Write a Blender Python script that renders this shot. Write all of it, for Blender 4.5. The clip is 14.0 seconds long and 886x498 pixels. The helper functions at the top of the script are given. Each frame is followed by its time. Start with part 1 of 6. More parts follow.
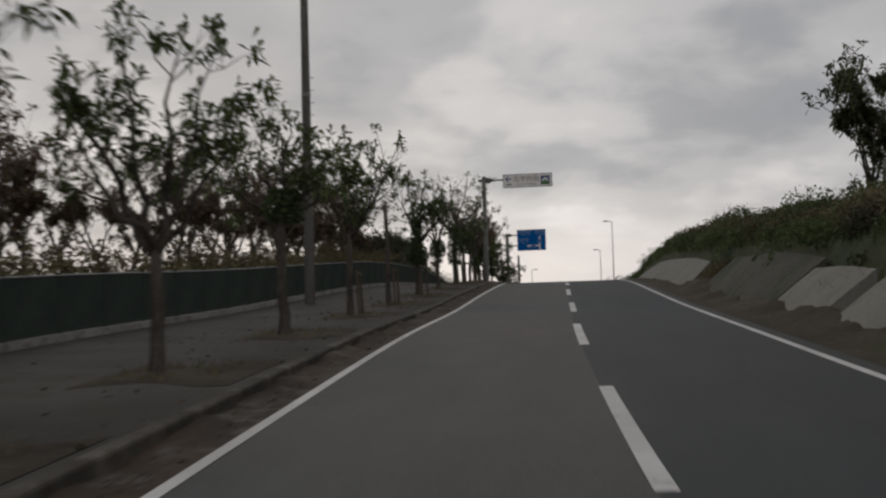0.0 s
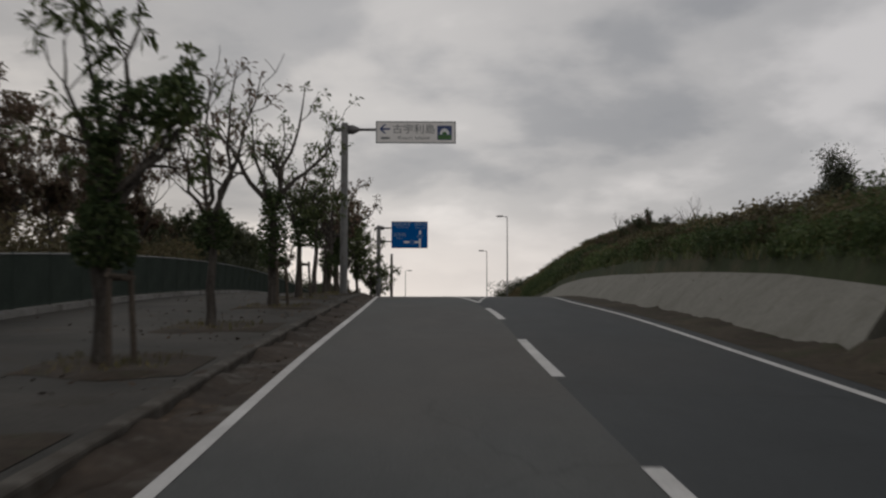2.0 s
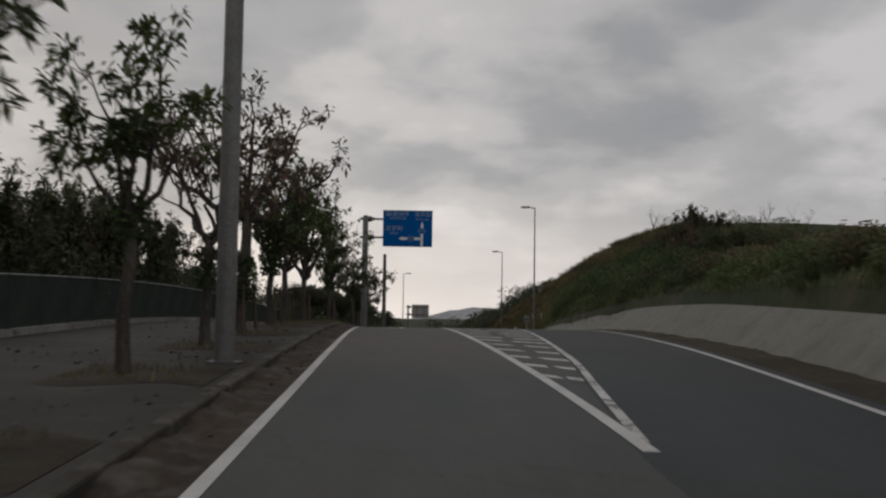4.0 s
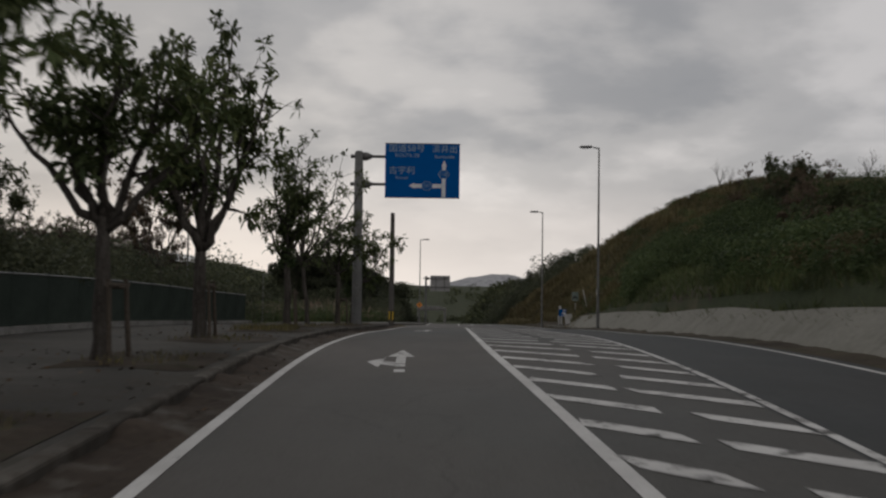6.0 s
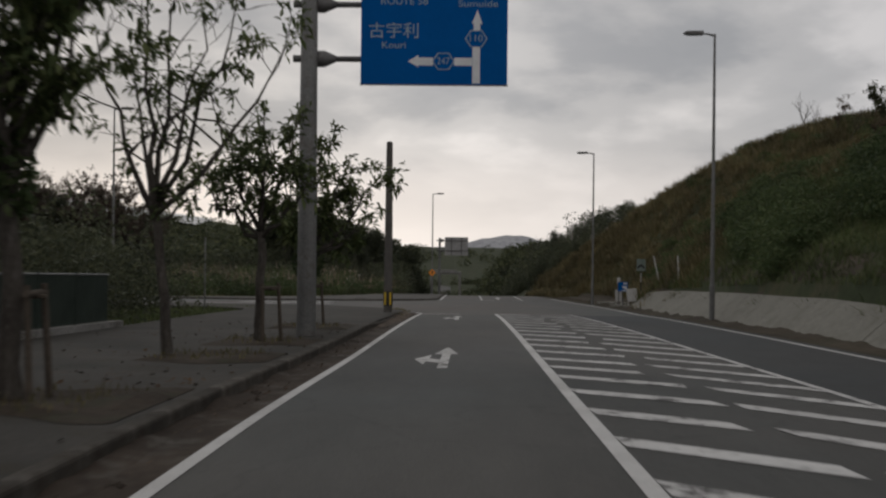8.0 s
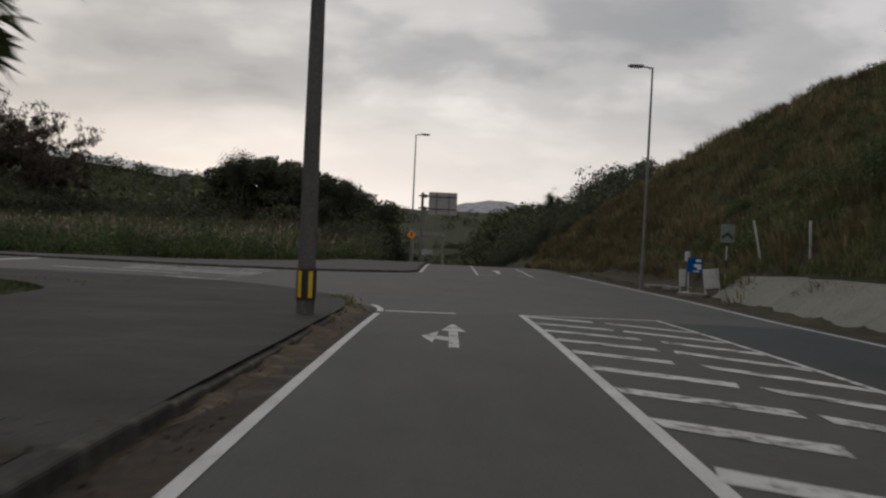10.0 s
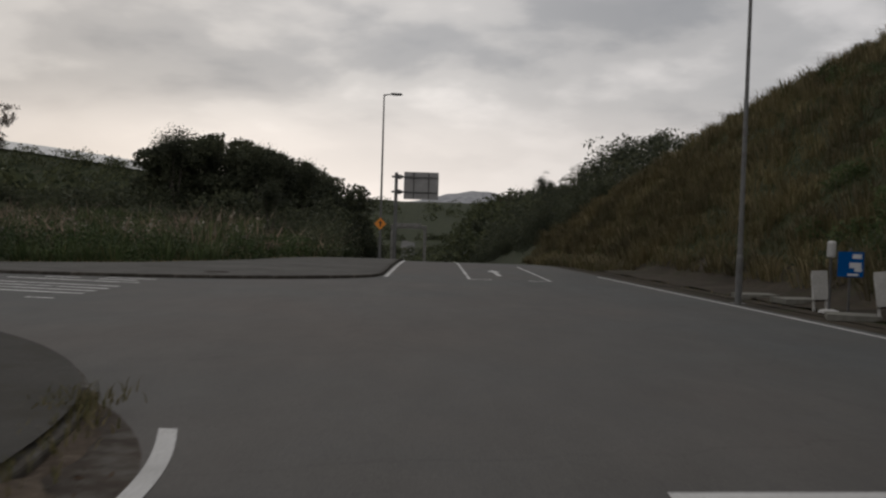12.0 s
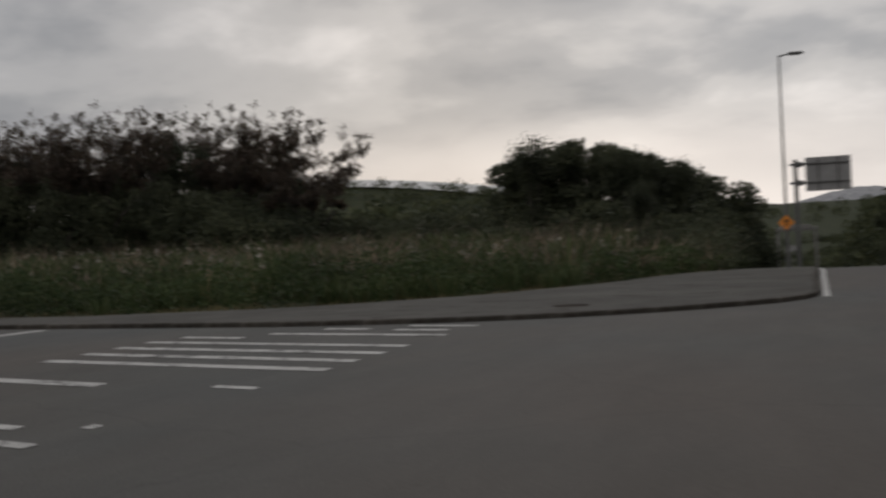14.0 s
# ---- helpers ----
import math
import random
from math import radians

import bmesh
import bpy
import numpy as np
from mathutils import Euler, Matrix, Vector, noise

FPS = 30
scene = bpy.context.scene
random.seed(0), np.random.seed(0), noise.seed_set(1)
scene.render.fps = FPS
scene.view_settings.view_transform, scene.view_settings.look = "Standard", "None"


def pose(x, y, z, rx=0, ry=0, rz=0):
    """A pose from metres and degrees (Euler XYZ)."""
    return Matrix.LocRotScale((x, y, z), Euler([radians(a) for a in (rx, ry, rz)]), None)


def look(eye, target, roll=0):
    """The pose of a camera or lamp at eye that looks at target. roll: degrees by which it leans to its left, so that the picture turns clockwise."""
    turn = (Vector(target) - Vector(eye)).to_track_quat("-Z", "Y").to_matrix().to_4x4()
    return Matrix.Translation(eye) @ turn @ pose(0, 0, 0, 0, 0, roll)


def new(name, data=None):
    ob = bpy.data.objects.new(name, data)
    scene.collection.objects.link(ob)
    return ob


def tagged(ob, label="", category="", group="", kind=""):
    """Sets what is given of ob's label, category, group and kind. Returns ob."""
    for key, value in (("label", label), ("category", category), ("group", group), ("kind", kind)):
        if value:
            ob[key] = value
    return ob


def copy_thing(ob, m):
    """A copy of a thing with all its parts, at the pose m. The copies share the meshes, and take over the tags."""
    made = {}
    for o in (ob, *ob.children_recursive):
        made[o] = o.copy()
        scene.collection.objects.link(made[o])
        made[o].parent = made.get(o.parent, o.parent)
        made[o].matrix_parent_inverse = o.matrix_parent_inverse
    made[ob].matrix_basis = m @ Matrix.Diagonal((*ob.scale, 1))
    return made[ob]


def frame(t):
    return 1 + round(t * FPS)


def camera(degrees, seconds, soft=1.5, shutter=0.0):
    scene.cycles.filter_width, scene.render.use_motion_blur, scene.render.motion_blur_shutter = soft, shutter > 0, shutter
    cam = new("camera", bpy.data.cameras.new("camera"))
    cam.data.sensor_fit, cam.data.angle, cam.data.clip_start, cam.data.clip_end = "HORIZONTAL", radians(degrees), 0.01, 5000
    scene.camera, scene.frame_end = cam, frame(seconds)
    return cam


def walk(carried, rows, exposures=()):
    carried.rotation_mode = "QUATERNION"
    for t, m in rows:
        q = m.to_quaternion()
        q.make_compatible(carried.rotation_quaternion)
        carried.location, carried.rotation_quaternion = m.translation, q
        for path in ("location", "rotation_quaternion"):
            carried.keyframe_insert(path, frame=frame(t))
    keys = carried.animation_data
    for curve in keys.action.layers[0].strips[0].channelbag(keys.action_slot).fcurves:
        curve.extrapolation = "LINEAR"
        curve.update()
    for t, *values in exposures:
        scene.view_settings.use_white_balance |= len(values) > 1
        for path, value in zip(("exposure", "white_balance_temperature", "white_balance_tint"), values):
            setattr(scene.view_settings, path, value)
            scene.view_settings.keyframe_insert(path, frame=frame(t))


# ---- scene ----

# ================= road line and profile =================
Z_NODES = ((-60, -3.900), (-20, -1.310), (-10, -0.660), (0, 0.006), (10, 0.650), (20, 1.327), (30, 1.937), (40, 2.640),
           (50, 3.318), (60, 3.824), (70, 4.201), (80, 4.455), (90, 4.547), (100, 4.429), (110, 4.162), (120, 3.909),
           (130, 3.604), (140, 3.232), (150, 2.950), (160, 2.701), (170, 2.478), (180, 2.263), (190, 1.979), (205, 1.200),
           (240, -1.600), (300, -6.500), (400, -12.800), (500, -15.600), (600, -15.300), (800, -9.000), (1200, 8.000),
           (2000, 13.000), (6000, 14.000))
X_NODES = ((-60, 1.400), (-20, 0.470), (-10, 0.230), (0, 0.104), (10, -0.197), (20, -0.349), (30, -0.300), (40, -0.283),
           (50, -0.199), (60, -0.346), (70, -0.643), (80, -0.992), (90, -1.286), (100, -1.281), (110, -1.141), (120, -1.037),
           (130, -0.926), (140, -0.827), (150, -0.738), (160, -0.651), (170, -0.541), (180, -0.424), (190, -0.306),
           (240, -0.300), (300, -1.200), (400, -4.000), (500, -6.500), (700, -9.000), (6000, -9.000))
R_NODES = ((-60, 6.00), (40, 6.00), (57, 6.05), (73, 7.51), (86, 8.43), (96, 8.87), (106, 9.00), (126, 9.08), (146, 9.60),
           (156, 9.39), (166, 8.91), (176, 8.30), (192, 7.40), (215, 6.20), (6000, 6.20))
HR_NODES = ((57, 3.18), (62, 3.66), (66.6, 4.17), (69.3, 4.4), (76.7, 5.0), (86, 5.72), (92, 6.05), (98, 6.25), (110, 6.3), (140, 6.2))
HL_NODES = ((57.5, 3.23), (60, 3.22), (75, 3.15), (90, 3.13), (105, 3.1), (120, 3.12), (137, 3.11))
HILL_NODES = ((-60, 2.4), (30, 2.1), (60, 2.2), (85, 2.4), (100, 2.6), (115, 3.1), (128, 4.6), (140, 8.3), (152, 13.4), (172, 15.6),
              (190, 14.2), (200, 12.5), (212, 8.0), (260, 4.5), (400, 3.0), (6000, 3.0))


FOOT_NODES = ((-60, 1.15), (149, 1.15), (156, 3.1), (188, 2.9), (200, 2.0), (6000, 2.0))


def glide(nodes, y):
    """Smooth curve through (y, value) nodes."""
    n = len(nodes)
    if y <= nodes[0][0]:
        return nodes[0][1]
    if y >= nodes[-1][0]:
        return nodes[-1][1]
    i = 0
    while nodes[i + 1][0] < y:
        i += 1

    def slope(j):
        a, b = nodes[max(j - 1, 0)], nodes[min(j + 1, n - 1)]
        return (b[1] - a[1]) / (b[0] - a[0])
    (ya, va), (yb, vb) = nodes[i], nodes[i + 1]
    w = yb - ya
    s = (y - ya) / w
    return ((2 * s ** 3 - 3 * s ** 2 + 1) * va + (s ** 3 - 2 * s ** 2 + s) * w * slope(i)
            + (3 * s ** 2 - 2 * s ** 3) * vb + (s ** 3 - s ** 2) * w * slope(i + 1))


def road_z(y):
    return glide(Z_NODES, y)


def road_x(y):
    return glide(X_NODES, y)


def edge_right(y):
    return glide(R_NODES, y)


def P(o, y, up=0.0):
    """A place by its offset from the kerb-side line, its way along the road and its height over the road."""
    return Vector((road_x(y) + o, y, road_z(y) + up))


# ================= camera =================
PATH = (
    # seconds, offset, along, height, yaw, pitch, roll
    (0.0, 2.319, 1.20, 1.403, 6.05, 4.22, 1.72),
    (0.5, 2.072, 7.25, 1.413, 3.45, 4.08, 1.46),
    (1.0, 1.864, 13.31, 1.428, 1.90, 4.16, 1.01),
    (1.5, 1.748, 19.35, 1.407, 0.43, 4.08, 0.28),
    (2.0, 1.656, 25.48, 1.405, -0.98, 4.02, -0.07),
    (2.5, 1.585, 31.58, 1.434, -1.24, 4.04, -0.25),
    (3.0, 1.499, 37.58, 1.448, -1.37, 4.07, -0.45),
    (3.5, 1.406, 43.39, 1.442, -1.26, 4.09, -0.67),
    (4.0, 1.335, 49.04, 1.425, -1.02, 4.02, -0.84),
    (4.5, 1.317, 54.56, 1.409, -0.73, 3.79, -0.92),
    (5.0, 1.381, 59.98, 1.404, -0.48, 3.34, -0.86),
    (5.5, 1.498, 65.37, 1.408, -0.28, 2.75, -0.70),
    (6.0, 1.626, 70.74, 1.408, 0.00, 2.23, -0.75),
    (6.5, 1.753, 76.07, 1.421, 0.30, 1.62, -0.86),
    (7.0, 1.859, 81.32, 1.420, 0.52, 0.99, -0.74),
    (7.5, 1.905, 86.50, 1.412, 0.66, 0.49, -0.51),
    (8.0, 1.871, 91.68, 1.403, 0.71, 0.16, -0.62),
    (8.5, 1.768, 96.88, 1.417, 0.69, -0.28, -1.32),
    (9.0, 1.653, 102.08, 1.416, 0.55, -0.90, -2.15),
    (9.5, 1.532, 107.39, 1.411, 0.26, -1.43, -2.66),
    (10.0, 1.419, 112.78, 1.402, -0.20, -1.77, -2.68),
    (10.5, 1.345, 117.99, 1.394, -0.70, -1.99, -2.42),
    (11.0, 1.341, 122.75, 1.393, -1.08, -2.10, -2.08),
    (11.5, 1.436, 126.81, 1.405, -1.20, -2.16, -1.87),
    (12.0, 1.592, 130.42, 1.426, -1.13, -2.19, -1.80),
    (12.5, 1.579, 133.78, 1.418, -0.32, -2.04, -1.59),
    (13.0, 1.335, 136.79, 1.414, 2.13, -1.85, -0.73),
    (13.5, 0.828, 139.51, 1.397, 8.89, -1.63, 0.49),
    (14.0, -0.195, 142.12, 1.418, 18.49, -1.13, 3.07),
)
cam = camera(44.85, 14.0, soft=2.3, shutter=0.35)
walk(cam, [(t, pose(*P(o, y, up), 90 + pitch, roll, yaw)) for t, o, y, up, yaw, pitch, roll in PATH],
     ((0.0, 0.02), (1.0, 0.0), (2.0, -0.09), (5.0, -0.13), (6.0, -0.14), (7.0, -0.19), (8.0, 0.02), (9.0, 0.04), (11.5, 0.02), (14.0, -0.04)))

# ================= sky and light =================
SUN_ELEVATION, SUN_AZIMUTH = 14.0, -18.0
world = bpy.data.worlds.new("overcast_evening")
scene.world = world
world.use_nodes = True


def wnode(kind, **values):
    node = world.node_tree.nodes.new(kind)
    for key, value in values.items():
        node.inputs[key].default_value = value
    return node


def wlink(a, b):
    world.node_tree.links.new(a, b)


world.node_tree.nodes.clear()
w_out = wnode("ShaderNodeOutputWorld")
w_sky = wnode("ShaderNodeTexSky")
w_sky.sky_type = "NISHITA"
w_sky.sun_disc = False
w_sky.sun_elevation, w_sky.sun_rotation = radians(SUN_ELEVATION), radians(SUN_AZIMUTH)
w_sky.dust_density, w_sky.air_density = 1.0, 1.0
w_skybg = wnode("ShaderNodeBackground", Strength=0.05)
wlink(w_sky.outputs[0], w_skybg.inputs["Color"])
w_co = wnode("ShaderNodeTexCoord")
w_sep = wnode("ShaderNodeSeparateXYZ")
wlink(w_co.outputs["Generated"], w_sep.inputs[0])


def wmath(op, a, b=None, clamp=False):
    node = wnode("ShaderNodeMath")
    node.operation, node.use_clamp = op, clamp
    for k, v in enumerate((a, b)):
        if v is None:
            continue
        if isinstance(v, (int, float)):
            node.inputs[k].default_value = v
        else:
            wlink(v, node.inputs[k])
    return node.outputs[0]


def wramp(fac, *stops):
    node = wnode("ShaderNodeValToRGB")
    ramp = node.color_ramp
    ramp.interpolation = "EASE"
    while len(ramp.elements) < len(stops):
        ramp.elements.new(0.5)
    for el, (at, col) in zip(ramp.elements, stops):
        el.position, el.color = at, (*col, 1)
    wlink(fac, node.inputs[0])
    return node.outputs[0]


# the cloud deck is a plane overhead, so its banks flatten towards the horizon
w_up = wmath("MAXIMUM", w_sep.outputs["Z"], 0.0)
w_den = wmath("ADD", w_up, 0.3)
w_cx = wmath("DIVIDE", w_sep.outputs["X"], w_den)
w_cy = wmath("DIVIDE", w_sep.outputs["Y"], w_den)
w_comb = wnode("ShaderNodeCombineXYZ")
wlink(w_cx, w_comb.inputs[0])
wlink(w_cy, w_comb.inputs[1])
w_n1 = wnode("ShaderNodeTexNoise", Scale=1.9, Detail=6.0, Roughness=0.5, Distortion=0.1)
w_n2 = wnode("ShaderNodeTexNoise", Scale=0.55, Detail=2.0, Roughness=0.4)
wlink(w_comb.outputs[0], w_n1.inputs["Vector"])
wlink(w_comb.outputs[0], w_n2.inputs["Vector"])
w_mix = wmath("ADD", wmath("MULTIPLY", w_n1.outputs["Fac"], 0.5), wmath("MULTIPLY", w_n2.outputs["Fac"], 0.5))
w_cloud = wramp(w_mix, (0.4, (0.25, 0.265, 0.292)), (0.465, (0.365, 0.369, 0.384)), (0.525, (0.545, 0.533, 0.53)), (0.6, (0.82, 0.785, 0.765)))
w_low = wramp(w_up, (0.0, (0.9, 0.845, 0.81)), (0.06, (0.86, 0.8, 0.765)), (0.15, (0.5, 0.485, 0.49)), (0.5, (0.42, 0.42, 0.435)))
w_lowk = wramp(w_up, (0.0, (0.95, 0.95, 0.95)), (0.05, (0.7, 0.7, 0.7)), (0.12, (0.12, 0.12, 0.12)), (0.6, (0.0, 0.0, 0.0)))
w_deck = wnode("ShaderNodeMix")
w_deck.data_type = "RGBA"
wlink(w_lowk, w_deck.inputs[0])
wlink(w_cloud, w_deck.inputs[6])
wlink(w_low, w_deck.inputs[7])
w_aim = wnode("ShaderNodeVectorMath")
w_aim.operation = "DOT_PRODUCT"
w_aim.inputs[1].default_value = (math.sin(radians(-8)) * math.cos(radians(11)), math.cos(radians(-8)) * math.cos(radians(11)), math.sin(radians(11)))
wlink(w_co.outputs["Generated"], w_aim.inputs[0])
w_glow = wramp(w_aim.outputs["Value"], (0.0, (0.9, 0.9, 0.92)), (0.87, (0.78, 0.79, 0.81)), (0.95, (0.9, 0.9, 0.905)), (1.0, (1.14, 1.13, 1.12)))
w_lit = wnode("ShaderNodeMix")
w_lit.data_type, w_lit.blend_type = "RGBA", "MULTIPLY"
w_lit.inputs[0].default_value = 1.0
wlink(w_deck.outputs[2], w_lit.inputs[6])
wlink(w_glow, w_lit.inputs[7])
w_cloudbg = wnode("ShaderNodeBackground", Strength=1.0)
wlink(w_lit.outputs[2], w_cloudbg.inputs["Color"])
w_both = wnode("ShaderNodeMixShader")
w_both.inputs[0].default_value = 0.95
wlink(w_skybg.outputs[0], w_both.inputs[1])
wlink(w_cloudbg.outputs[0], w_both.inputs[2])
wlink(w_both.outputs[0], w_out.inputs["Surface"])

sun = new("sun", bpy.data.lights.new("sun", "SUN"))
sun.data.energy, sun.data.angle, sun.data.color = 0.4, radians(30), (1.0, 0.97, 0.94)
az, el = radians(SUN_AZIMUTH), radians(SUN_ELEVATION + 20)
sun.matrix_world = look((0, 0, 40), Vector((0, 0, 40)) - Vector((math.sin(az) * math.cos(el), math.cos(az) * math.cos(el), math.sin(el))))


# ================= materials =================
def material(name, rough=0.8, metal=0.0):
    m = bpy.data.materials.new(name)
    m.use_nodes = True
    b = m.node_tree.nodes["Principled BSDF"]
    b.inputs["Roughness"].default_value, b.inputs["Metallic"].default_value = rough, metal
    b.inputs["Specular IOR Level"].default_value = 0.5 if rough < 0.7 else 0.06
    return m, m.node_tree, b


def add_node(tree, kind, **values):
    node = tree.nodes.new(kind)
    for key, value in values.items():
        node.inputs[key].default_value = value
    return node


def noise_fac(tree, scale, detail=4.0, rough=0.55, stretch=(1, 1, 1)):
    co = add_node(tree, "ShaderNodeTexCoord")
    mp = add_node(tree, "ShaderNodeMapping", Scale=stretch)
    no = add_node(tree, "ShaderNodeTexNoise", Scale=scale, Detail=detail, Roughness=rough)
    tree.links.new(co.outputs["Object"], mp.inputs["Vector"])
    tree.links.new(mp.outputs["Vector"], no.inputs["Vector"])
    return no.outputs["Fac"]


def ramp_of(tree, fac, *stops):
    node = add_node(tree, "ShaderNodeValToRGB")
    ramp = node.color_ramp
    while len(ramp.elements) < len(stops):
        ramp.elements.new(0.5)
    for el, (at, col) in zip(ramp.elements, stops):
        el.position, el.color = at, (*col, 1)
    tree.links.new(fac, node.inputs[0])
    return node.outputs[0]


def mixed(tree, fac, a, b, blend="MIX"):
    node = add_node(tree, "ShaderNodeMix")
    node.data_type, node.blend_type = "RGBA", blend
    for slot, v in ((0, fac), (6, a), (7, b)):
        if isinstance(v, (int, float)):
            node.inputs[slot].default_value = v
        elif isinstance(v, tuple):
            node.inputs[slot].default_value = (*v, 1)
        else:
            tree.links.new(v, node.inputs[slot])
    return node.outputs[2]


def bumped(tree, b, fac, strength=0.3, distance=0.02):
    node = add_node(tree, "ShaderNodeBump", Strength=strength, Distance=distance)
    tree.links.new(fac, node.inputs["Height"])
    tree.links.new(node.outputs[0], b.inputs["Normal"])


def two_scale(name, low, high, coarse=0.35, fine=14.0, rough=0.85, metal=0.0, stain=None, bump=0.3, stretch=(1, 1, 1), random_tint=0.0, grainy=0.25):
    """Base colour between low and high by a coarse and a fine grain, with optional stains."""
    m, tree, b = material(name, rough, metal)
    c, f = noise_fac(tree, coarse, 5.0, 0.6, stretch), noise_fac(tree, fine, 4.0, 0.6)
    mid = tuple((u + v) / 2 for u, v in zip(low, high))
    col = ramp_of(tree, c, (0.32, low), (0.5, mid), (0.68, high))
    grain = ramp_of(tree, f, (0.3, (1 - grainy,) * 3), (0.7, (1 + 0.85 * grainy,) * 3))
    col = mixed(tree, 1.0, col, grain, "MULTIPLY")
    if stain:
        s = ramp_of(tree, noise_fac(tree, coarse * 2.7, 6.0, 0.68, stretch), (0.52, (0, 0, 0)), (0.66, (1, 1, 1)))
        col = mixed(tree, s, col, stain)
    if random_tint:
        info = add_node(tree, "ShaderNodeObjectInfo")
        t = ramp_of(tree, info.outputs["Random"], (0.0, (1 - random_tint,) * 3), (1.0, (1 + random_tint,) * 3))
        col = mixed(tree, 1.0, col, t, "MULTIPLY")
    tree.links.new(col, b.inputs["Base Color"])
    bumped(tree, b, f, bump)
    return m


def leafy(name, *cols, translucent=0.25):
    """Leaf stuff: colour by island, a little light through the blades."""
    m, tree, b = material(name, 0.6)
    geo = add_node(tree, "ShaderNodeNewGeometry")
    n = len(cols)
    col = ramp_of(tree, geo.outputs["Random Per Island"], *[(i / (n - 1), c) for i, c in enumerate(cols)])
    big = ramp_of(tree, noise_fac(tree, 0.23, 3.0), (0.34, (0.6, 0.6, 0.6)), (0.66, (1.3, 1.25, 1.1)))
    col = mixed(tree, 1.0, col, big, "MULTIPLY")
    tree.links.new(col, b.inputs["Base Color"])
    b.inputs["Specular IOR Level"].default_value = 0.08
    tr = add_node(tree, "ShaderNodeBsdfTranslucent")
    tree.links.new(col, tr.inputs["Color"])
    mx = add_node(tree, "ShaderNodeMixShader", Fac=translucent)
    tree.links.new(b.outputs[0], mx.inputs[1])
    tree.links.new(tr.outputs[0], mx.inputs[2])
    tree.links.new(mx.outputs[0], tree.nodes["Material Output"].inputs["Surface"])
    return m


def asphalt(name, low, high, warm):
    """Worn asphalt: wheel tracks along the road, patches, stone grain."""
    m, tree, b = material(name, 0.82)
    b.inputs["Specular IOR Level"].default_value = 0.25
    co = add_node(tree, "ShaderNodeTexCoord")
    coarse = noise_fac(tree, 0.18, 5.0, 0.6, (2.2, 0.35, 1))
    col = ramp_of(tree, coarse, (0.3, low), (0.7, high))
    patch = ramp_of(tree, noise_fac(tree, 0.07, 3.0, 0.5), (0.42, (0, 0, 0)), (0.62, (1, 1, 1)))
    col = mixed(tree, patch, col, warm)
    hue = ramp_of(tree, noise_fac(tree, 0.11, 4.0, 0.6, (1, 0.6, 1)), (0.34, (0.93, 1.0, 1.06)), (0.5, (1.0, 1.0, 1.0)), (0.66, (1.08, 1.0, 0.96)))
    col = mixed(tree, 1.0, col, hue, "MULTIPLY")
    blot = ramp_of(tree, noise_fac(tree, 0.9, 6.0, 0.7, (1.6, 0.5, 1)), (0.3, (0.86,) * 3), (0.7, (1.1,) * 3))
    col = mixed(tree, 1.0, col, blot, "MULTIPLY")
    seam = add_node(tree, "ShaderNodeTexVoronoi", Scale=0.16)
    seam.feature = "DISTANCE_TO_EDGE"
    warp = add_node(tree, "ShaderNodeTexNoise", Scale=0.9, Detail=5.0)
    tree.links.new(co.outputs["Object"], warp.inputs["Vector"])
    bend = add_node(tree, "ShaderNodeVectorMath")
    bend.operation = "ADD"
    tree.links.new(co.outputs["Object"], bend.inputs[0])
    tree.links.new(warp.outputs["Color"], bend.inputs[1])
    tree.links.new(bend.outputs[0], seam.inputs["Vector"])
    crack = ramp_of(tree, seam.outputs["Distance"], (0.0, (0.8,) * 3), (0.0045, (1.0,) * 3))
    col = mixed(tree, 1.0, col, crack, "MULTIPLY")
    grain = ramp_of(tree, noise_fac(tree, 55.0, 2.0, 0.7), (0.3, (0.7,) * 3), (0.7, (1.3,) * 3))
    col = mixed(tree, 1.0, col, grain, "MULTIPLY")
    tree.links.new(col, b.inputs["Base Color"])
    bumped(tree, b, noise_fac(tree, 70.0, 2.0), 0.35, 0.01)
    return m


M_ASPHALT = asphalt("worn_asphalt", (0.052, 0.0522, 0.0485), (0.079, 0.0785, 0.0725), (0.077, 0.0715, 0.0645))
M_ASPHALTDARK = asphalt("dark_bluish_asphalt", (0.028, 0.0315, 0.032), (0.044, 0.047, 0.0472), (0.04, 0.042, 0.0415))
M_JUNCTION = asphalt("junction_asphalt", (0.06, 0.0604, 0.0562), (0.09, 0.0896, 0.0832), (0.09, 0.0825, 0.0745))
M_WALK = two_scale("pavement_asphalt", (0.042, 0.041, 0.037), (0.073, 0.068, 0.060), 0.5, 30, stain=(0.053, 0.048, 0.039))
M_DUSTWALK = two_scale("dusty_pavement", (0.082, 0.078, 0.071), (0.122, 0.116, 0.105), 0.4, 24, stain=(0.068, 0.062, 0.054))
M_KERB = two_scale("kerb_concrete", (0.05, 0.045, 0.038), (0.112, 0.103, 0.089), 0.9, 18, stain=(0.05, 0.042, 0.034), random_tint=0.25)
M_ALU = two_scale("dull_aluminium", (0.27, 0.265, 0.255), (0.34, 0.335, 0.325), 1.2, 20, rough=0.6, metal=0.1, grainy=0.06)
M_RUST = two_scale("rusty_iron", (0.025, 0.02, 0.017), (0.05, 0.038, 0.03), 2.0, 30, rough=0.9)
M_PALECONC = two_scale("pale_concrete", (0.2, 0.195, 0.18), (0.32, 0.31, 0.29), 0.6, 14, stain=(0.12, 0.11, 0.095))
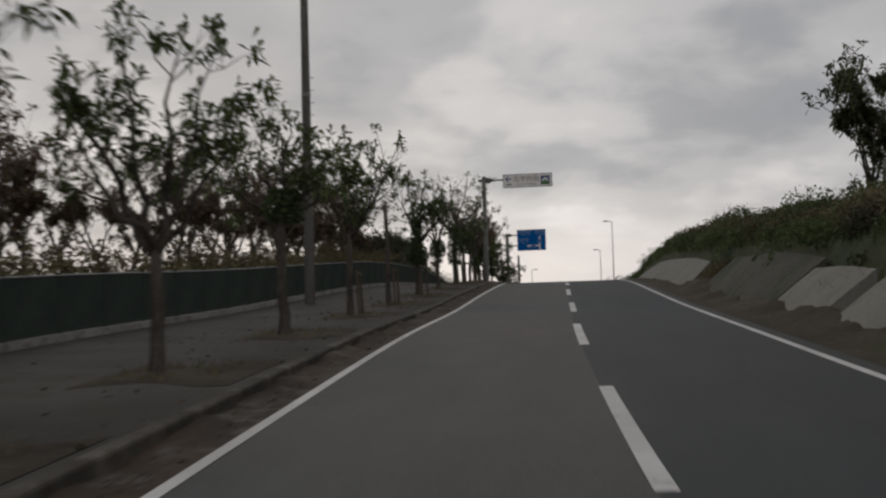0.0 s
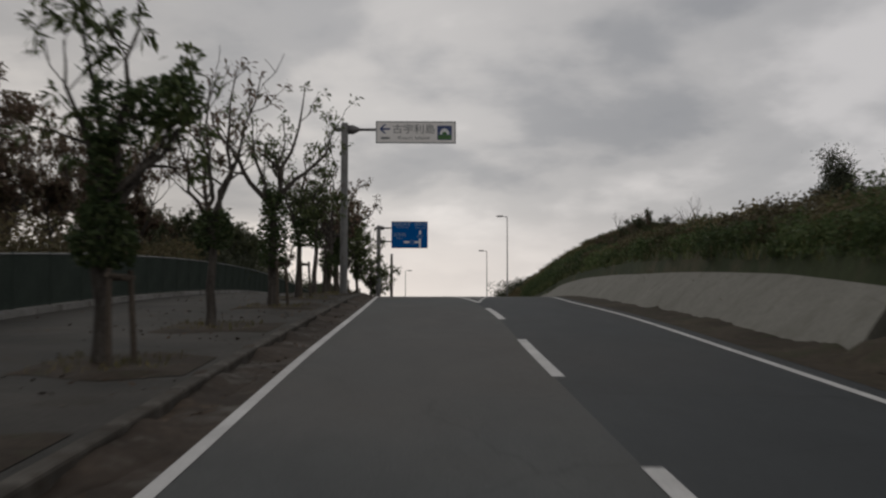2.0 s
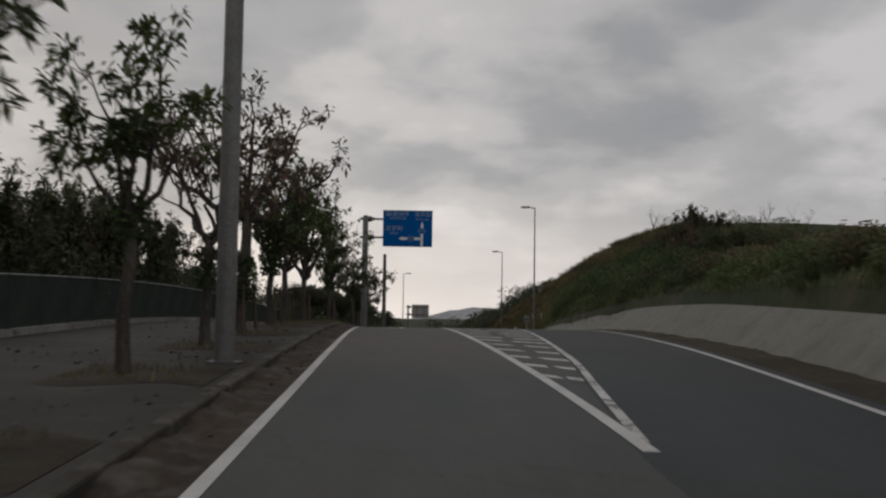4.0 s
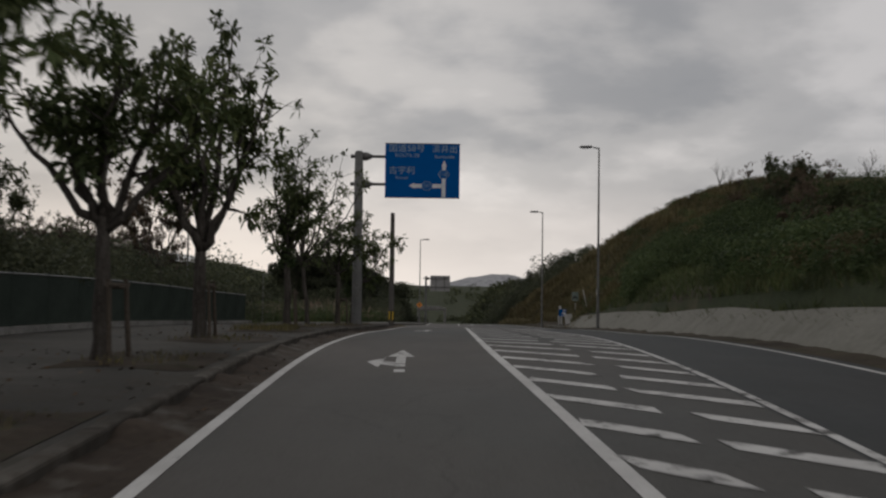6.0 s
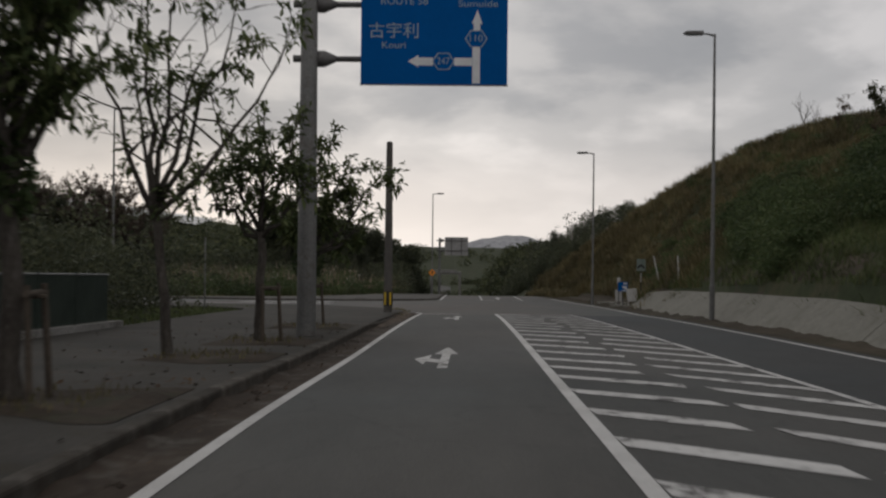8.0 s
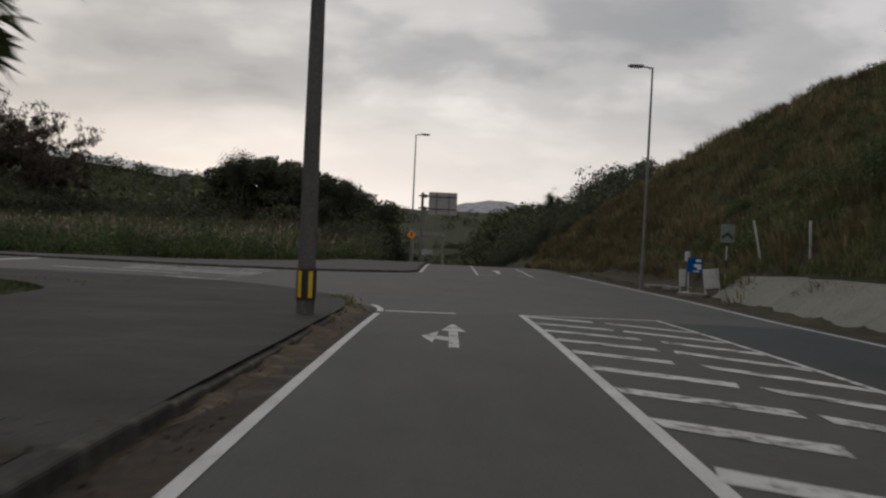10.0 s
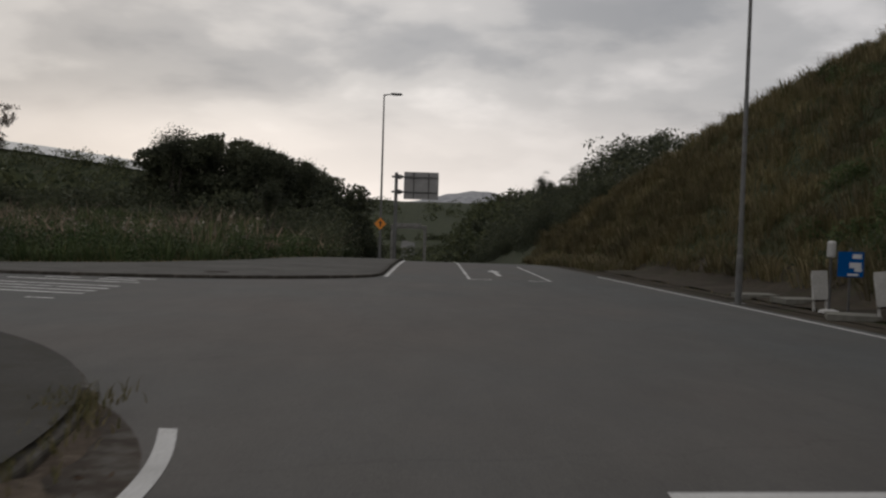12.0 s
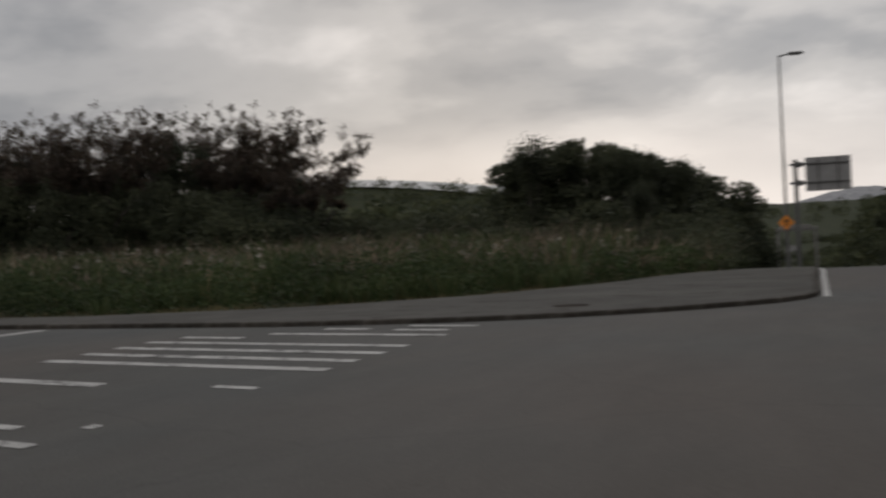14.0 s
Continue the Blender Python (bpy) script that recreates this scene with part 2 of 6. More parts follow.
M_GUTTER = two_scale("dirty_gutter", (0.034, 0.027, 0.021), (0.066, 0.051, 0.039), 0.7, 10, stain=(0.098, 0.09, 0.078))
M_SILT = two_scale("gutter_silt", (0.05, 0.037, 0.027), (0.095, 0.072, 0.052), 1.1, 12, stain=(0.15, 0.12, 0.09), bump=0.5)
M_EARTH = two_scale("bare_earth", (0.036, 0.029, 0.022), (0.072, 0.059, 0.042), 0.5, 6, stain=(0.043, 0.045, 0.024), bump=0.6)
M_PITSOIL = two_scale("pit_soil", (0.03, 0.024, 0.018), (0.058, 0.045, 0.033), 0.9, 8, stain=(0.04, 0.04, 0.024), bump=0.6)
M_GRASSGROUND = two_scale("turf", (0.024, 0.034, 0.015), (0.046, 0.054, 0.025), 0.12, 4, stain=(0.07, 0.062, 0.036), bump=0.6)
M_SLAB = two_scale("sprayed_concrete", (0.178, 0.172, 0.147), (0.212, 0.205, 0.177), 0.5, 9, stain=(0.155, 0.149, 0.125), bump=0.2, grainy=0.14)
M_SLABDARK = two_scale("weathered_concrete", (0.052, 0.052, 0.04), (0.088, 0.086, 0.068), 0.4, 7, stain=(0.04, 0.043, 0.028), bump=0.5)
M_STEEL = two_scale("galvanised_steel", (0.125, 0.125, 0.12), (0.185, 0.185, 0.178), 1.5, 25, rough=0.55, metal=0.25, stain=(0.12, 0.108, 0.096), bump=0.05)
M_DARKSTEEL = two_scale("dull_steel", (0.085, 0.082, 0.08), (0.13, 0.125, 0.12), 1.5, 25, rough=0.55, metal=0.3, bump=0.05)
M_CONCPOLE = two_scale("pole_concrete", (0.09, 0.084, 0.077), (0.135, 0.127, 0.117), 0.6, 20, stain=(0.07, 0.063, 0.055), stretch=(3, 3, 0.4))
M_BLUE = two_scale("sign_blue", (0.001, 0.078, 0.27), (0.0015, 0.088, 0.3), 1.2, 12, rough=0.9, bump=0.02, grainy=0.05)
M_SIGNWHITE = two_scale("sign_white", (0.62, 0.6, 0.57), (0.7, 0.68, 0.65), 1.5, 14, rough=0.45, bump=0.02, grainy=0.05)
M_LETTERFADED = two_scale("letter_faded", (0.2, 0.27, 0.33), (0.34, 0.4, 0.45), 3, 20, rough=0.6, stain=(0.15, 0.23, 0.31), bump=0.02, grainy=0.1)
M_LETTER = two_scale("letter_white", (0.55, 0.56, 0.56), (0.66, 0.67, 0.67), 3, 20, rough=0.4, bump=0.02, grainy=0.05)
M_LETTERBLUE = two_scale("letter_navy", (0.02, 0.04, 0.12), (0.03, 0.055, 0.16), 3, 20, rough=0.45, bump=0.02, grainy=0.05)
M_LETTERGREY = two_scale("letter_grey", (0.13, 0.14, 0.14), (0.17, 0.18, 0.17), 3, 20, rough=0.45, bump=0.02, grainy=0.05)
M_ICONGREEN = two_scale("icon_green", (0.03, 0.1, 0.02), (0.05, 0.14, 0.03), 3, 20, rough=0.45, bump=0.02, grainy=0.05)
M_ORANGE = two_scale("sign_orange", (0.75, 0.24, 0.02), (0.85, 0.3, 0.03), 3, 20, rough=0.4, bump=0.02, grainy=0.05)
M_PALEGREEN = two_scale("pale_green_plate", (0.12, 0.155, 0.13), (0.17, 0.205, 0.18), 3, 20, rough=0.5, bump=0.02, grainy=0.05)
M_BLACK = two_scale("black_paint", (0.012, 0.012, 0.012), (0.022, 0.022, 0.02), 3, 20, rough=0.5, bump=0.02, grainy=0.05)
M_YELLOW = two_scale("yellow_band", (0.62, 0.4, 0.02), (0.74, 0.5, 0.03), 3, 20, rough=0.45, bump=0.02, grainy=0.05)
M_FENCE = two_scale("green_fence_paint", (0.034, 0.045, 0.037), (0.048, 0.06, 0.05), 1.5, 20, rough=0.7, bump=0.05)
M_RAIL = two_scale("weathered_rail", (0.1, 0.105, 0.1), (0.15, 0.155, 0.145), 2.0, 20, rough=0.6, bump=0.05)
M_BARK = two_scale("bark", (0.048, 0.042, 0.037), (0.09, 0.08, 0.068), 2.5, 16, stain=(0.11, 0.1, 0.09), stretch=(3, 3, 0.7), bump=0.7)
M_STAKE = two_scale("weathered_stake", (0.07, 0.058, 0.046), (0.12, 0.1, 0.08), 3, 25, stretch=(4, 4, 0.5))
M_POST = two_scale("white_post", (0.4, 0.39, 0.36), (0.52, 0.51, 0.48), 2, 20, rough=0.6, grainy=0.12)
M_RIDGESTRIP = two_scale("pale_ridge_strip", (0.45, 0.45, 0.43), (0.58, 0.57, 0.55), 0.05, 0.6, rough=0.6)
# distance haze is painted into this pale base colour
M_FARHILL = two_scale("far_hill_hazed", (0.3, 0.3, 0.31), (0.36, 0.36, 0.365), 0.004, 0.05, bump=0.0)
M_LEAF = leafy("street_leaves", (0.062, 0.087, 0.041), (0.100, 0.131, 0.060), (0.139, 0.162, 0.075))
M_LEAFRED = leafy("russet_leaves", (0.120, 0.090, 0.073), (0.172, 0.120, 0.098), (0.120, 0.120, 0.073))
M_LEAFDARK = leafy("dark_woods_leaves", (0.052, 0.066, 0.042), (0.086, 0.101, 0.058), (0.121, 0.130, 0.072))
M_BUSH = leafy("bush_leaves", (0.054, 0.082, 0.039), (0.086, 0.122, 0.055), (0.116, 0.14, 0.067))
M_VINE = leafy("vine_leaves", (0.04, 0.063, 0.03), (0.064, 0.093, 0.043), (0.092, 0.114, 0.054))
M_GRASS = leafy("grass_blades", (0.066, 0.095, 0.042), (0.102, 0.134, 0.06), (0.136, 0.146, 0.076), (0.086, 0.116, 0.052))
M_DRYGRASS = leafy("dry_grass_blades", (0.105, 0.095, 0.05), (0.18, 0.152, 0.088), (0.25, 0.21, 0.135), (0.1, 0.108, 0.05))
M_FIELDGRASS = leafy("field_grass_blades", (0.058, 0.088, 0.042), (0.09, 0.126, 0.058), (0.13, 0.142, 0.072), (0.072, 0.105, 0.049))
M_OLIVEGRASS = leafy("olive_grass_blades", (0.085, 0.085, 0.042), (0.14, 0.127, 0.066), (0.185, 0.158, 0.09), (0.095, 0.102, 0.048))
M_PLUME = leafy("grass_plumes", (0.26, 0.19, 0.155), (0.34, 0.265, 0.22), (0.2, 0.15, 0.115))
M_WOODRED = leafy("brown_woods_leaves", (0.105, 0.08, 0.068), (0.145, 0.11, 0.092), (0.098, 0.092, 0.063))
M_EVERGREEN = leafy("evergreen_leaves", (0.056, 0.068, 0.048), (0.08, 0.091, 0.06), (0.1, 0.108, 0.07))
M_HEDGE = leafy("hedge_leaves", (0.11, 0.095, 0.06), (0.15, 0.125, 0.08), (0.1, 0.105, 0.055))
M_FLOWER = leafy("pale_flowers", (0.3, 0.28, 0.25), (0.4, 0.38, 0.35), (0.25, 0.22, 0.18))
M_LITTER = leafy("leaf_litter", (0.05, 0.03, 0.018), (0.09, 0.055, 0.03), (0.035, 0.028, 0.02), translucent=0.05)


def line_paint(name, worn):
    """White road paint worn through to the asphalt; a higher share is more worn."""
    m, tree, b = material(name, 0.7)
    col = ramp_of(tree, noise_fac(tree, 0.8, 4.0), (0.3, (0.44, 0.43, 0.41)), (0.7, (0.6, 0.59, 0.565)))
    wear = ramp_of(tree, noise_fac(tree, 3.0, 9.0, 0.78), (0.64 - worn, (0, 0, 0)), (0.72 - worn, (1, 1, 1)))
    col = mixed(tree, wear, col, (0.085, 0.082, 0.078))
    grain = ramp_of(tree, noise_fac(tree, 45.0, 2.0), (0.3, (0.85,) * 3), (0.7, (1.1,) * 3))
    tree.links.new(mixed(tree, 1.0, col, grain, "MULTIPLY"), b.inputs["Base Color"])
    return m


M_PAINT = line_paint("road_paint", 0.035)
M_WORNPAINT = line_paint("worn_road_paint", 0.125)


# ================= mesh helpers =================
class Geo:
    """Collects points and faces of one mesh."""

    def __init__(self):
        self.v, self.f = [], []

    def quad_strip(self, a, b):
        n = len(self.v)
        for p, q in zip(a, b):
            self.v += [tuple(p), tuple(q)]
        for i in range(len(a) - 1):
            k = n + 2 * i
            self.f.append((k, k + 1, k + 3, k + 2))
        return self

    def box(self, lo, hi, m=None):
        n = len(self.v)
        for x in (lo[0], hi[0]):
            for y in (lo[1], hi[1]):
                for z in (lo[2], hi[2]):
                    p = Vector((x, y, z))
                    self.v.append(tuple(m @ p if m else p))
        for q in ((0, 1, 3, 2), (4, 6, 7, 5), (0, 4, 5, 1), (2, 3, 7, 6), (0, 2, 6, 4), (1, 5, 7, 3)):
            self.f.append(tuple(n + i for i in q))
        return self

    def tube(self, pts, radii, sides=8, caps=True):
        n = len(self.v)
        pts = [Vector(p) for p in pts]
        for i, p in enumerate(pts):
            d = (pts[min(i + 1, len(pts) - 1)] - pts[max(i - 1, 0)]).normalized()
            side = d.cross(Vector((0.31, 0.95, 0.05)) if abs(d.y) < 0.9 else Vector((1, 0, 0.1))).normalized()
            up = side.cross(d)
            for k in range(sides):
                a = 2 * math.pi * k / sides
                self.v.append(tuple(p + radii[i] * (math.cos(a) * side + math.sin(a) * up)))
        for i in range(len(pts) - 1):
            for k in range(sides):
                a, b = n + i * sides + k, n + i * sides + (k + 1) % sides
                self.f.append((a, b, b + sides, a + sides))
        if caps:
            self.f.append(tuple(n + k for k in reversed(range(sides))))
            self.f.append(tuple(n + (len(pts) - 1) * sides + k for k in range(sides)))
        return self

    def prism(self, outline, y0, y1):
        """An outline in x, z pushed from y0 to y1."""
        n, c = len(self.v), len(outline)
        self.v += [(x, y0, z) for x, z in outline] + [(x, y1, z) for x, z in outline]
        self.f.append(tuple(n + i for i in range(c)))
        self.f.append(tuple(n + c + i for i in reversed(range(c))))
        for i in range(c):
            j = (i + 1) % c
            self.f.append((n + i, n + c + i, n + c + j, n + j))
        return self


def mesh_of(name, geo, mat, smooth=False):
    me = bpy.data.meshes.new(name)
    me.from_pydata(geo.v, [], geo.f)
    bm = bmesh.new()
    bm.from_mesh(me)
    bmesh.ops.remove_doubles(bm, verts=bm.verts, dist=0.0005)
    bmesh.ops.recalc_face_normals(bm, faces=bm.faces)
    bm.to_mesh(me)
    bm.free()
    me.materials.append(mat)
    if smooth:
        me.polygons.foreach_set("use_smooth", [True] * len(me.polygons))
    me.update()
    return me


def part(name, geo, mat, parent=None, label="", smooth=False):
    ob = new(name, mesh_of(name, geo, mat, smooth))
    ob.parent = parent
    return tagged(ob, label)


def crease(ob, degrees=35):
    """Smooth faces with hard edges past an angle."""
    bm = bmesh.new()
    bm.from_mesh(ob.data)
    for e in bm.edges:
        e.smooth = len(e.link_faces) == 2 and e.calc_face_angle() < radians(degrees)
    for f in bm.faces:
        f.smooth = True
    bm.to_mesh(ob.data)
    bm.free()
    return ob


def thing(name, at, label, category, group="", turn=0.0):
    ob = new(name)
    ob.empty_display_size = 0.2
    ob.matrix_world = Matrix.Translation(at) @ Matrix.Rotation(turn, 4, "Z")
    return tagged(ob, label, category, group)


def structure(name, geo, mat, label, category, smooth=False, kind="structure"):
    return tagged(part(name, geo, mat, None, "", smooth), label, category, "", kind)


def polys(name, verts, faces, mat):
    """A mesh from numpy arrays: verts (n, 3), faces (m, 3 or 4)."""
    me = bpy.data.meshes.new(name)
    k = faces.shape[1]
    me.vertices.add(len(verts))
    me.vertices.foreach_set("co", np.ascontiguousarray(verts, dtype=np.float32).ravel())
    me.loops.add(faces.size)
    me.loops.foreach_set("vertex_index", np.ascontiguousarray(faces, dtype=np.int32).ravel())
    me.polygons.add(len(faces))
    me.polygons.foreach_set("loop_start", np.arange(0, faces.size, k, dtype=np.int32))
    me.materials.append(mat)
    me.update(calc_edges=True)
    return me


def leaf_quads(centres, size, rng, flat=0.0, slim=0.45):
    """One rhombic, folded leaf round each centre."""
    n = len(centres)
    a = rng.normal(size=(n, 3))
    a[:, 2] *= 1 - flat
    a /= np.linalg.norm(a, axis=1, keepdims=True)
    b = np.cross(a, rng.normal(size=(n, 3)))
    b /= np.linalg.norm(b, axis=1, keepdims=True)
    s = (size * rng.uniform(0.6, 1.35, n))[:, None]
    v = np.stack([centres - a * s, centres + b * s * slim, centres + a * s, centres - b * s * slim], 1).reshape(-1, 3)
    return v, np.arange(4 * n).reshape(-1, 4)


def leaf_blades(centres, size, rng, flat=0.0, slim=0.45):
    """One pointed leaf of a single face round each centre, for dense masses."""
    n = len(centres)
    a = rng.normal(size=(n, 3))
    a[:, 2] *= 1 - flat
    a /= np.linalg.norm(a, axis=1, keepdims=True)
    b = np.cross(a, rng.normal(size=(n, 3)))
    b /= np.linalg.norm(b, axis=1, keepdims=True)
    s = (size * rng.uniform(0.6, 1.35, n))[:, None]
    v = np.stack([centres - a * s + b * s * slim, centres + a * s, centres - a * s - b * s * slim], 1).reshape(-1, 3)
    return v, np.arange(3 * n).reshape(-1, 3)


def blades(roots, height, width, rng, lean=0.35, upv=None):
    """Grass blades: a tapered, bent strip of two quads reduced to a quad and a tip."""
    n = len(roots)
    ang = rng.uniform(0, 2 * np.pi, n)
    h = height * rng.uniform(0.55, 1.25, n)
    dx, dy = np.cos(ang), np.sin(ang)
    w = width * rng.uniform(0.6, 1.4, n)
    side = np.stack([-dy, dx, np.zeros(n)], 1) * w[:, None]
    out = np.stack([dx, dy, np.zeros(n)], 1)
    le = lean * rng.uniform(0.2, 1.6, n) * h
    mid = roots + out * (le * 0.3)[:, None]
    mid[:, 2] += h * 0.6
    tip = roots + out * le[:, None]
    tip[:, 2] += h
    v = np.stack([roots - side, roots + side, mid + side * 0.75, mid - side * 0.75, tip], 1).reshape(-1, 3)
    k = np.arange(n)[:, None] * 5
    f3 = np.concatenate([k + np.array([[0, 1, 2]]), k + np.array([[0, 2, 3]]), k + np.array([[3, 2, 4]])])
    return v, f3


def clump_points(centre, radius, n, rng, hollow=0.55):
    """Points in the outer shell of a lumpy, flattened ball."""
    d = rng.normal(size=(n, 3))
    d /= np.linalg.norm(d, axis=1, keepdims=True)
    lump = 1 + 0.25 * np.sin(d[:, 0] * 5 + centre[0]) * np.sin(d[:, 1] * 4 + centre[1]) + 0.15 * np.sin(d[:, 2] * 7 + centre[0] * 2)
    r = rng.uniform(hollow, 1.0, n) ** 0.6 * lump
    return np.asarray(centre) + d * r[:, None] * np.asarray(radius)


Y_TABLE = np.concatenate([np.arange(-60, 400, 1.0), np.arange(400, 6001, 20.0)])
Z_TABLE = np.array([road_z(y) for y in Y_TABLE])
X_TABLE = np.array([road_x(y) for y in Y_TABLE])
R_TABLE = np.array([edge_right(y) for y in Y_TABLE])
F_TABLE = np.array([glide(FOOT_NODES, y) for y in Y_TABLE])
H_TABLE = np.array([glide(HILL_NODES, y) for y in Y_TABLE])


def smooth01(x, a, b):
    s = np.clip((x - a) / (b - a), 0, 1)
    return s * s * (3 - 2 * s)


BACK_O = (-62, -20, -14.2, -9.7, -7.2, -5.9, -4.2, -3.6, -3.59)
BACK_Y = (174.5, 167.6, 168.8, 172.9, 178.5, 185.5, 192, 215, 9000)


def terrain(x, y):
    """Height of the land at world x, y (arrays)."""
    yc = np.clip(y, -60, 6000)
    base, ox = np.interp(yc, Y_TABLE, Z_TABLE), x - np.interp(yc, Y_TABLE, X_TABLE)
    r, hr = np.interp(yc, Y_TABLE, R_TABLE), np.interp(yc, Y_TABLE, H_TABLE)
    foot = np.interp(yc, Y_TABLE, F_TABLE)
    s = np.maximum(ox - r - foot, 0)
    earth = 0.12 * smooth01(ox, r + 1.2, r + 1.2 + np.maximum(foot - 1.15, 0.01)) * (foot > 1.3)
    bank = 0.9 * s / (1 + (0.9 * s / hr) ** 3) ** (1 / 3) - 0.06 * np.maximum(s - 20, 0).clip(0, 40)
    bank *= 1 + 0.12 * np.sin(yc * 0.11) * smooth01(s, 3, 10)
    bank *= 1 - smooth01(yc, 330, 480) * 0.9
    left = smooth01(-ox, 6.4, 9) * 0.35 * (1 - smooth01(yc, 117, 120)) + smooth01(-ox, 14, 40) * smooth01(yc, 165, 230) * 1.5
    z = base + bank + left + earth
    stay = smooth01(yc, 188, 205)
    z = np.maximum(z, z + (2.6 - z) * smooth01(-ox, 4, 13) * stay * (1 - smooth01(yc, 330, 430)))
    z = np.maximum(z, z + (4.0 - z) * smooth01(ox - r, 3, 15) * stay * (1 - smooth01(yc, 400, 520)))
    back = np.interp(ox, BACK_O, BACK_Y)
    corridor = (ox > -6.6) & (ox < r + np.where(yc < 39, 2.65, np.where(yc < 150.5, 2.42, 1.1))) & (yc < 160)
    apron = (yc > 117) & (yc < 142.0) & (ox > -7.0) & (ox < 0) | (yc >= 142.0) & (yc < 160) & (ox < 0)
    beyond = (yc >= 160) & (yc < back + 0.2) & (ox < r + 1.1)
    z = np.where(corridor & (ox > r + 1.1), np.minimum(z, base + 0.95 * np.maximum(ox - r - 1.2, 0) - 0.05), z)
    z = z - 0.4 * np.where((corridor | apron | beyond) & (ox > -62), 1.0, 0.0)
    # far ridges
    z = z + 47 * np.exp(-((x + 330) / 260) ** 2 - ((y - 820) / 170) ** 2) * smooth01(-x, 30, 150)
    z = z + 12 * np.exp(-((x - 260) / 160) ** 2 - ((y - 900) / 260) ** 2)
    return z


def world_xy(o, y):
    """World x, y of offsets (arrays)."""
    return o + np.interp(np.clip(y, -60, 6000), Y_TABLE, X_TABLE), y


def on_land(o, y, up=0.0):
    x, y = world_xy(np.asarray(o, float), np.asarray(y, float))
    return np.stack([x, y, terrain(x, y) + up], 1)


# ================= the land =================
def build_ground():
    ys = np.concatenate([np.array([-60.0, -45, -30]), np.arange(-20, 260, 1.0), np.arange(260, 420, 4.0), np.arange(420, 1200, 20.0), np.arange(1200, 5000, 100.0)])
    os_ = np.concatenate([-np.geomspace(60, 3000, 24)[::-1], np.arange(-59, -12, 2.0), np.arange(-12, 0, 0.5), np.arange(0, 6.5, 0.5), np.arange(6.5, 13, 0.25), np.arange(13, 32, 0.5), np.arange(32, 60, 3.0), np.geomspace(60, 3000, 24)])
    O, Y = np.meshgrid(os_, ys)
    x, y = world_xy(O.ravel(), Y.ravel())
    verts = np.stack([x, y, terrain(x, y)], 1)
    a, b = len(ys), len(os_)
    i = (np.arange(a - 1)[:, None] * b + np.arange(b - 1)[None]).ravel()
    faces = np.stack([i, i + 1, i + b + 1, i + b], 1)
    me = polys("ground", verts, faces, M_GRASSGROUND)
    me.polygons.foreach_set("use_smooth", np.ones(len(faces), dtype=bool))
    tagged(new("ground", me), "rolling grassy ground with fields and far hills", "ground", "", "structure")


build_ground()


def strip(o0, o1, y0, y1, up, step=1.0):
    """A band on the road between two offsets (numbers or functions of y)."""
    n = max(2, int(round((y1 - y0) / step)) + 1)
    ys = [y0 + (y1 - y0) * i / (n - 1) for i in range(n)]
    fa = o0 if callable(o0) else (lambda y: o0)
    fb = o1 if callable(o1) else (lambda y: o1)
    return [P(fa(y), y, up) for y in ys], [P(fb(y), y, up) for y in ys]


def lane_split(y):
    """Where the worn near lane meets the darker surface."""
    return 3.08 + (glide(HR_NODES, y) - 3.18 if 57 < y < 140 else 0)


road, lane, crossing = Geo(), Geo(), Geo()
for k in range(4):
    road.quad_strip(*strip(lambda y, k=k: -0.15 + (lane_split(y) + 0.15) * k / 4, lambda y, k=k: -0.15 + (lane_split(y) + 0.15) * (k + 1) / 4, -20, 136.4, 0.0))
    crossing.quad_strip(*strip(lambda y, k=k: -0.15 + (edge_right(y) + 0.6) * k / 4, lambda y, k=k: -0.15 + (edge_right(y) + 0.6) * (k + 1) / 4, 136.4, 190, 0.0))
for k in range(3):
    lane.quad_strip(*strip(lambda y, k=k: lane_split(y) + (edge_right(y) + 0.45 - lane_split(y)) * k / 3, lambda y, k=k: lane_split(y) + (edge_right(y) + 0.45 - lane_split(y)) * (k + 1) / 3, -20, 136.4, 0.0))
road.quad_strip(*strip(-0.15, lambda y: edge_right(y) + 0.45, 190, 900, 0.0, 5.0))
structure("road", road, M_ASPHALT, "worn warm-grey asphalt road over a crest", "road")
structure("road_junction", crossing, M_JUNCTION, "worn grey asphalt of the junction", "road")
structure("road_lane", lane, M_ASPHALTDARK, "darker blue-grey asphalt of the oncoming lane", "road")
side = Geo()
for i in range(16):
    side.quad_strip(*strip(-62 + 61.85 * i / 16, -62 + 61.85 * (i + 1) / 16, 118, min(170, float(np.interp(-62 + 61.85 * i / 16, BACK_O, BACK_Y)) - 0.3), -0.002))
structure("side_road", side, M_JUNCTION, "grey asphalt side road joining at the junction", "road")
part_g = Geo().quad_strip(*strip(lambda y: -0.58 - 0.75 * max(0.0, (y - 136) / 3.6) ** 1.5, lambda y: -0.066 - 1.1 * max(0.0, (y - 136.2) / 3.4) ** 1.7, -20, 139.5, 0.003, 0.5))
structure("gutter", part_g, M_GUTTER, "gutter with red-brown dirt along the kerb", "gutter")
verge = Geo().quad_strip(*strip(lambda y: edge_right(y) + 0.32, lambda y: edge_right(y) + 0.9, -20, 190, 0.004))
verge.quad_strip(*strip(lambda y: edge_right(y) + 0.9, lambda y: edge_right(y) + 1.5, -20, 190, 0.02))
wide = [151 + i for i in range(35)]
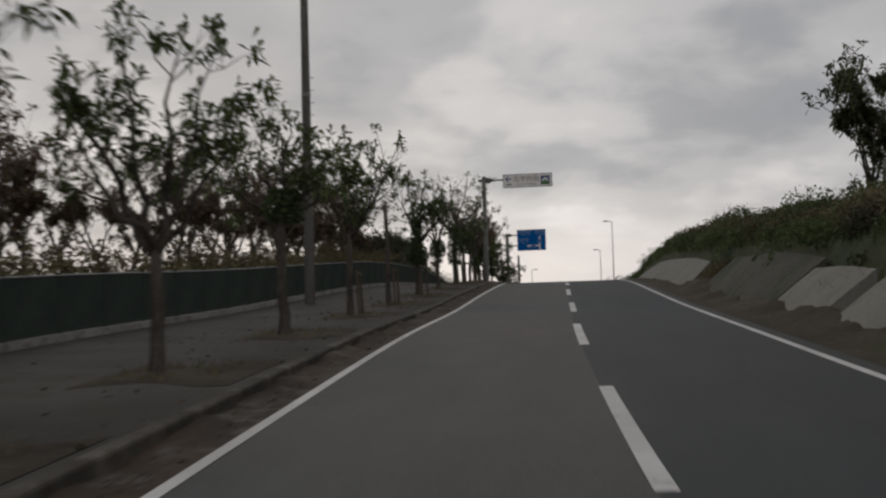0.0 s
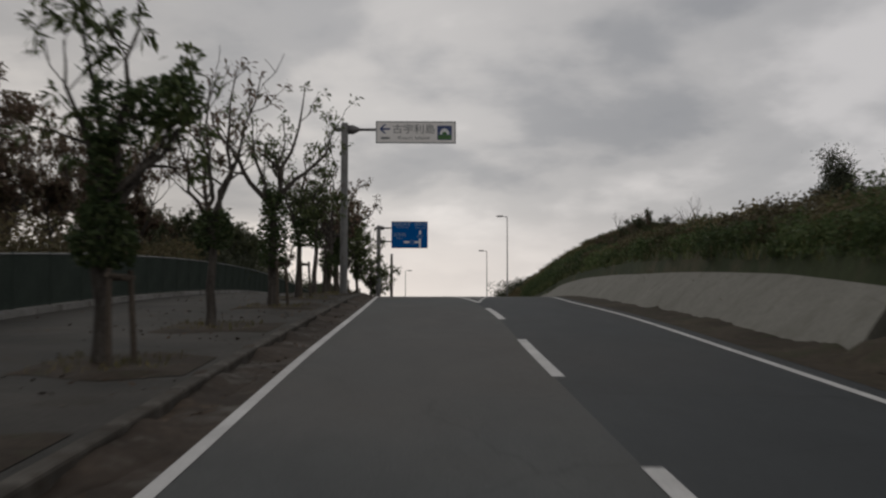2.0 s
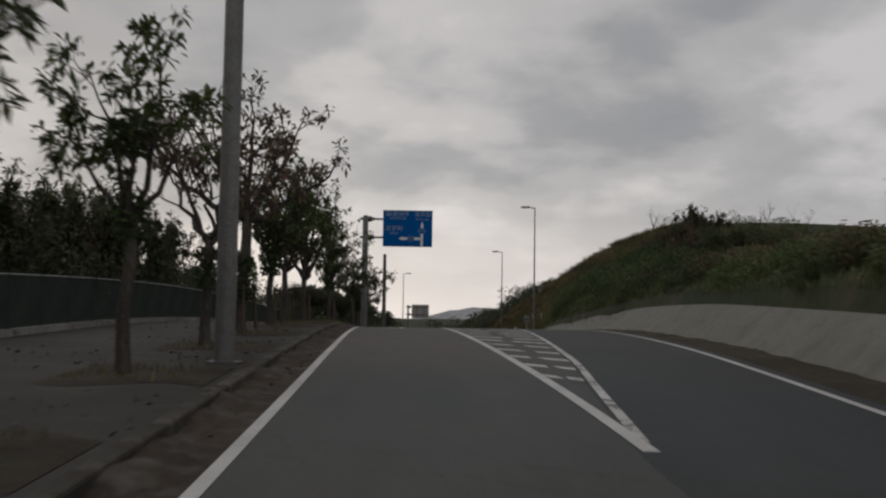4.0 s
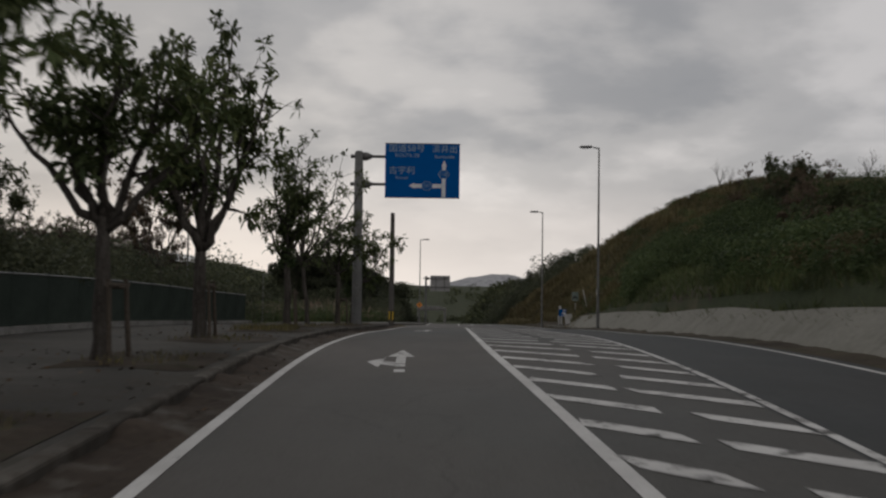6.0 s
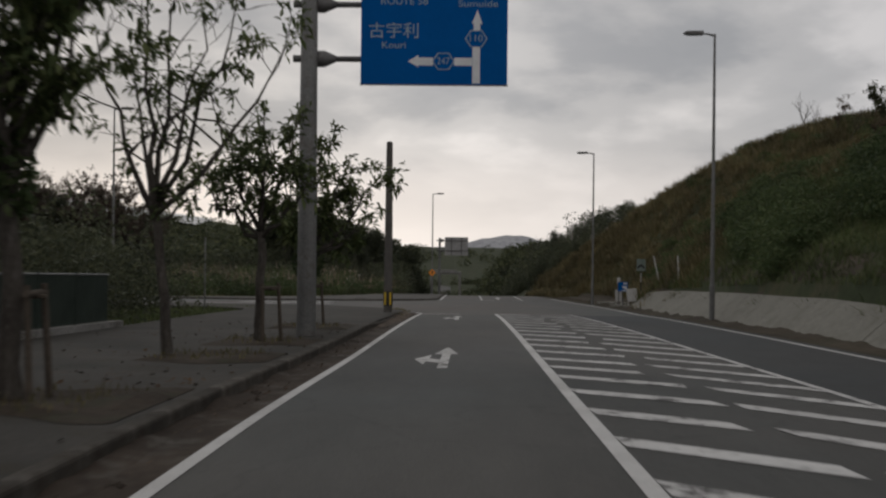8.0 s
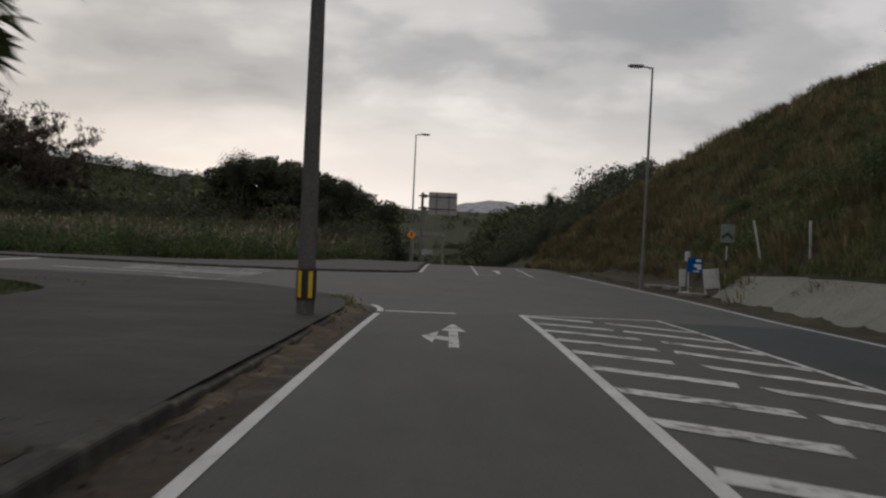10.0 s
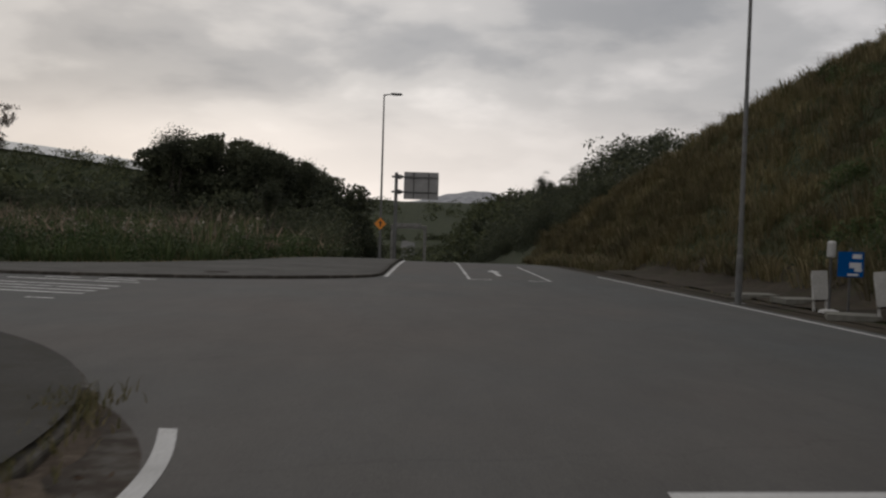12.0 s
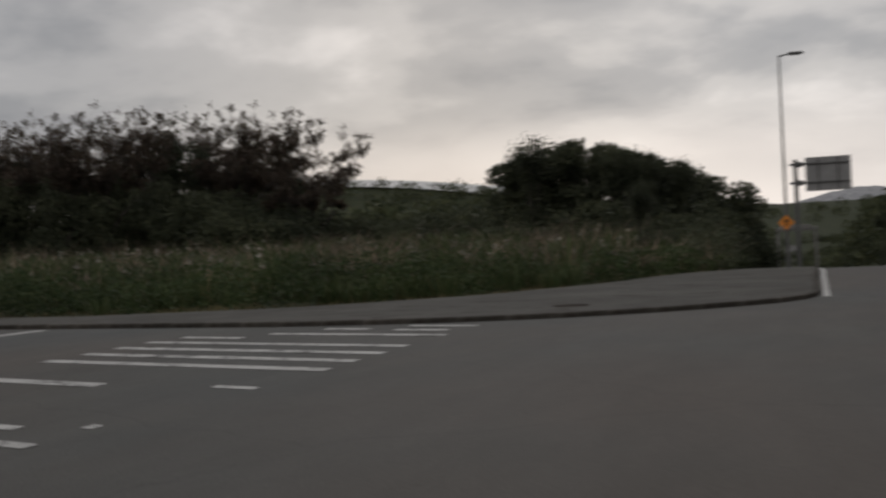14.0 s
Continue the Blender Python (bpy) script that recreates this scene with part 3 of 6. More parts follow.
for k in range(5):
    rows_ = []
    for s in (k, k + 1):
        line = []
        for yw in wide:
            o = edge_right(yw) + 1.45 + (glide(FOOT_NODES, yw) - 0.6) * s / 5
            x, _ = world_xy(np.array([o]), np.array([yw]))
            line.append((x[0], yw, terrain(x, np.array([float(yw)]))[0] + 0.05 + 0.03 * math.sin(yw * 1.3 + s)))
        rows_.append(line)
    verge.quad_strip(*rows_)
structure("verge", verge, M_EARTH, "dark earth verge below the cutting", "verge")


# ---- kerb lines and pavements ----
def path_points(nodes, step):
    """Evenly spaced offsets along a polyline rounded by averaging."""
    pts = [Vector((a, b)) for a, b in nodes]
    out = []
    for a, b in zip(pts, pts[1:]):
        n = max(1, int((b - a).length / 0.25))
        out += [a.lerp(b, k / n) for k in range(n)]
    out.append(pts[-1])
    for _ in range(14):
        out = [out[0]] + [(out[i - 1] + out[i] * 2 + out[i + 1]) / 4 for i in range(1, len(out) - 1)] + [out[-1]]
    res, gone = [out[0]], 0.0
    for a, b in zip(out, out[1:]):
        gone += (b - a).length
        if gone >= step:
            res.append(b)
            gone = 0.0
    return res


KERB_NEAR = ((-0.66, -20), (-0.66, 119), (-0.6, 126), (-0.62, 134), (-0.85, 137.2), (-1.2, 139.2), (-1.9, 141.2), (-3.0, 143.2), (-4.5, 145.1), (-6.9, 146.7), (-12, 147.6), (-62, 147.8))
KERB_FAR = ((-62, 170.8), (-18, 164.2), (-11, 163.0), (-7.5, 163.05), (-5, 163.75), (-3, 164.9), (-1.4, 166.3), (-0.65, 167.2), (-0.25, 168.5), (-0.2, 170), (-0.25, 178), (-0.3, 215))
BACK_FAR = ((-62, 174.5), (-20, 167.6), (-14.2, 168.8), (-9.7, 172.9), (-7.2, 178.5), (-5.9, 185.5), (-4.2, 192), (-3.6, 215))


def matched(nodes, n):
    pts = path_points(nodes, 0.25)
    return [pts[round(i * (len(pts) - 1) / (n - 1))] for i in range(n)]


def kerb_stone_mesh(length):
    """One kerb stone along +y with a rounded road-side edge, top at 0.15."""
    g = Geo()
    w, h, r = 0.15, 0.15, 0.03
    outline = ((-w / 2, -0.1), (w / 2, -0.1), (w / 2, h - r), (w / 2 - 0.3 * r, h - 0.3 * r), (w / 2 - r, h), (-w / 2, h))
    g.prism(outline, -length / 2 + 0.006, length / 2 - 0.006)
    return mesh_of("kerb_stone", g, M_KERB)


def build_pavement(name, label, kerb, inner, mat, up=0.14):
    """Pavement surface from the kerb to its back edge, with a kerb of single stones."""
    n = 400
    a, b = matched(kerb, n), matched(inner, n)
    g = Geo()
    for k in range(5):
        l = [P(*(p.lerp(q, k / 5)), up - (0.004 if k == 0 else 0)) for p, q in zip(a, b)]
        m = [P(*(p.lerp(q, (k + 1) / 5)), up) for p, q in zip(a, b)]
        g.quad_strip(l, m)
    # back edge goes down into the land
    g.quad_strip([P(*q, up) for q in b], [P(*q, up - 0.5) for q in b])
    return structure(name, g, mat, label, "pavement")


def build_kerb(parent, kerb, data, low=None):
    pts = path_points(kerb, 1.0)
    for p, q in zip(pts, pts[1:]):
        a, b = P(*p), P(*q)
        mid = (a + b) / 2
        if mid.x < -45:
            continue
        d = b - a
        ob = new("kerb_stone", data)
        drop = low(p.y) if low else 0.0
        ob.parent = parent
        ob.matrix_world = Matrix.Translation(mid - Vector((0, 0, drop + random.uniform(0, 0.008)))) @ Vector((d.x, d.y, 0)).to_track_quat("Y", "Z").to_matrix().to_4x4() @ Matrix.Rotation(math.atan2(d.z, d.xy.length), 4, "X") @ Matrix.Diagonal((1, d.length, 1, 1))


INNER_NEAR = ((-6.15, -20), (-6.15, 117), (-6.3, 120), (-6.6, 128), (-6.8, 133), (-7.4, 136.6), (-9, 139.4), (-12, 141.2), (-17, 142.0), (-30, 142.2), (-62, 142.2))
pavement_near = build_pavement("pavement", "grey-brown asphalt pavement with tree pits beside the kerb", KERB_NEAR, INNER_NEAR, M_WALK)
pavement_far = build_pavement("pavement", "pale dusty pavement round the far corner of the junction", KERB_FAR, BACK_FAR, M_DUSTWALK, 0.1)

# ================= road markings =================
UP = 0.006


def marking(name, geo, label):
    return structure(name, geo, M_WORNPAINT if "worn" in label or "scuffed" in label else M_PAINT, label, "road marking")


marking("edge_line", Geo().quad_strip(*strip(-0.06, 0.06, -20, 134.9, UP)), "solid white edge line beside the gutter")
corner = matched(((0.0, 135.75), (0.0, 136.4), (-0.06, 137.2), (-0.35, 138.5)), 14)
marking("corner_line", Geo().quad_strip([P(p.x - 0.07, p.y, UP) for p in corner], [P(p.x + 0.07, p.y, UP) for p in corner]), "curved white line end at the junction corner")
marking("edge_line", Geo().quad_strip(*strip(lambda y: edge_right(y) - 0.06, lambda y: edge_right(y) + 0.06, -20, 174, UP)), "solid white edge line beside the cutting")
marking("edge_line", Geo().quad_strip(*strip(-0.05, 0.1, 168.6, 260, UP)), "white edge line running down beyond the junction")
for k in range(-2, 5):
    y0 = 7.64 + 10 * k
    tagged(marking("centre_dash", Geo().quad_strip(*strip(3.055, 3.205, y0, y0 + 5, UP)), "white dash of the broken centre line"), group="centre line dashes")


def hatch_left(y):
    return glide(HL_NODES, y)


def hatch_right(y):
    return glide(HR_NODES, y)


marking("hatch_border", Geo().quad_strip(*strip(lambda y: hatch_left(y) - 0.07, lambda y: hatch_left(y) + 0.07, 57.5, 136.65, UP)), "white line bounding the hatched island")
marking("hatch_border", Geo().quad_strip(*strip(lambda y: hatch_right(y) - 0.055, lambda y: hatch_right(y) + 0.055, 58, 137.0, UP)), "worn white line bounding the far side of the hatched island")
BAR_PLACES = ((0, 64.0), (1, 66.05), (2, 68.15), (3, 70.3), (4, 72.5), (5, 74.6), (7, 78.5), (8, 80.47), (13, 90.54), (15, 94.75), (18, 100.4), (21, 106.3), (23, 109.75), (26, 115.5), (35, 133.85), (36, 136.2))


def bar_slant(o, a, y):
    """How far a bar has come back along the road at an offset: it bends at the crown of the lane."""
    if y < 87:
        return -1.22 * (o - a)
    near, far = np.interp(y, (87, 92, 98, 104), (1.15, 1.06, 0.92, 0.82)), np.interp(y, (87, 100, 110), (1.5, 1.45, 1.28))
    return float(-near * (min(o, 4.7) - a) - far * max(o - 4.7, 0.0))


for k in range(37):
    y = float(np.interp(k, *zip(*BAR_PLACES)))
    # a slanting bar from border to border, broken where tyres have worn it
    a = hatch_left(y) + 0.08
    b = hatch_right(y + bar_slant(hatch_right(y), a, y)) - 0.08
    g = Geo()
    cut = (b - a) * (0.5 + 0.05 * math.sin(k * 2.3)) if y < 87 else 1.5 + 0.12 * math.sin(k * 1.9)
    gap = min(0.1 * (b - a), 0.08 + 0.12 * ((k * 7) % 5) / 5)
    for lo, hi in ((a, a + cut - gap), (a + cut + gap, b)):
        if hi - lo < 0.12:
            continue
        m = 6
        os_ = [lo + (hi - lo) * i / m for i in range(m + 1)]
        jag = [0.05 * random.uniform(-1, 1) if i in (0, m) else 0.0 for i in range(m + 1)]
        near = [P(o + j, min(y + bar_slant(o, a, y) - 0.25, 136.55), UP + 0.002) for o, j in zip(os_, jag)]
        far = [P(o - j, min(y + bar_slant(o, a, y) + 0.25, 136.6), UP + 0.002) for o, j in zip(os_, jag)]
        g.quad_strip(near, far)
    if g.f:
        tagged(marking("hatch_bar", g, "slanting white bar of the hatched island, worn"), group="hatch bars")
marking("stop_line", Geo().quad_strip([P(o, 135.84 + 0.12 * o, UP) for o in (0.1, 0.6, 1.1, 1.64)], [P(o, 136.16 + 0.12 * o, UP) for o in (0.1, 0.6, 1.1, 1.62)]), "short worn white stop line")
marking("island_end_line", Geo().quad_strip([P(o, 136.57 + 0.12 * (o - 3), UP) for o in (3.05, 4, 5, 6.3)], [P(o, 136.76 + 0.12 * (o - 3), UP) for o in (3.05, 4, 5, 6.3)]), "white line closing the hatched island")


def arrow_marking(tip, worn):
    """Straight-on and left arrow, the stem worn through where told."""
    c = 1.55
    g = Geo()

    def poly(*pts):
        n = len(g.v)
        g.v += [tuple(P(o, yy, UP)) for o, yy in pts]
        g.f.append(tuple(range(n, n + len(pts))))
    poly((c - 0.215, tip - 1.85), (c + 0.215, tip - 1.85), (c + 0.02, tip - 0.1), (c - 0.02, tip - 0.1))
    for lo, hi in (((4.9, 4.45), (3.95, 1.76)) if worn else ((4.9, 1.76),)):
        poly((c - 0.075, tip - lo), (c + 0.075, tip - lo), (c + 0.075, tip - hi), (c - 0.075, tip - hi))
    poly((c - 0.3, tip - 3.55), (c - 0.08, tip - 3.85), (c - 0.08, tip - 3.15), (c - 0.3, tip - 2.85))
    poly((c - 0.5, tip - 3.1), (c - 0.31, tip - 4.2), (c - 0.24, tip - 2.05))
    return tagged(marking("lane_arrow", g, "white straight-and-left turn arrow, scuffed"), group="lane arrows")


for tip in (90.15, 112.35, 132.4):
    arrow_marking(tip, tip < 100)

for yy, a, b in ((161.95, -6.4, -8.0), (161.05, -6.7, -7.9), (161.7, -8.55, -9.65), (159.9, -6.35, -10.35), (160.14, -10.5, -12.05), (157.95, -6.33, -12.2), (156.85, -6.27, -12.1),
                 (155.8, -6.25, -12.0), (154.75, -6.2, -11.9), (152.95, -6.25, -6.9), (153.3, -8.6, -14.0), (150.3, -6.4, -6.55), (150.2, -7.2, -8.5), (149.35, -6.35, -8.0)):
    hw = 0.1 if yy < 153.2 and abs(a - b) < 1.7 else 0.17
    g = Geo().quad_strip([P(a + (b - a) * s / 5, yy - hw + 0.28 * s * (a - b) / 5, UP) for s in range(6)], [P(a + (b - a) * s / 5, yy + hw + 0.28 * s * (a - b) / 5, UP) for s in range(6)])
    tagged(marking("crossing_bar", g, "white zebra bar across the side road, partly worn away"), group="zebra crossing bars")
marking("side_centre_line", Geo().quad_strip([P(o, 154.4, UP) for o in (-18.4, -24, -40)], [P(o, 154.55, UP) for o in (-18.4, -24, -40)]), "white centre line of the side road")
marking("side_stop_line", Geo().quad_strip([P(-17.7, yy, UP) for yy in (154.6, 159, 163.6)], [P(-18.1, yy, UP) for yy in (154.6, 159, 163.6)]), "white stop line of the side road")
for o, y0, y1 in ((3.0, 168.6, 200), (5.9, 168.6, 184)):
    marking("lane_line", Geo().quad_strip(*strip(o - 0.06, o + 0.06, y0, y1, UP)), "worn white lane line beyond the junction")
for o0, o1 in ((2.94, 3.8), (5.1, 5.96)):
    marking("stop_line", Geo().quad_strip([P(o, 168.3, UP) for o in (o0, o1)], [P(o, 168.55, UP) for o in (o0, o1)]), "piece of a thin worn white stop line beyond the junction")
arrow_far = Geo()
for pts in (((4.2, 172), (4.4, 172), (4.4, 176), (4.2, 176)), ((4.0, 176), (4.6, 176), (4.3, 178))):
    n = len(arrow_far.v)
    arrow_far.v += [tuple(P(o, yy, UP)) for o, yy in pts]
    arrow_far.f.append(tuple(range(n, n + len(pts))))
marking("lane_arrow", arrow_far, "small white arrow on the far lane")


# ================= the cutting =================
def concrete_slope(name, y0, y1, top, mat, label, rake=0.0, seed=0, foot=1.22, far_rake=None):
    """A sprayed concrete facing on the foot of the bank, with thickness and a wavy top."""
    r = random.Random(seed)
    n = max(4, int((y1 - y0) / 0.8))
    rows = 6
    g = Geo()
    ph = r.uniform(0, 6)
    grid = []
    for i in range(n + 1):
        col = []
        t = i / n
        ends = min(1, min(t, 1 - t) * (y1 - y0) / 5.0)
        tp = (top if not callable(top) else top(y0 + (y1 - y0) * t)) * (0.96 + 0.04 * math.sin(t * (y1 - y0) / 6.5 + ph)) * (0.88 + 0.12 * ends)
        for j in range(rows + 1):
            s = j / rows
            yy = y0 + (y1 - y0) * t + (rake + ((rake if far_rake is None else far_rake) - rake) * t) * s * tp
            o = edge_right(yy) + foot + s * tp * 1.08
            z = road_z(yy) + 0.02 + s * tp * 0.95 + 0.02 * math.sin(s * 3.1) + 0.006 * math.sin(yy * 0.5)
            col.append((road_x(yy) + o, yy, z))
        grid.append(col)
    for i in range(n):
        g.quad_strip([grid[i][j] for j in range(rows + 1)], [grid[i + 1][j] for j in range(rows + 1)])
    down = lambda p: (p[0], p[1], p[2] - 0.45)
    for edge in ([c[0] for c in grid], [c[-1] for c in grid], grid[0], grid[-1]):
        g.quad_strip(edge, [down(p) for p in edge])
    return crease(structure(name, g, mat, label, "retaining slope"))


def facing_top(y):
    """Height of the long facing by the way along the road."""
    return float(np.interp(y, (40, 58, 80, 102, 120, 144), (1.06, 0.97, 0.95, 0.93, 1.04, 1.12)))


concrete_slope("concrete_slope", 39.5, 99.4, facing_top, M_SLAB, "pale sprayed-concrete facing along the foot of the bank", 0.9, 3)
concrete_slope("concrete_slope", 99.45, 114.6, facing_top, M_SLAB, "pale sprayed-concrete facing panel along the foot of the bank", 0.0, 4)
concrete_slope("concrete_slope", 114.66, 151.0, facing_top, M_SLAB, "pale sprayed-concrete facing below the grass bank", 0.0, 5, far_rake=-0.5)
concrete_slope("concrete_slope", 25.3, 36.6, 1.33, M_SLABDARK, "dark weathered concrete facing with moss", -0.5, 8)
concrete_slope("concrete_slope", 20.8, 25.1, 1.13, M_SLAB, "pale broken concrete facing slab", -0.45, 9)
concrete_slope("concrete_slope", 12.4, 19.8, 1.1, M_SLAB, "pale concrete facing slab", -0.45, 10)
concrete_slope("concrete_slope", -12, 12.0, 1.15, M_SLABDARK, "weathered concrete facing slab", -0.45, 11)


def earth_heap():
    """Slumped earth lying over the foot of the facing, thinning out along the road."""
    rng = np.random.default_rng(77)
    ys = np.arange(-14, 151, 0.3)
    across = np.linspace(0, 1, 8)
    wave = lambda f, p: np.sin(ys * f + p)
    tall = np.interp(ys, (-14, 38, 41, 52, 65, 100, 120, 151), (0.25, 0.25, 0.1, 0.07, 0.04, 0.05, 0.1, 0.14)) * (0.75 + 0.3 * wave(0.9, 0.4) * wave(0.37, 1.0) + 0.22 * wave(2.3, 2.0))
    tall[(ys > 19.6) & (ys < 21)] += 0.14
    tall[(ys > 36.2) & (ys < 39.2)] += 0.22
    grid = []
    for k, yy in enumerate(ys):
        h = max(0.0, tall[k])
        r = edge_right(yy)
        row = []
        for a in across:
            o = r + 0.62 + 0.12 * math.sin(yy * 1.7) + a * (0.75 + h * 1.1)
            rise = h * smooth01(np.array(a), 0.0, 0.9) + (0.02 * rng.normal() if 0 < a < 1 else 0.0) * min(1, h * 8)
            row.append(P(o, yy, 0.012 + max(0.0, float(rise)) - (0.06 if a in (0.0, 1.0) else 0.0)))
        grid.append(row)
    g = Geo()
    for a, b in zip(grid, grid[1:]):
        g.quad_strip(a, b)
    structure("verge", g, M_EARTH, "slumped dark earth heaped over the foot of the concrete facing", "verge", smooth=True)


earth_heap()


def earth_band():
    """Bare brown soil showing between the facing and the scrub above it."""
    ys = np.arange(108, 153.5, 0.5)
    g = Geo()
    lines = []
    for k in range(6):
        o = np.interp(ys, Y_TABLE, R_TABLE) + 2.3 + k * (0.36 + 0.1 * np.sin(ys * 0.7 + 0.4 * k)) * np.interp(ys, (108, 120, 150, 153), (0.4, 1, 1, 0.6))
        lines.append([Vector(p) for p in on_land(o, ys, 0.05 if 0 < k < 5 else -0.03)])
    for a, b in zip(lines, lines[1:]):
        g.quad_strip(a, b)
    structure("bank_soil", g, M_EARTH, "bare brown soil above the concrete facing", "ground", smooth=True)


earth_band()

# ================= fence =================
def fence_panel_proto():
    ob = thing("fence_panel", (0, 0, 0), "dark green steel fence panel on a concrete base", "fence", "pavement fence panels")
    post = Geo().tube([(0, 0, -0.35), (0, 0, 1.12)], [0.03, 0.03], 8)
    part("post", post, M_FENCE, ob)
    pleats = [(0.006 * (1 if i % 2 else -1), 2.0 * i / 40) for i in range(41)]
    sheet = Geo().quad_strip([(x, y, 0.06) for x, y in pleats], [(x, y, 1.05) for x, y in pleats])
    sheet.quad_strip([(x + 0.004, y, 0.06) for x, y in pleats], [(x + 0.004, y, 1.05) for x, y in pleats])
    part("infill", sheet, M_FENCE, ob)
    part("bottom_rail", Geo().box((-0.02, 0, 0.03), (0.02, 2.0, 0.07)), M_FENCE, ob)
    part("top_rail", Geo().tube([(0, 0, 1.07), (0, 2.0, 1.07)], [0.024, 0.024], 8), M_RAIL, ob, "pale weathered top rail")
    return ob


fence_proto = None
yy = -12.0
while yy < 115.5:
    a, b = P(-6.28, yy, 0.26), P(-6.28, yy + 2.0, 0.26)
    if fence_proto is None:
        fence_proto = fence_panel_proto()
        first = (a, b)
    else:
        d = b - a
        copy_thing(fence_proto, Matrix.Translation(a) @ Vector((d.x, d.y, 0)).to_track_quat("Y", "Z").to_matrix().to_4x4() @ Matrix.Rotation(math.atan2(d.z, d.xy.length), 4, "X"))
    yy += 2.0
d = first[1] - first[0]
fence_proto.matrix_world = Matrix.Translation(first[0]) @ Vector((d.x, d.y, 0)).to_track_quat("Y", "Z").to_matrix().to_4x4() @ Matrix.Rotation(math.atan2(d.z, d.xy.length), 4, "X")
base = Geo()
for a, b in ((-6.38, -6.1),):
    base.quad_strip(*strip(a, b, -20, 116.6, 0.27))
    base.quad_strip(*strip(b, b, -20, 116.6, 0.27))
    l, r = strip(b, b, -20, 116.6, 0.27)
    base.quad_strip(l, [p - Vector((0, 0, 0.5)) for p in l])
    l, r = strip(a, a, -20, 116.6, 0.27)
    base.quad_strip(l, [p - Vector((0, 0, 0.9)) for p in l])
structure("fence_base", base, M_PALECONC, "low pale concrete base under the fence", "kerb")


# ================= signs, lamps, poles =================
def text_mesh(body, size, mat, name="lettering"):
    cu = bpy.data.curves.new(name, "FONT")
    cu.body, cu.size, cu.align_x, cu.align_y, cu.extrude = body, size, "CENTER", "CENTER", 0.002
    ob = new(name, cu)
    bpy.context.view_layer.update()
    me = bpy.data.meshes.new_from_object(ob.evaluated_get(bpy.context.evaluated_depsgraph_get()))
    bpy.data.objects.remove(ob)
    bpy.data.curves.remove(cu)
    me.materials.clear()
    me.materials.append(mat)
    me.name = name
    return me


def span(me):
    xs = [v.co.x for v in me.vertices] or [0, 0]
    return min(xs), max(xs)


def lettering(body, x, z, size, mat, parent, width=None, y=-0.034):
    """One part for each letter, set side by side as the whole line would run."""
    letters, ends = [], []
    for i, c in enumerate(body):
        if c == " ":
            continue
        me, line = text_mesh(c, size, mat), text_mesh(body[:i + 1], size, mat)
        lo, hi = span(line)
        ends.append((hi - lo) - span(me)[1])
        letters.append(me)
        bpy.data.meshes.remove(line)
    first, last = ends[0] + span(letters[0])[0], ends[-1] + span(letters[-1])[1]
    s = 1.0 if width is None else width / (last - first)
    for me, at in zip(letters, ends):
        ob = new("letter", me)
        ob.parent = parent
        ob.matrix_world = parent.matrix_world @ Matrix.Translation((x + s * (at - (first + last) / 2), y, z)) @ Matrix.Rotation(radians(90), 4, "X") @ Matrix.Diagonal((s, 1, 1, 1))


def flat_shape(name, outline, mat, parent, y=-0.034, thick=0.004, label=""):
    ob = part(name, Geo().prism(outline, y, y + thick), mat, parent, label)
    return ob


def board(parent, w, h, mat, edge, cx=0.0, cz=0.0, rim=True):
    ob = part("panel", Geo().box((cx - w / 2, -0.03, cz - h / 2), (cx + w / 2, 0.0, cz + h / 2)), mat, parent)
    if rim:
        t = 0.035
        for lo, hi in (((-w / 2, h / 2 - t), (w / 2, h / 2)), ((-w / 2, -h / 2), (w / 2, -h / 2 + t)), ((-w / 2, -h / 2 + t), (-w / 2 + t, h / 2 - t)), ((w / 2 - t, -h / 2 + t), (w / 2, h / 2 - t))):
            part("rim", Geo().box((cx + lo[0], -0.036, cz + lo[1]), (cx + hi[0], 0.006, cz + hi[1])), edge, parent)
    return ob


def bracket_arm(parent, x0, x1, z, mat, r=0.055):
    """A cantilever arm with its flared clamp on the column."""
    g = Geo().tube([(x0 - 0.34, 0.12, z), (x0 + 0.12, 0.12, z)], [0.075, 0.075], 10)
    g.tube([(x0 + 0.12, 0.12, z), (x0 + 0.3, 0.12, z), (x0 + 0.55, 0.12, z)], [0.17, 0.17, r], 12)
    g.tube([(x0 + 0.5, 0.12, z), (x1, 0.12, z)], [r, r], 10)
    return part("arm", g, mat, parent, smooth=True)


def column(parent, h, r0, r1, mat, depth=0.3, sides=16, x=0.0, y=0.0):
    g = Geo().tube([(x, y, -depth), (x, y, h * 0.5), (x, y, h)], [r0, (r0 + r1) / 2, r1], sides)
    return part("column", g, mat, parent, smooth=False)


def base_plate(parent, r, x=0.0, y=0.0, mat=None):
    part("base_plate", Geo().box((x - r, y - r, -0.02), (x + r, y + r, 0.025)), mat or M_DARKSTEEL, parent)


# -- white island sign on a single arm --
s1 = thing("direction_sign", P(-1.12, 63.74, 0.14), "white overhead direction sign on a grey steel column", "road sign")
h1 = 10.07 - s1.location.z
column(s1, h1 + 0.18, 0.14, 0.125, M_STEEL)
base_plate(s1, 0.22)
part("cap", Geo().tube([(0, 0, h1 + 0.18), (0, 0, h1 + 0.22)], [0.14, 0.1], 14), M_STEEL, s1)
bracket_arm(s1, 0.0, 2.0, h1, M_DARKSTEEL, 0.05)
w1, e1 = 2.88, 0.8
x1, z1 = 0.994 - s1.location.x, 9.955 - s1.location.z
board(s1, w1, e1, M_SIGNWHITE, M_LETTERGREY, x1, z1)
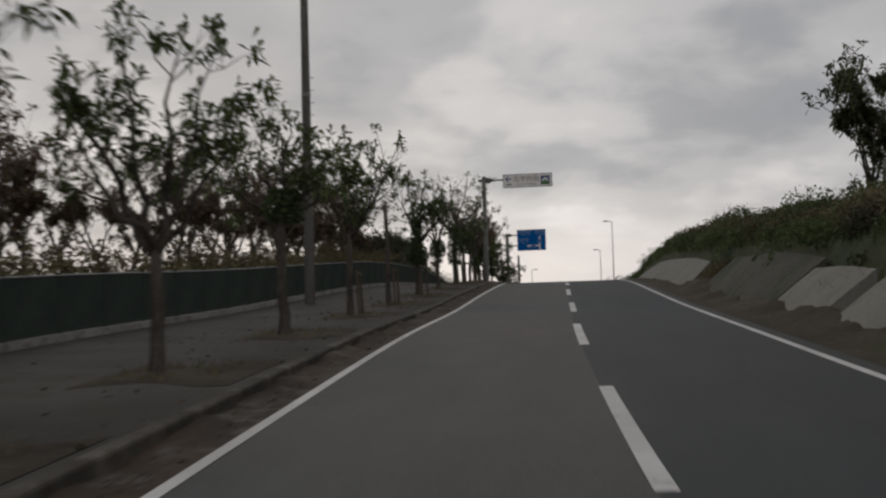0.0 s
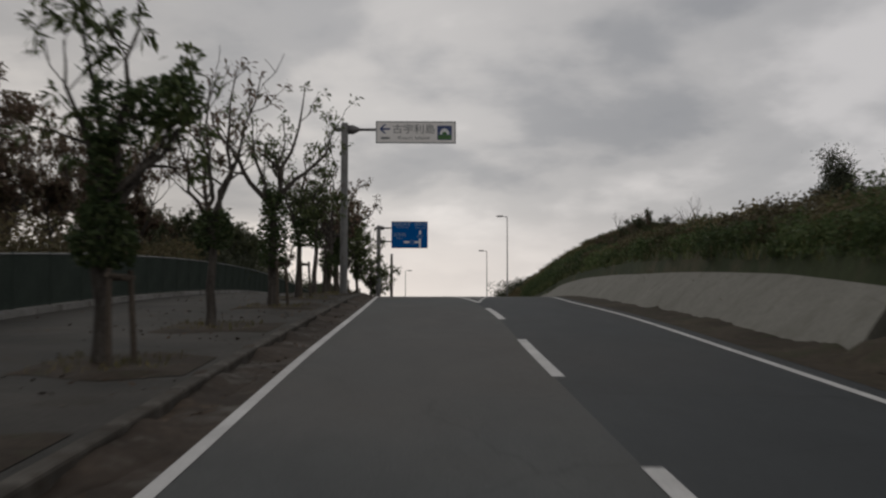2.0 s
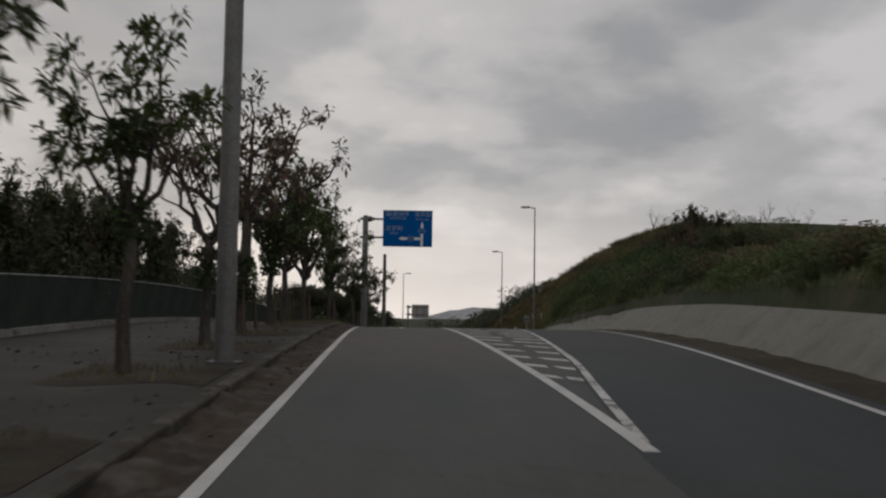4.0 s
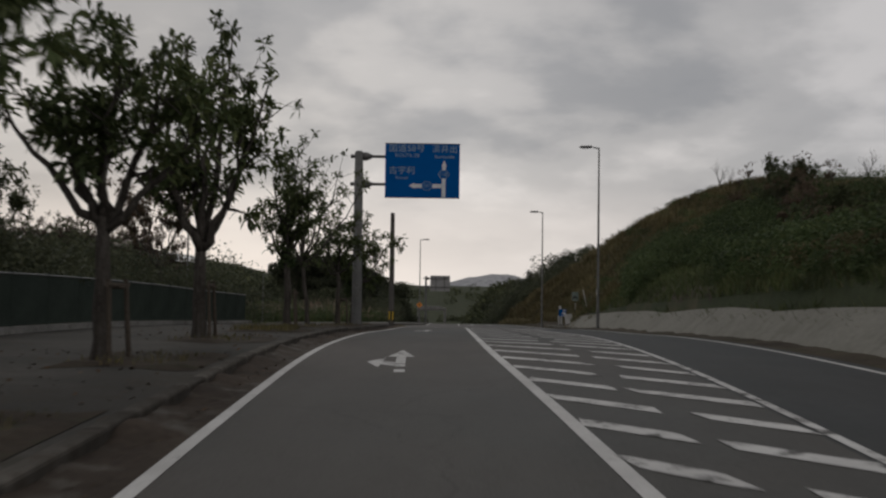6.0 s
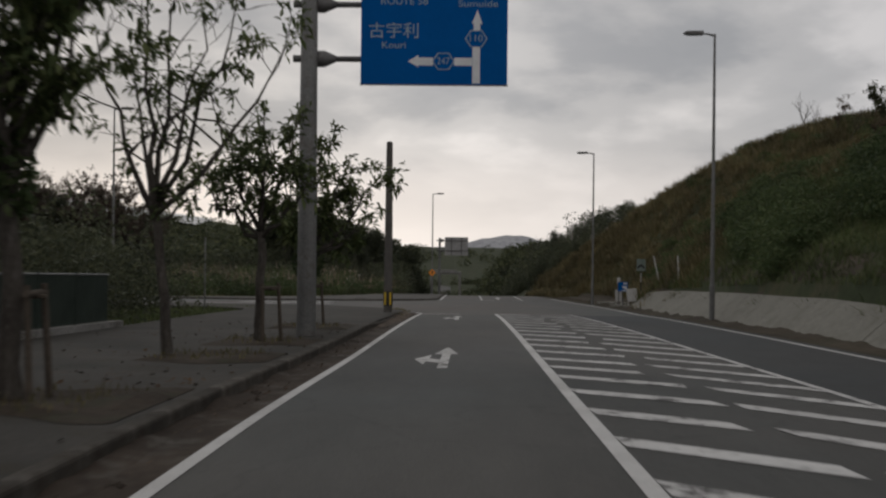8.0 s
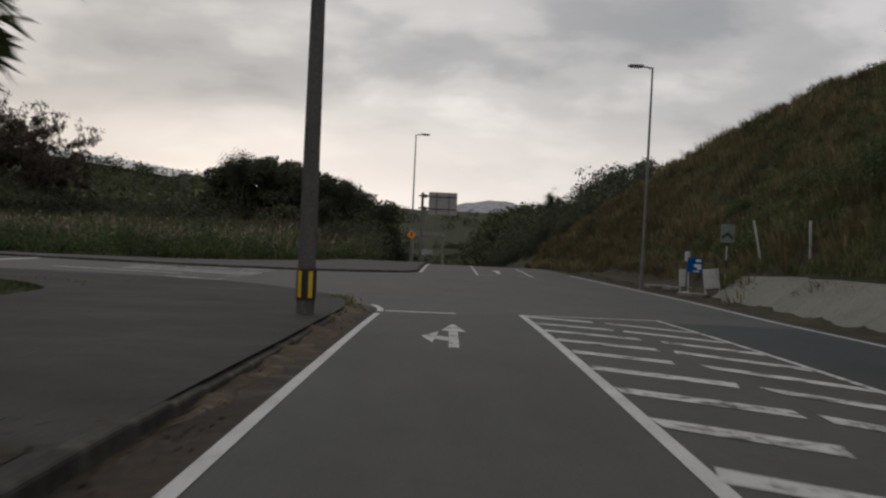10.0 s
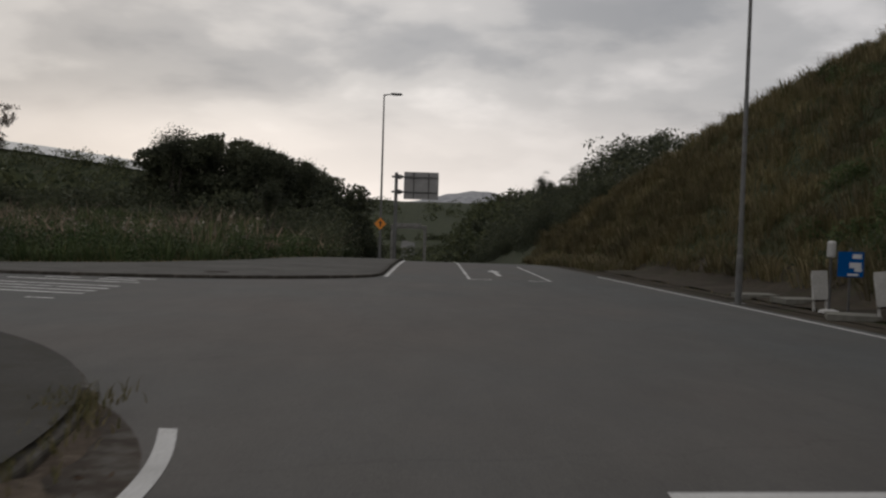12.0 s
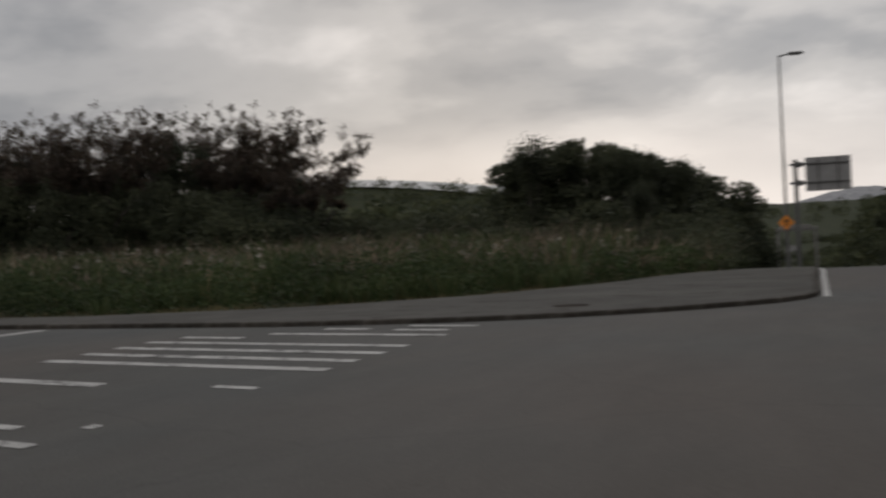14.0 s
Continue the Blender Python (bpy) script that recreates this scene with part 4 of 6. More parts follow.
for k in (-0.9, 0.2, 1.1):
    part("rib", Geo().box((x1 + k - 0.03, 0.0, z1 - 0.36), (x1 + k + 0.03, 0.07, z1 + 0.36)), M_STEEL, s1)


def at1(u, v):
    return x1 + (u - 579) / 182, z1 - (v - 143.5) / 182


ax, az_ = at1(375, 122)
flat_shape("arrow", [(ax - 0.19, az_), (ax - 0.02, az_ + 0.17), (ax + 0.05, az_ + 0.17), (ax - 0.07, az_ + 0.035), (ax + 0.19, az_ + 0.035), (ax + 0.19, az_ - 0.035), (ax - 0.07, az_ - 0.035), (ax + 0.05, az_ - 0.17), (ax - 0.02, az_ - 0.17)], M_LETTERBLUE, s1)
cx, cz = at1(565, 126)
lettering("古宇利島", cx, cz, 0.36, M_LETTERGREY, s1, 1.52)
cx, cz = at1(565, 181)
lettering("Kouri Island", cx, cz, 0.16, M_LETTERGREY, s1, 1.12)
cx, cz = at1(380, 182)
flat_shape("caption_bar", [(cx - 0.16, cz - 0.04), (cx + 0.16, cz - 0.04), (cx + 0.16, cz + 0.04), (cx - 0.16, cz + 0.04)], M_LETTERGREY, s1)
cx, cz = at1(767, 146)
flat_shape("icon", [(cx - 0.26, cz - 0.26), (cx + 0.26, cz - 0.26), (cx + 0.26, cz + 0.26), (cx - 0.26, cz + 0.26)], M_LETTERBLUE, s1)
flat_shape("icon_ground", [(cx - 0.24, cz - 0.24), (cx + 0.24, cz - 0.24), (cx + 0.24, cz - 0.08), (cx - 0.24, cz - 0.08)], M_ICONGREEN, s1, -0.039)
flat_shape("icon_arch", [(cx + 0.17 * math.cos(a * math.pi / 12), cz - 0.06 + 0.22 * math.sin(a * math.pi / 12)) for a in range(13)], M_LETTER, s1, -0.039)
flat_shape("icon_gate", [(cx + 0.09 * math.cos(a * math.pi / 8), cz - 0.06 + 0.1 * math.sin(a * math.pi / 8)) for a in range(9)], M_ICONGREEN, s1, -0.044)

# -- blue guide sign --
s2 = thing("guide_sign", P(-1.36, 113.43, 0.14), "blue overhead guide sign with white lettering on a thick column", "road sign")
top2 = 11.12 - s2.location.z
column(s2, top2, 0.2, 0.165, M_STEEL, sides=20)
part("cap", Geo().tube([(0, 0, top2), (0, 0, top2 + 0.05)], [0.165, 0.12], 16), M_STEEL, s2)
w2, e2 = 2.97, 2.18
x2, z2 = 0.073 - s2.location.x, 10.405 - s2.location.z
for zz in (10.97, 9.86):
    bracket_arm(s2, 0.0, x2 + 1.2, zz - s2.location.z, M_DARKSTEEL, 0.06)
board(s2, w2, e2, M_BLUE, M_BLUE, x2, z2, rim=False)
flat_shape("border", [(x2 - 1.5, z2 - 1.1), (x2 + 1.5, z2 - 1.1), (x2 + 1.5, z2 - 1.07), (x2 - 1.5, z2 - 1.07)], M_DARKSTEEL, s2, -0.036, 0.003)
flat_shape("border", [(x2 - 1.5, z2 + 1.07), (x2 + 1.5, z2 + 1.07), (x2 + 1.5, z2 + 1.1), (x2 - 1.5, z2 + 1.1)], M_DARKSTEEL, s2, -0.036, 0.003)
for k in (-1.0, 0.0, 1.0):
    part("rib", Geo().box((x2 + k - 0.03, 0.0, z2 - 1.0), (x2 + k + 0.03, 0.06, z2 + 1.0)), M_STEEL, s2)


def at2(u, v):
    return x2 + (u - 610) / 201, z2 - (v - 290) / 201


for body, u, v, size, width in (("国道58号", 485, 113, 0.34, 1.4), ("ROUTE 58", 488, 168, 0.2, 0.95), ("済井出", 787, 117, 0.34, 0.98), ("Sumuide", 788, 176, 0.19, 0.8), ("古宇利", 445, 291, 0.34, 1.0), ("Kouri", 446, 347, 0.19, 0.48)):
    cx, cz = at2(u, v)
    lettering(body, cx, cz, size, M_LETTERFADED, s2, width)


def poly2(*uv):
    return [at2(*p) for p in uv]


flat_shape("arrow_stem", poly2((766, 500), (797, 500), (797, 352), (766, 352)), M_LETTER, s2)
flat_shape("arrow_head", poly2((770, 284), (797, 284), (797, 255), (806, 258), (785, 200), (762, 258), (770, 255)), M_LETTER, s2)
flat_shape("arrow_stem", poly2((692, 428), (765, 428), (765, 396), (692, 396)), M_LETTER, s2)
flat_shape("arrow_head", poly2((606, 428), (606, 396), (545, 396), (548, 386), (503, 412), (548, 436), (545, 428)), M_LETTER, s2)
for u, v, number in ((781, 318, "110"), (648, 411, "247")):
    cx, cz = at2(u, v)
    for r, mat, y in ((0.2, M_LETTERFADED, -0.038), (0.175, M_BLUE, -0.041)):
        hexa = [(cx + r * 1.15 * math.cos(a * math.pi / 3), cz + r * math.sin(a * math.pi / 3)) for a in range(6)]
        flat_shape("route_shield" if r > 0.19 else "shield_field", hexa, mat, s2, y)
    lettering(number, cx, cz, 0.2, M_LETTERFADED, s2, 0.26, -0.046)


# -- street lamps --
def street_lamp(at, h, side, label):
    """Tapered steel lamp with a short arm and a flat head; side is the way it reaches."""
    ob = thing("street_lamp", at, label, "street lamp", "street lamps")
    part("pole", Geo().tube([(0, 0, 1.25), (0, 0, h * 0.6), (0, 0, h)], [0.07, 0.055, 0.038], 12), M_STEEL, ob)
    part("base_sleeve", Geo().tube([(0, 0, -0.3), (0, 0, 1.22), (0, 0, 1.3)], [0.09, 0.088, 0.07], 14), M_STEEL, ob)
    base_plate(ob, 0.18)
    part("access_door", Geo().box((-0.045, -0.1, 0.5), (0.045, -0.08, 0.85)), M_STEEL, ob)
    part("arm", Geo().tube([(0, 0, h - 0.05), (side * 0.25, 0, h), (side * 0.55, 0, h + 0.03)], [0.04, 0.035, 0.03], 8), M_STEEL, ob)
    head = Geo().prism([(side * 0.4, h - 0.03), (side * 1.0, h - 0.01), (side * 1.05, h + 0.04), (side * 0.95, h + 0.08), (side * 0.4, h + 0.09)], -0.13, 0.13)
    hd = part("head", head, M_DARKSTEEL, ob)
    part("lens", Geo().box((min(side * 0.55, side * 0.95), -0.1, h - 0.045), (max(side * 0.55, side * 0.95), 0.1, h - 0.022)), M_LETTERGREY, hd)
    return ob


street_lamp(P(10.18, 128.1, 0.0), 9.75, -1, "tall grey street lamp at the foot of the bank")
street_lamp(P(9.69, 158.3, 0.0), 9.42, -1, "tall grey street lamp beside the earth verge")
street_lamp(P(-1.36, 191.83, 0.1), 9.36, 1, "tall grey street lamp on the far pavement")
street_lamp(P(-16.5, 147.2, 0.12), 10.05, 1, "grey street lamp on the side road pavement")

# -- concrete pole with yellow and black guard --
pl = thing("utility_pole", P(-1.03, 131.39, 0.12), "bare brown-grey pole with a yellow and black striped guard", "utility pole")
hp = 9.97 - pl.location.z
part("shaft", Geo().tube([(0, 0, -0.3), (0, 0, hp * 0.5), (0, 0, hp)], [0.16, 0.14, 0.115], 16), M_CONCPOLE, pl)
part("guard", Geo().tube([(0, 0, 0.26), (0, 0, 0.8)], [0.172, 0.168], 16), M_BLACK, pl, "black rubber guard")
for a in (-0.6, 0.55, 1.9, 3.2, 4.5):
    g = Geo()
    l, r = [], []
    for k in range(2):
        z = 0.3 + 0.46 * k
        l.append((0.176 * math.sin(a - 0.22), -0.176 * math.cos(a - 0.22), z))
        r.append((0.176 * math.sin(a + 0.22), -0.176 * math.cos(a + 0.22), z))
    g.quad_strip(l, r)
    part("stripe", g, M_YELLOW, pl, "yellow stripe")
part("cap", Geo().tube([(0, 0, hp), (0, 0, hp + 0.04)], [0.115, 0.08], 14), M_DARKSTEEL, pl)

# -- tall grey pole behind the street trees --
bp = thing("utility_pole", P(-5.0, 34.37, 0.14), "tall grey concrete utility pole behind the street trees", "utility pole")
part("shaft", Geo().tube([(0, 0, -0.3), (0, 0, 6), (0, 0, 12.5)], [0.17, 0.14, 0.11], 18), M_CONCPOLE, bp)
for z in (5.2, 5.6, 6.0, 6.4, 6.8, 7.2):
    part("step_bolt", Geo().tube([(0.1, 0, z), (0.26, 0, z)], [0.012, 0.012], 6), M_STEEL, bp)
part("band", Geo().tube([(0, 0, 6.6), (0, 0, 6.72)], [0.15, 0.15], 16), M_STEEL, bp)

# -- sign seen from behind --
s3 = thing("direction_sign", P(-1.0, 209.15, 0.1), "back of a grey overhead road sign on a steel column", "road sign")
b3 = s3.location
column(s3, 7.5 - b3.z, 0.14, 0.12, M_STEEL)
for zz in (7.2, 6.1):
    bracket_arm(s3, 0.0, 2.6, zz - b3.z, M_STEEL, 0.05)
x3, z3 = 0.575 - b3.x, 6.58 - b3.z
part("panel", Geo().box((x3 - 1.27, 0.16, z3 - 1.0), (x3 + 1.27, 0.19, z3 + 1.0)), M_ALU, s3)
for k in (-0.55, 0.55):
    part("rib", Geo().box((x3 + k - 0.04, 0.08, z3 - 0.95), (x3 + k + 0.04, 0.16, z3 + 0.95)), M_DARKSTEEL, s3)
for zz in (z3 - 0.5, z3 + 0.6):
    part("rail", Geo().box((x3 - 1.25, 0.09, zz - 0.035), (x3 + 1.25, 0.155, zz + 0.035)), M_DARKSTEEL, s3)

# -- orange warning diamond --
og = thing("warning_sign", P(-1.36, 191.58, 0.1), "orange diamond warning sign on a thin post against the lamp", "road sign")
zc = 4.01 - og.location.z
part("post", Geo().tube([(0, 0.05, -0.3), (0, 0.05, zc + 0.5)], [0.04, 0.04], 8), M_STEEL, og)
part("plate", Geo().prism([(0, zc - 0.34), (0.34, zc), (0, zc + 0.34), (-0.34, zc)], -0.02, 0.0), M_ORANGE, og)
part("symbol", Geo().prism([(-0.04, zc - 0.16), (0.04, zc - 0.16), (0.04, zc + 0.02), (0.12, zc + 0.02), (0, zc + 0.18), (-0.12, zc + 0.02), (-0.04, zc + 0.02)], -0.026, -0.021), M_BLACK, og)


# -- small things on the verge opposite the junction --
def on_verge(o, y):
    return Vector(on_land([o], [y])[0]) + Vector((0, 0, 0.05))


def board_on_legs(at, w, h, label, lean, turn):
    """A white board held a little off the ground by two legs."""
    ob = thing("notice_board", at, label, "notice board", "verge boards", turn)
    m = Matrix.Rotation(lean, 4, "Y") @ Matrix.Rotation(radians(-6), 4, "X")
    part("panel", Geo().box((-w / 2, -0.02, 0.24), (w / 2, 0.02, h), m), M_POST, ob)
    for x in (-w / 2 + 0.03, w / 2 - 0.03):
        part("leg", Geo().box((x - 0.025, -0.025, -0.15), (x + 0.025, 0.025, h - 0.05), m @ Matrix.Translation((0, 0.045, 0))), M_POST, ob)
    part("crosspiece", Geo().box((-w / 2, 0.03, 0.2), (w / 2, 0.06, 0.25), m), M_STAKE, ob)
    return ob


board_on_legs(on_verge(11.0, 155.9), 0.38, 0.94, "narrow white board on two legs on the earth verge", -0.04, 0.1)
board_on_legs(on_verge(11.35, 152.7), 0.58, 0.98, "leaning white board on two legs on the earth verge", -0.13, -0.15)
dl = thing("delineator", on_verge(10.85, 155.0), "slim dark delineator with a white head on a white foot", "delineator")
part("shaft", Geo().tube([(0, 0, 0), (0, 0, 1.3)], [0.03, 0.03], 10), M_DARKSTEEL, dl)
part("reflector", Geo().tube([(0, 0, 1.28), (0, 0, 1.3), (0, 0, 1.62), (0, 0, 1.66)], [0.07, 0.1, 0.1, 0.06], 12), M_POST, dl)
part("foot", Geo().tube([(0, 0, 0), (0, 0, 0.05), (0, 0, 0.08)], [0.24, 0.22, 0.1], 14), M_POST, dl)
bs = thing("notice_sign", on_verge(10.95, 154.1), "small blue square notice sign with white marks on a thin post", "road sign", "", -0.1)
part("post", Geo().tube([(0, 0.03, -0.2), (0, 0.03, 1.5)], [0.028, 0.028], 8), M_DARKSTEEL, bs)
part("plate", Geo().box((-0.28, -0.02, 0.86), (0.28, 0.0, 1.42)), M_BLUE, bs)
for x, zz, w, h in ((0.13, 1.32, 0.1, 0.05), (0.1, 1.12, 0.13, 0.06), (0.16, 1.02, 0.08, 0.04), (0.05, 0.91, 0.12, 0.025)):
    part("mark", Geo().box((x - w, -0.026, zz - h), (x + w, -0.021, zz + h)), M_LETTER, bs)
mk = thing("marker_sign", on_verge(11.75, 152.6), "pale plate with a dark chevron on a banded post", "road sign", "", radians(-12))
hz = road_z(152.6) + 2.45 - mk.location.z
for k in range(5):
    part("post_band", Geo().tube([(0, 0.04, -0.3 + 0.5 * k), (0, 0.04, 0.2 + 0.5 * k)], [0.03, 0.03], 8), M_POST if k % 2 else M_BLACK, mk)
part("post_top", Geo().tube([(0, 0.04, 2.2), (0, 0.04, hz + 0.3)], [0.03, 0.03], 8), M_STEEL, mk)
part("plate", Geo().prism([(-0.25, hz - 0.34), (0.25, hz - 0.34), (0.25, hz + 0.34), (-0.25, hz + 0.34)], -0.012, 0.0), M_PALEGREEN, mk)
part("chevron", Geo().prism([(-0.2, hz - 0.1), (0.0, hz + 0.06), (0.2, hz - 0.1), (0.2, hz - 0.24), (0.0, hz - 0.08), (-0.2, hz - 0.24)], -0.018, -0.013), M_BLACK, mk)
for o, yv, h, lean in ((12.4, 150.4, 1.5, 0.22), (12.5, 145.6, 1.2, 0.05)):
    st = thing("marker_stake", Vector(on_land([o], [yv])[0]), "white-painted stake leaning on the bank", "stake", "bank stakes")
    part("shaft", Geo().box((-0.035, -0.02, -0.3), (0.035, 0.02, h), Matrix.Rotation(-lean, 4, "Y")), M_POST, st)
wp = thing("marker_pole", P(-9.5, 138.2, 0.1), "thin grey pole standing in the grass", "pole")
part("shaft", Geo().tube([(0, 0, -0.3), (0, 0, 3.1)], [0.04, 0.036], 8), M_STEEL, wp)
mc = thing("manhole_cover", P(-5.47, 166.07, 0.102), "rusty round manhole cover in the far pavement", "manhole cover")
part("lid", Geo().tube([(0, 0, -0.02), (0, 0, 0.012)], [0.36, 0.35], 24), M_RUST, mc)
part("frame", Geo().tube([(0, 0, -0.02), (0, 0, 0.006)], [0.43, 0.42], 24), M_RUST, mc)


for o, yv, turn in ((11.3, 158.5, 0.2), (10.7, 153.2, -0.3), (10.9, 160.8, 0.1)):
    cs = thing("concrete_slab", Vector(on_land([o], [yv])[0]) + Vector((0, 0, 0.1)), "flat pale concrete cover slab lying on the verge", "concrete slab", "verge slabs", turn)
    part("slab", Geo().box((-0.55, -0.4, -0.08), (0.55, 0.4, 0.05)), M_SLAB, cs)


# ================= trees =================
def grow(seed, height, trunk_h, radius, forks=3, levels=4, spread=0.55, lift=0.35, shrink=0.72, wander=0.16):
    """Branches as polylines with radii, and the twig ends."""
    r = random.Random(seed)
    limbs, tips, inner = [], [], []

    def limb(p, d, length, rad, level):
        pts, radii = [p], [rad]
        q, dd = p.copy(), d.copy()
        steps = 4 if level < 2 else 2
        for s in range(steps):
            dd = (dd + Vector((r.uniform(-1, 1), r.uniform(-1, 1), r.uniform(-0.3, 0.7))) * wander).normalized()
            q = q + dd * length / steps
            pts.append(q.copy())
            radii.append(rad * (1 - 0.42 * (s + 1) / steps))
            if level >= levels - 1:
                inner.append(q.copy())
        limbs.append((pts, radii, level))
        if level >= levels:
            tips.append((q, dd))
            return
        n = forks if level else 3 + r.choice((0, 1))
        base_a = r.uniform(0, 6.28)
        for k in range(n):
            a = base_a + k * 6.283 / n + r.uniform(-0.5, 0.5)
            side = Vector((math.cos(a), math.sin(a), 0))
            nd = (dd * (1 - spread) + side * spread + Vector((0, 0, lift * 0.5))).normalized()
            if level > 1 and r.random() < 0.14:
                continue
            limb(q, nd, length * shrink * r.uniform(0.5, 1.35), radii[-1] * 0.78, level + 1)
        if level and r.random() < 0.5:
            limb(pts[1], (dd + Vector((r.uniform(-1, 1), r.uniform(-1, 1), 0.2))).normalized(), length * 0.5, rad * 0.4, levels - 1)

    limb(Vector((0, 0, 0)), Vector((r.uniform(-0.05, 0.05), r.uniform(-0.05, 0.05), 1)).normalized(), trunk_h, radius, 0)
    top = max(t[0].z for t in tips)
    s = (height - trunk_h) / max(top - trunk_h, 0.1)

    def fit(p):
        return Vector((p.x, p.y, p.z if p.z < trunk_h else trunk_h + (p.z - trunk_h) * s))
    return [([fit(p) for p in pts], rad, lv) for pts, rad, lv in limbs], [(fit(p), d) for p, d in tips], [fit(p) for p in inner]


def rosettes(centres, dirs, count, length, rng, droop=0.25, loose=0.035):
    """Long leaves that radiate from each twig end."""
    n = len(centres)
    k = rng.poisson(count, n) + 2
    c, d = np.repeat(centres, k, 0), np.repeat(dirs, k, 0)
    m = len(c)
    a = rng.normal(size=(m, 3)) * 0.85 + d * 0.75
    a[:, 2] -= droop
    a /= np.linalg.norm(a, axis=1, keepdims=True)
    s = np.cross(a, np.array([0.12, 0.2, 1.0]) + rng.normal(size=(m, 3)) * 0.35)
    s /= np.linalg.norm(s, axis=1, keepdims=True)
    L = (length * rng.uniform(0.6, 1.25, m))[:, None]
    c = c + rng.normal(size=(m, 3)) * loose
    tip = c + a * L
    tip[:, 2] -= L[:, 0] * 0.18
    mid = c + a * L * 0.6
    v = np.stack([c, mid + s * L * 0.17, tip, mid - s * L * 0.17], 1).reshape(-1, 3)
    return v, np.arange(4 * m).reshape(-1, 4)


def tree_proto(name, label, seed, height, trunk_h, radius, leaf_mat, per_tip, leaf, spread=0.55, forks=3, levels=4, bare=0.0, inner_share=0.5, ivy=0, group="street trees", category="tree", lift=0.35, wander=0.16, loose=0.035, twigs=9):
    ob = thing(name, (0, 0, -500), label, category, group)
    limbs, tips, inner = grow(seed, height, trunk_h, radius, forks, levels, spread, lift, 0.72, wander)
    trunk, main, twig = Geo(), [], Geo()
    for pts, rad, lv in limbs:
        if lv == 0:
            trunk.tube([pts[0] - Vector((0, 0, 0.25))] + pts, [rad[0] * 1.5, rad[0] * 1.35] + list(rad[1:]), 9)
        elif lv == 1:
            main.append(Geo().tube(pts, rad, 7))
        elif lv <= twigs:
            twig.tube(pts, rad, 5 if lv == 2 else 3, caps=False)
    part("trunk", trunk, M_BARK, ob, smooth=True)
    for g in main:
        part("limb", g, M_BARK, ob, smooth=True)
    tagged(part("fine_branching", twig, M_BARK, ob, smooth=True), kind="stuff")
    rng = np.random.default_rng(seed)
    keep = rng.random(len(tips)) >= bare
    cs = [np.array(p) for (p, d), k in zip(tips, keep) if k]
    ds = [np.array(d) for (p, d), k in zip(tips, keep) if k]
    for p in inner:
        if rng.random() < inner_share:
            cs.append(np.array(p) + rng.normal(size=3) * 0.08)
            ds.append(rng.normal(size=3) * 0.4 + np.array([0, 0, 0.4]))
    for k in range(ivy):
        ang, h = rng.uniform(0, 6.28), rng.uniform(0.55, 1.3) * trunk_h
        out = np.array([math.cos(ang), math.sin(ang), 0.1])
        cs.append(out * rng.uniform(0.1, 0.26) + np.array([0, 0, h]))
        ds.append(out)
    v, f = rosettes(np.array(cs), np.array(ds), per_tip, leaf, rng, 0.25, loose)
    crown = new("crown", polys("crown", v, f, leaf_mat))
    crown.parent = ob
    return ob


PLANTED = {}


def plant(proto, at, scale=1.0, turn=0.0, lean=0.0):
    """Notes a place for a tree of this kind; settle() puts them all there."""
    PLANTED.setdefault(proto, []).append(Matrix.Translation(at) @ Matrix.Rotation(turn, 4, "Z") @ Matrix.Rotation(lean, 4, "Y") @ Matrix.Diagonal((scale, scale, scale, 1)))


def settle():
    for proto, places in PLANTED.items():
        for m in places[1:]:
            copy_thing(proto, m)
        proto.matrix_basis = places[0]


def bough(start, end, rng, steps=7, wiggle=0.05, out_first=0.62):
    """A limb that leaves sideways and then climbs, with small kinks."""
    mid = start + Vector(((end.x - start.x) * out_first, (end.y - start.y) * out_first, (end.z - start.z) * 0.4))
    pts = []
    for i in range(steps + 1):
        t = i / steps
        p = start * (1 - t) ** 2 + mid * (2 * t * (1 - t)) + end * t ** 2
        if 0 < i:
            p = p + Vector(rng.normal(size=3) * wiggle)
        pts.append(p)
    return pts


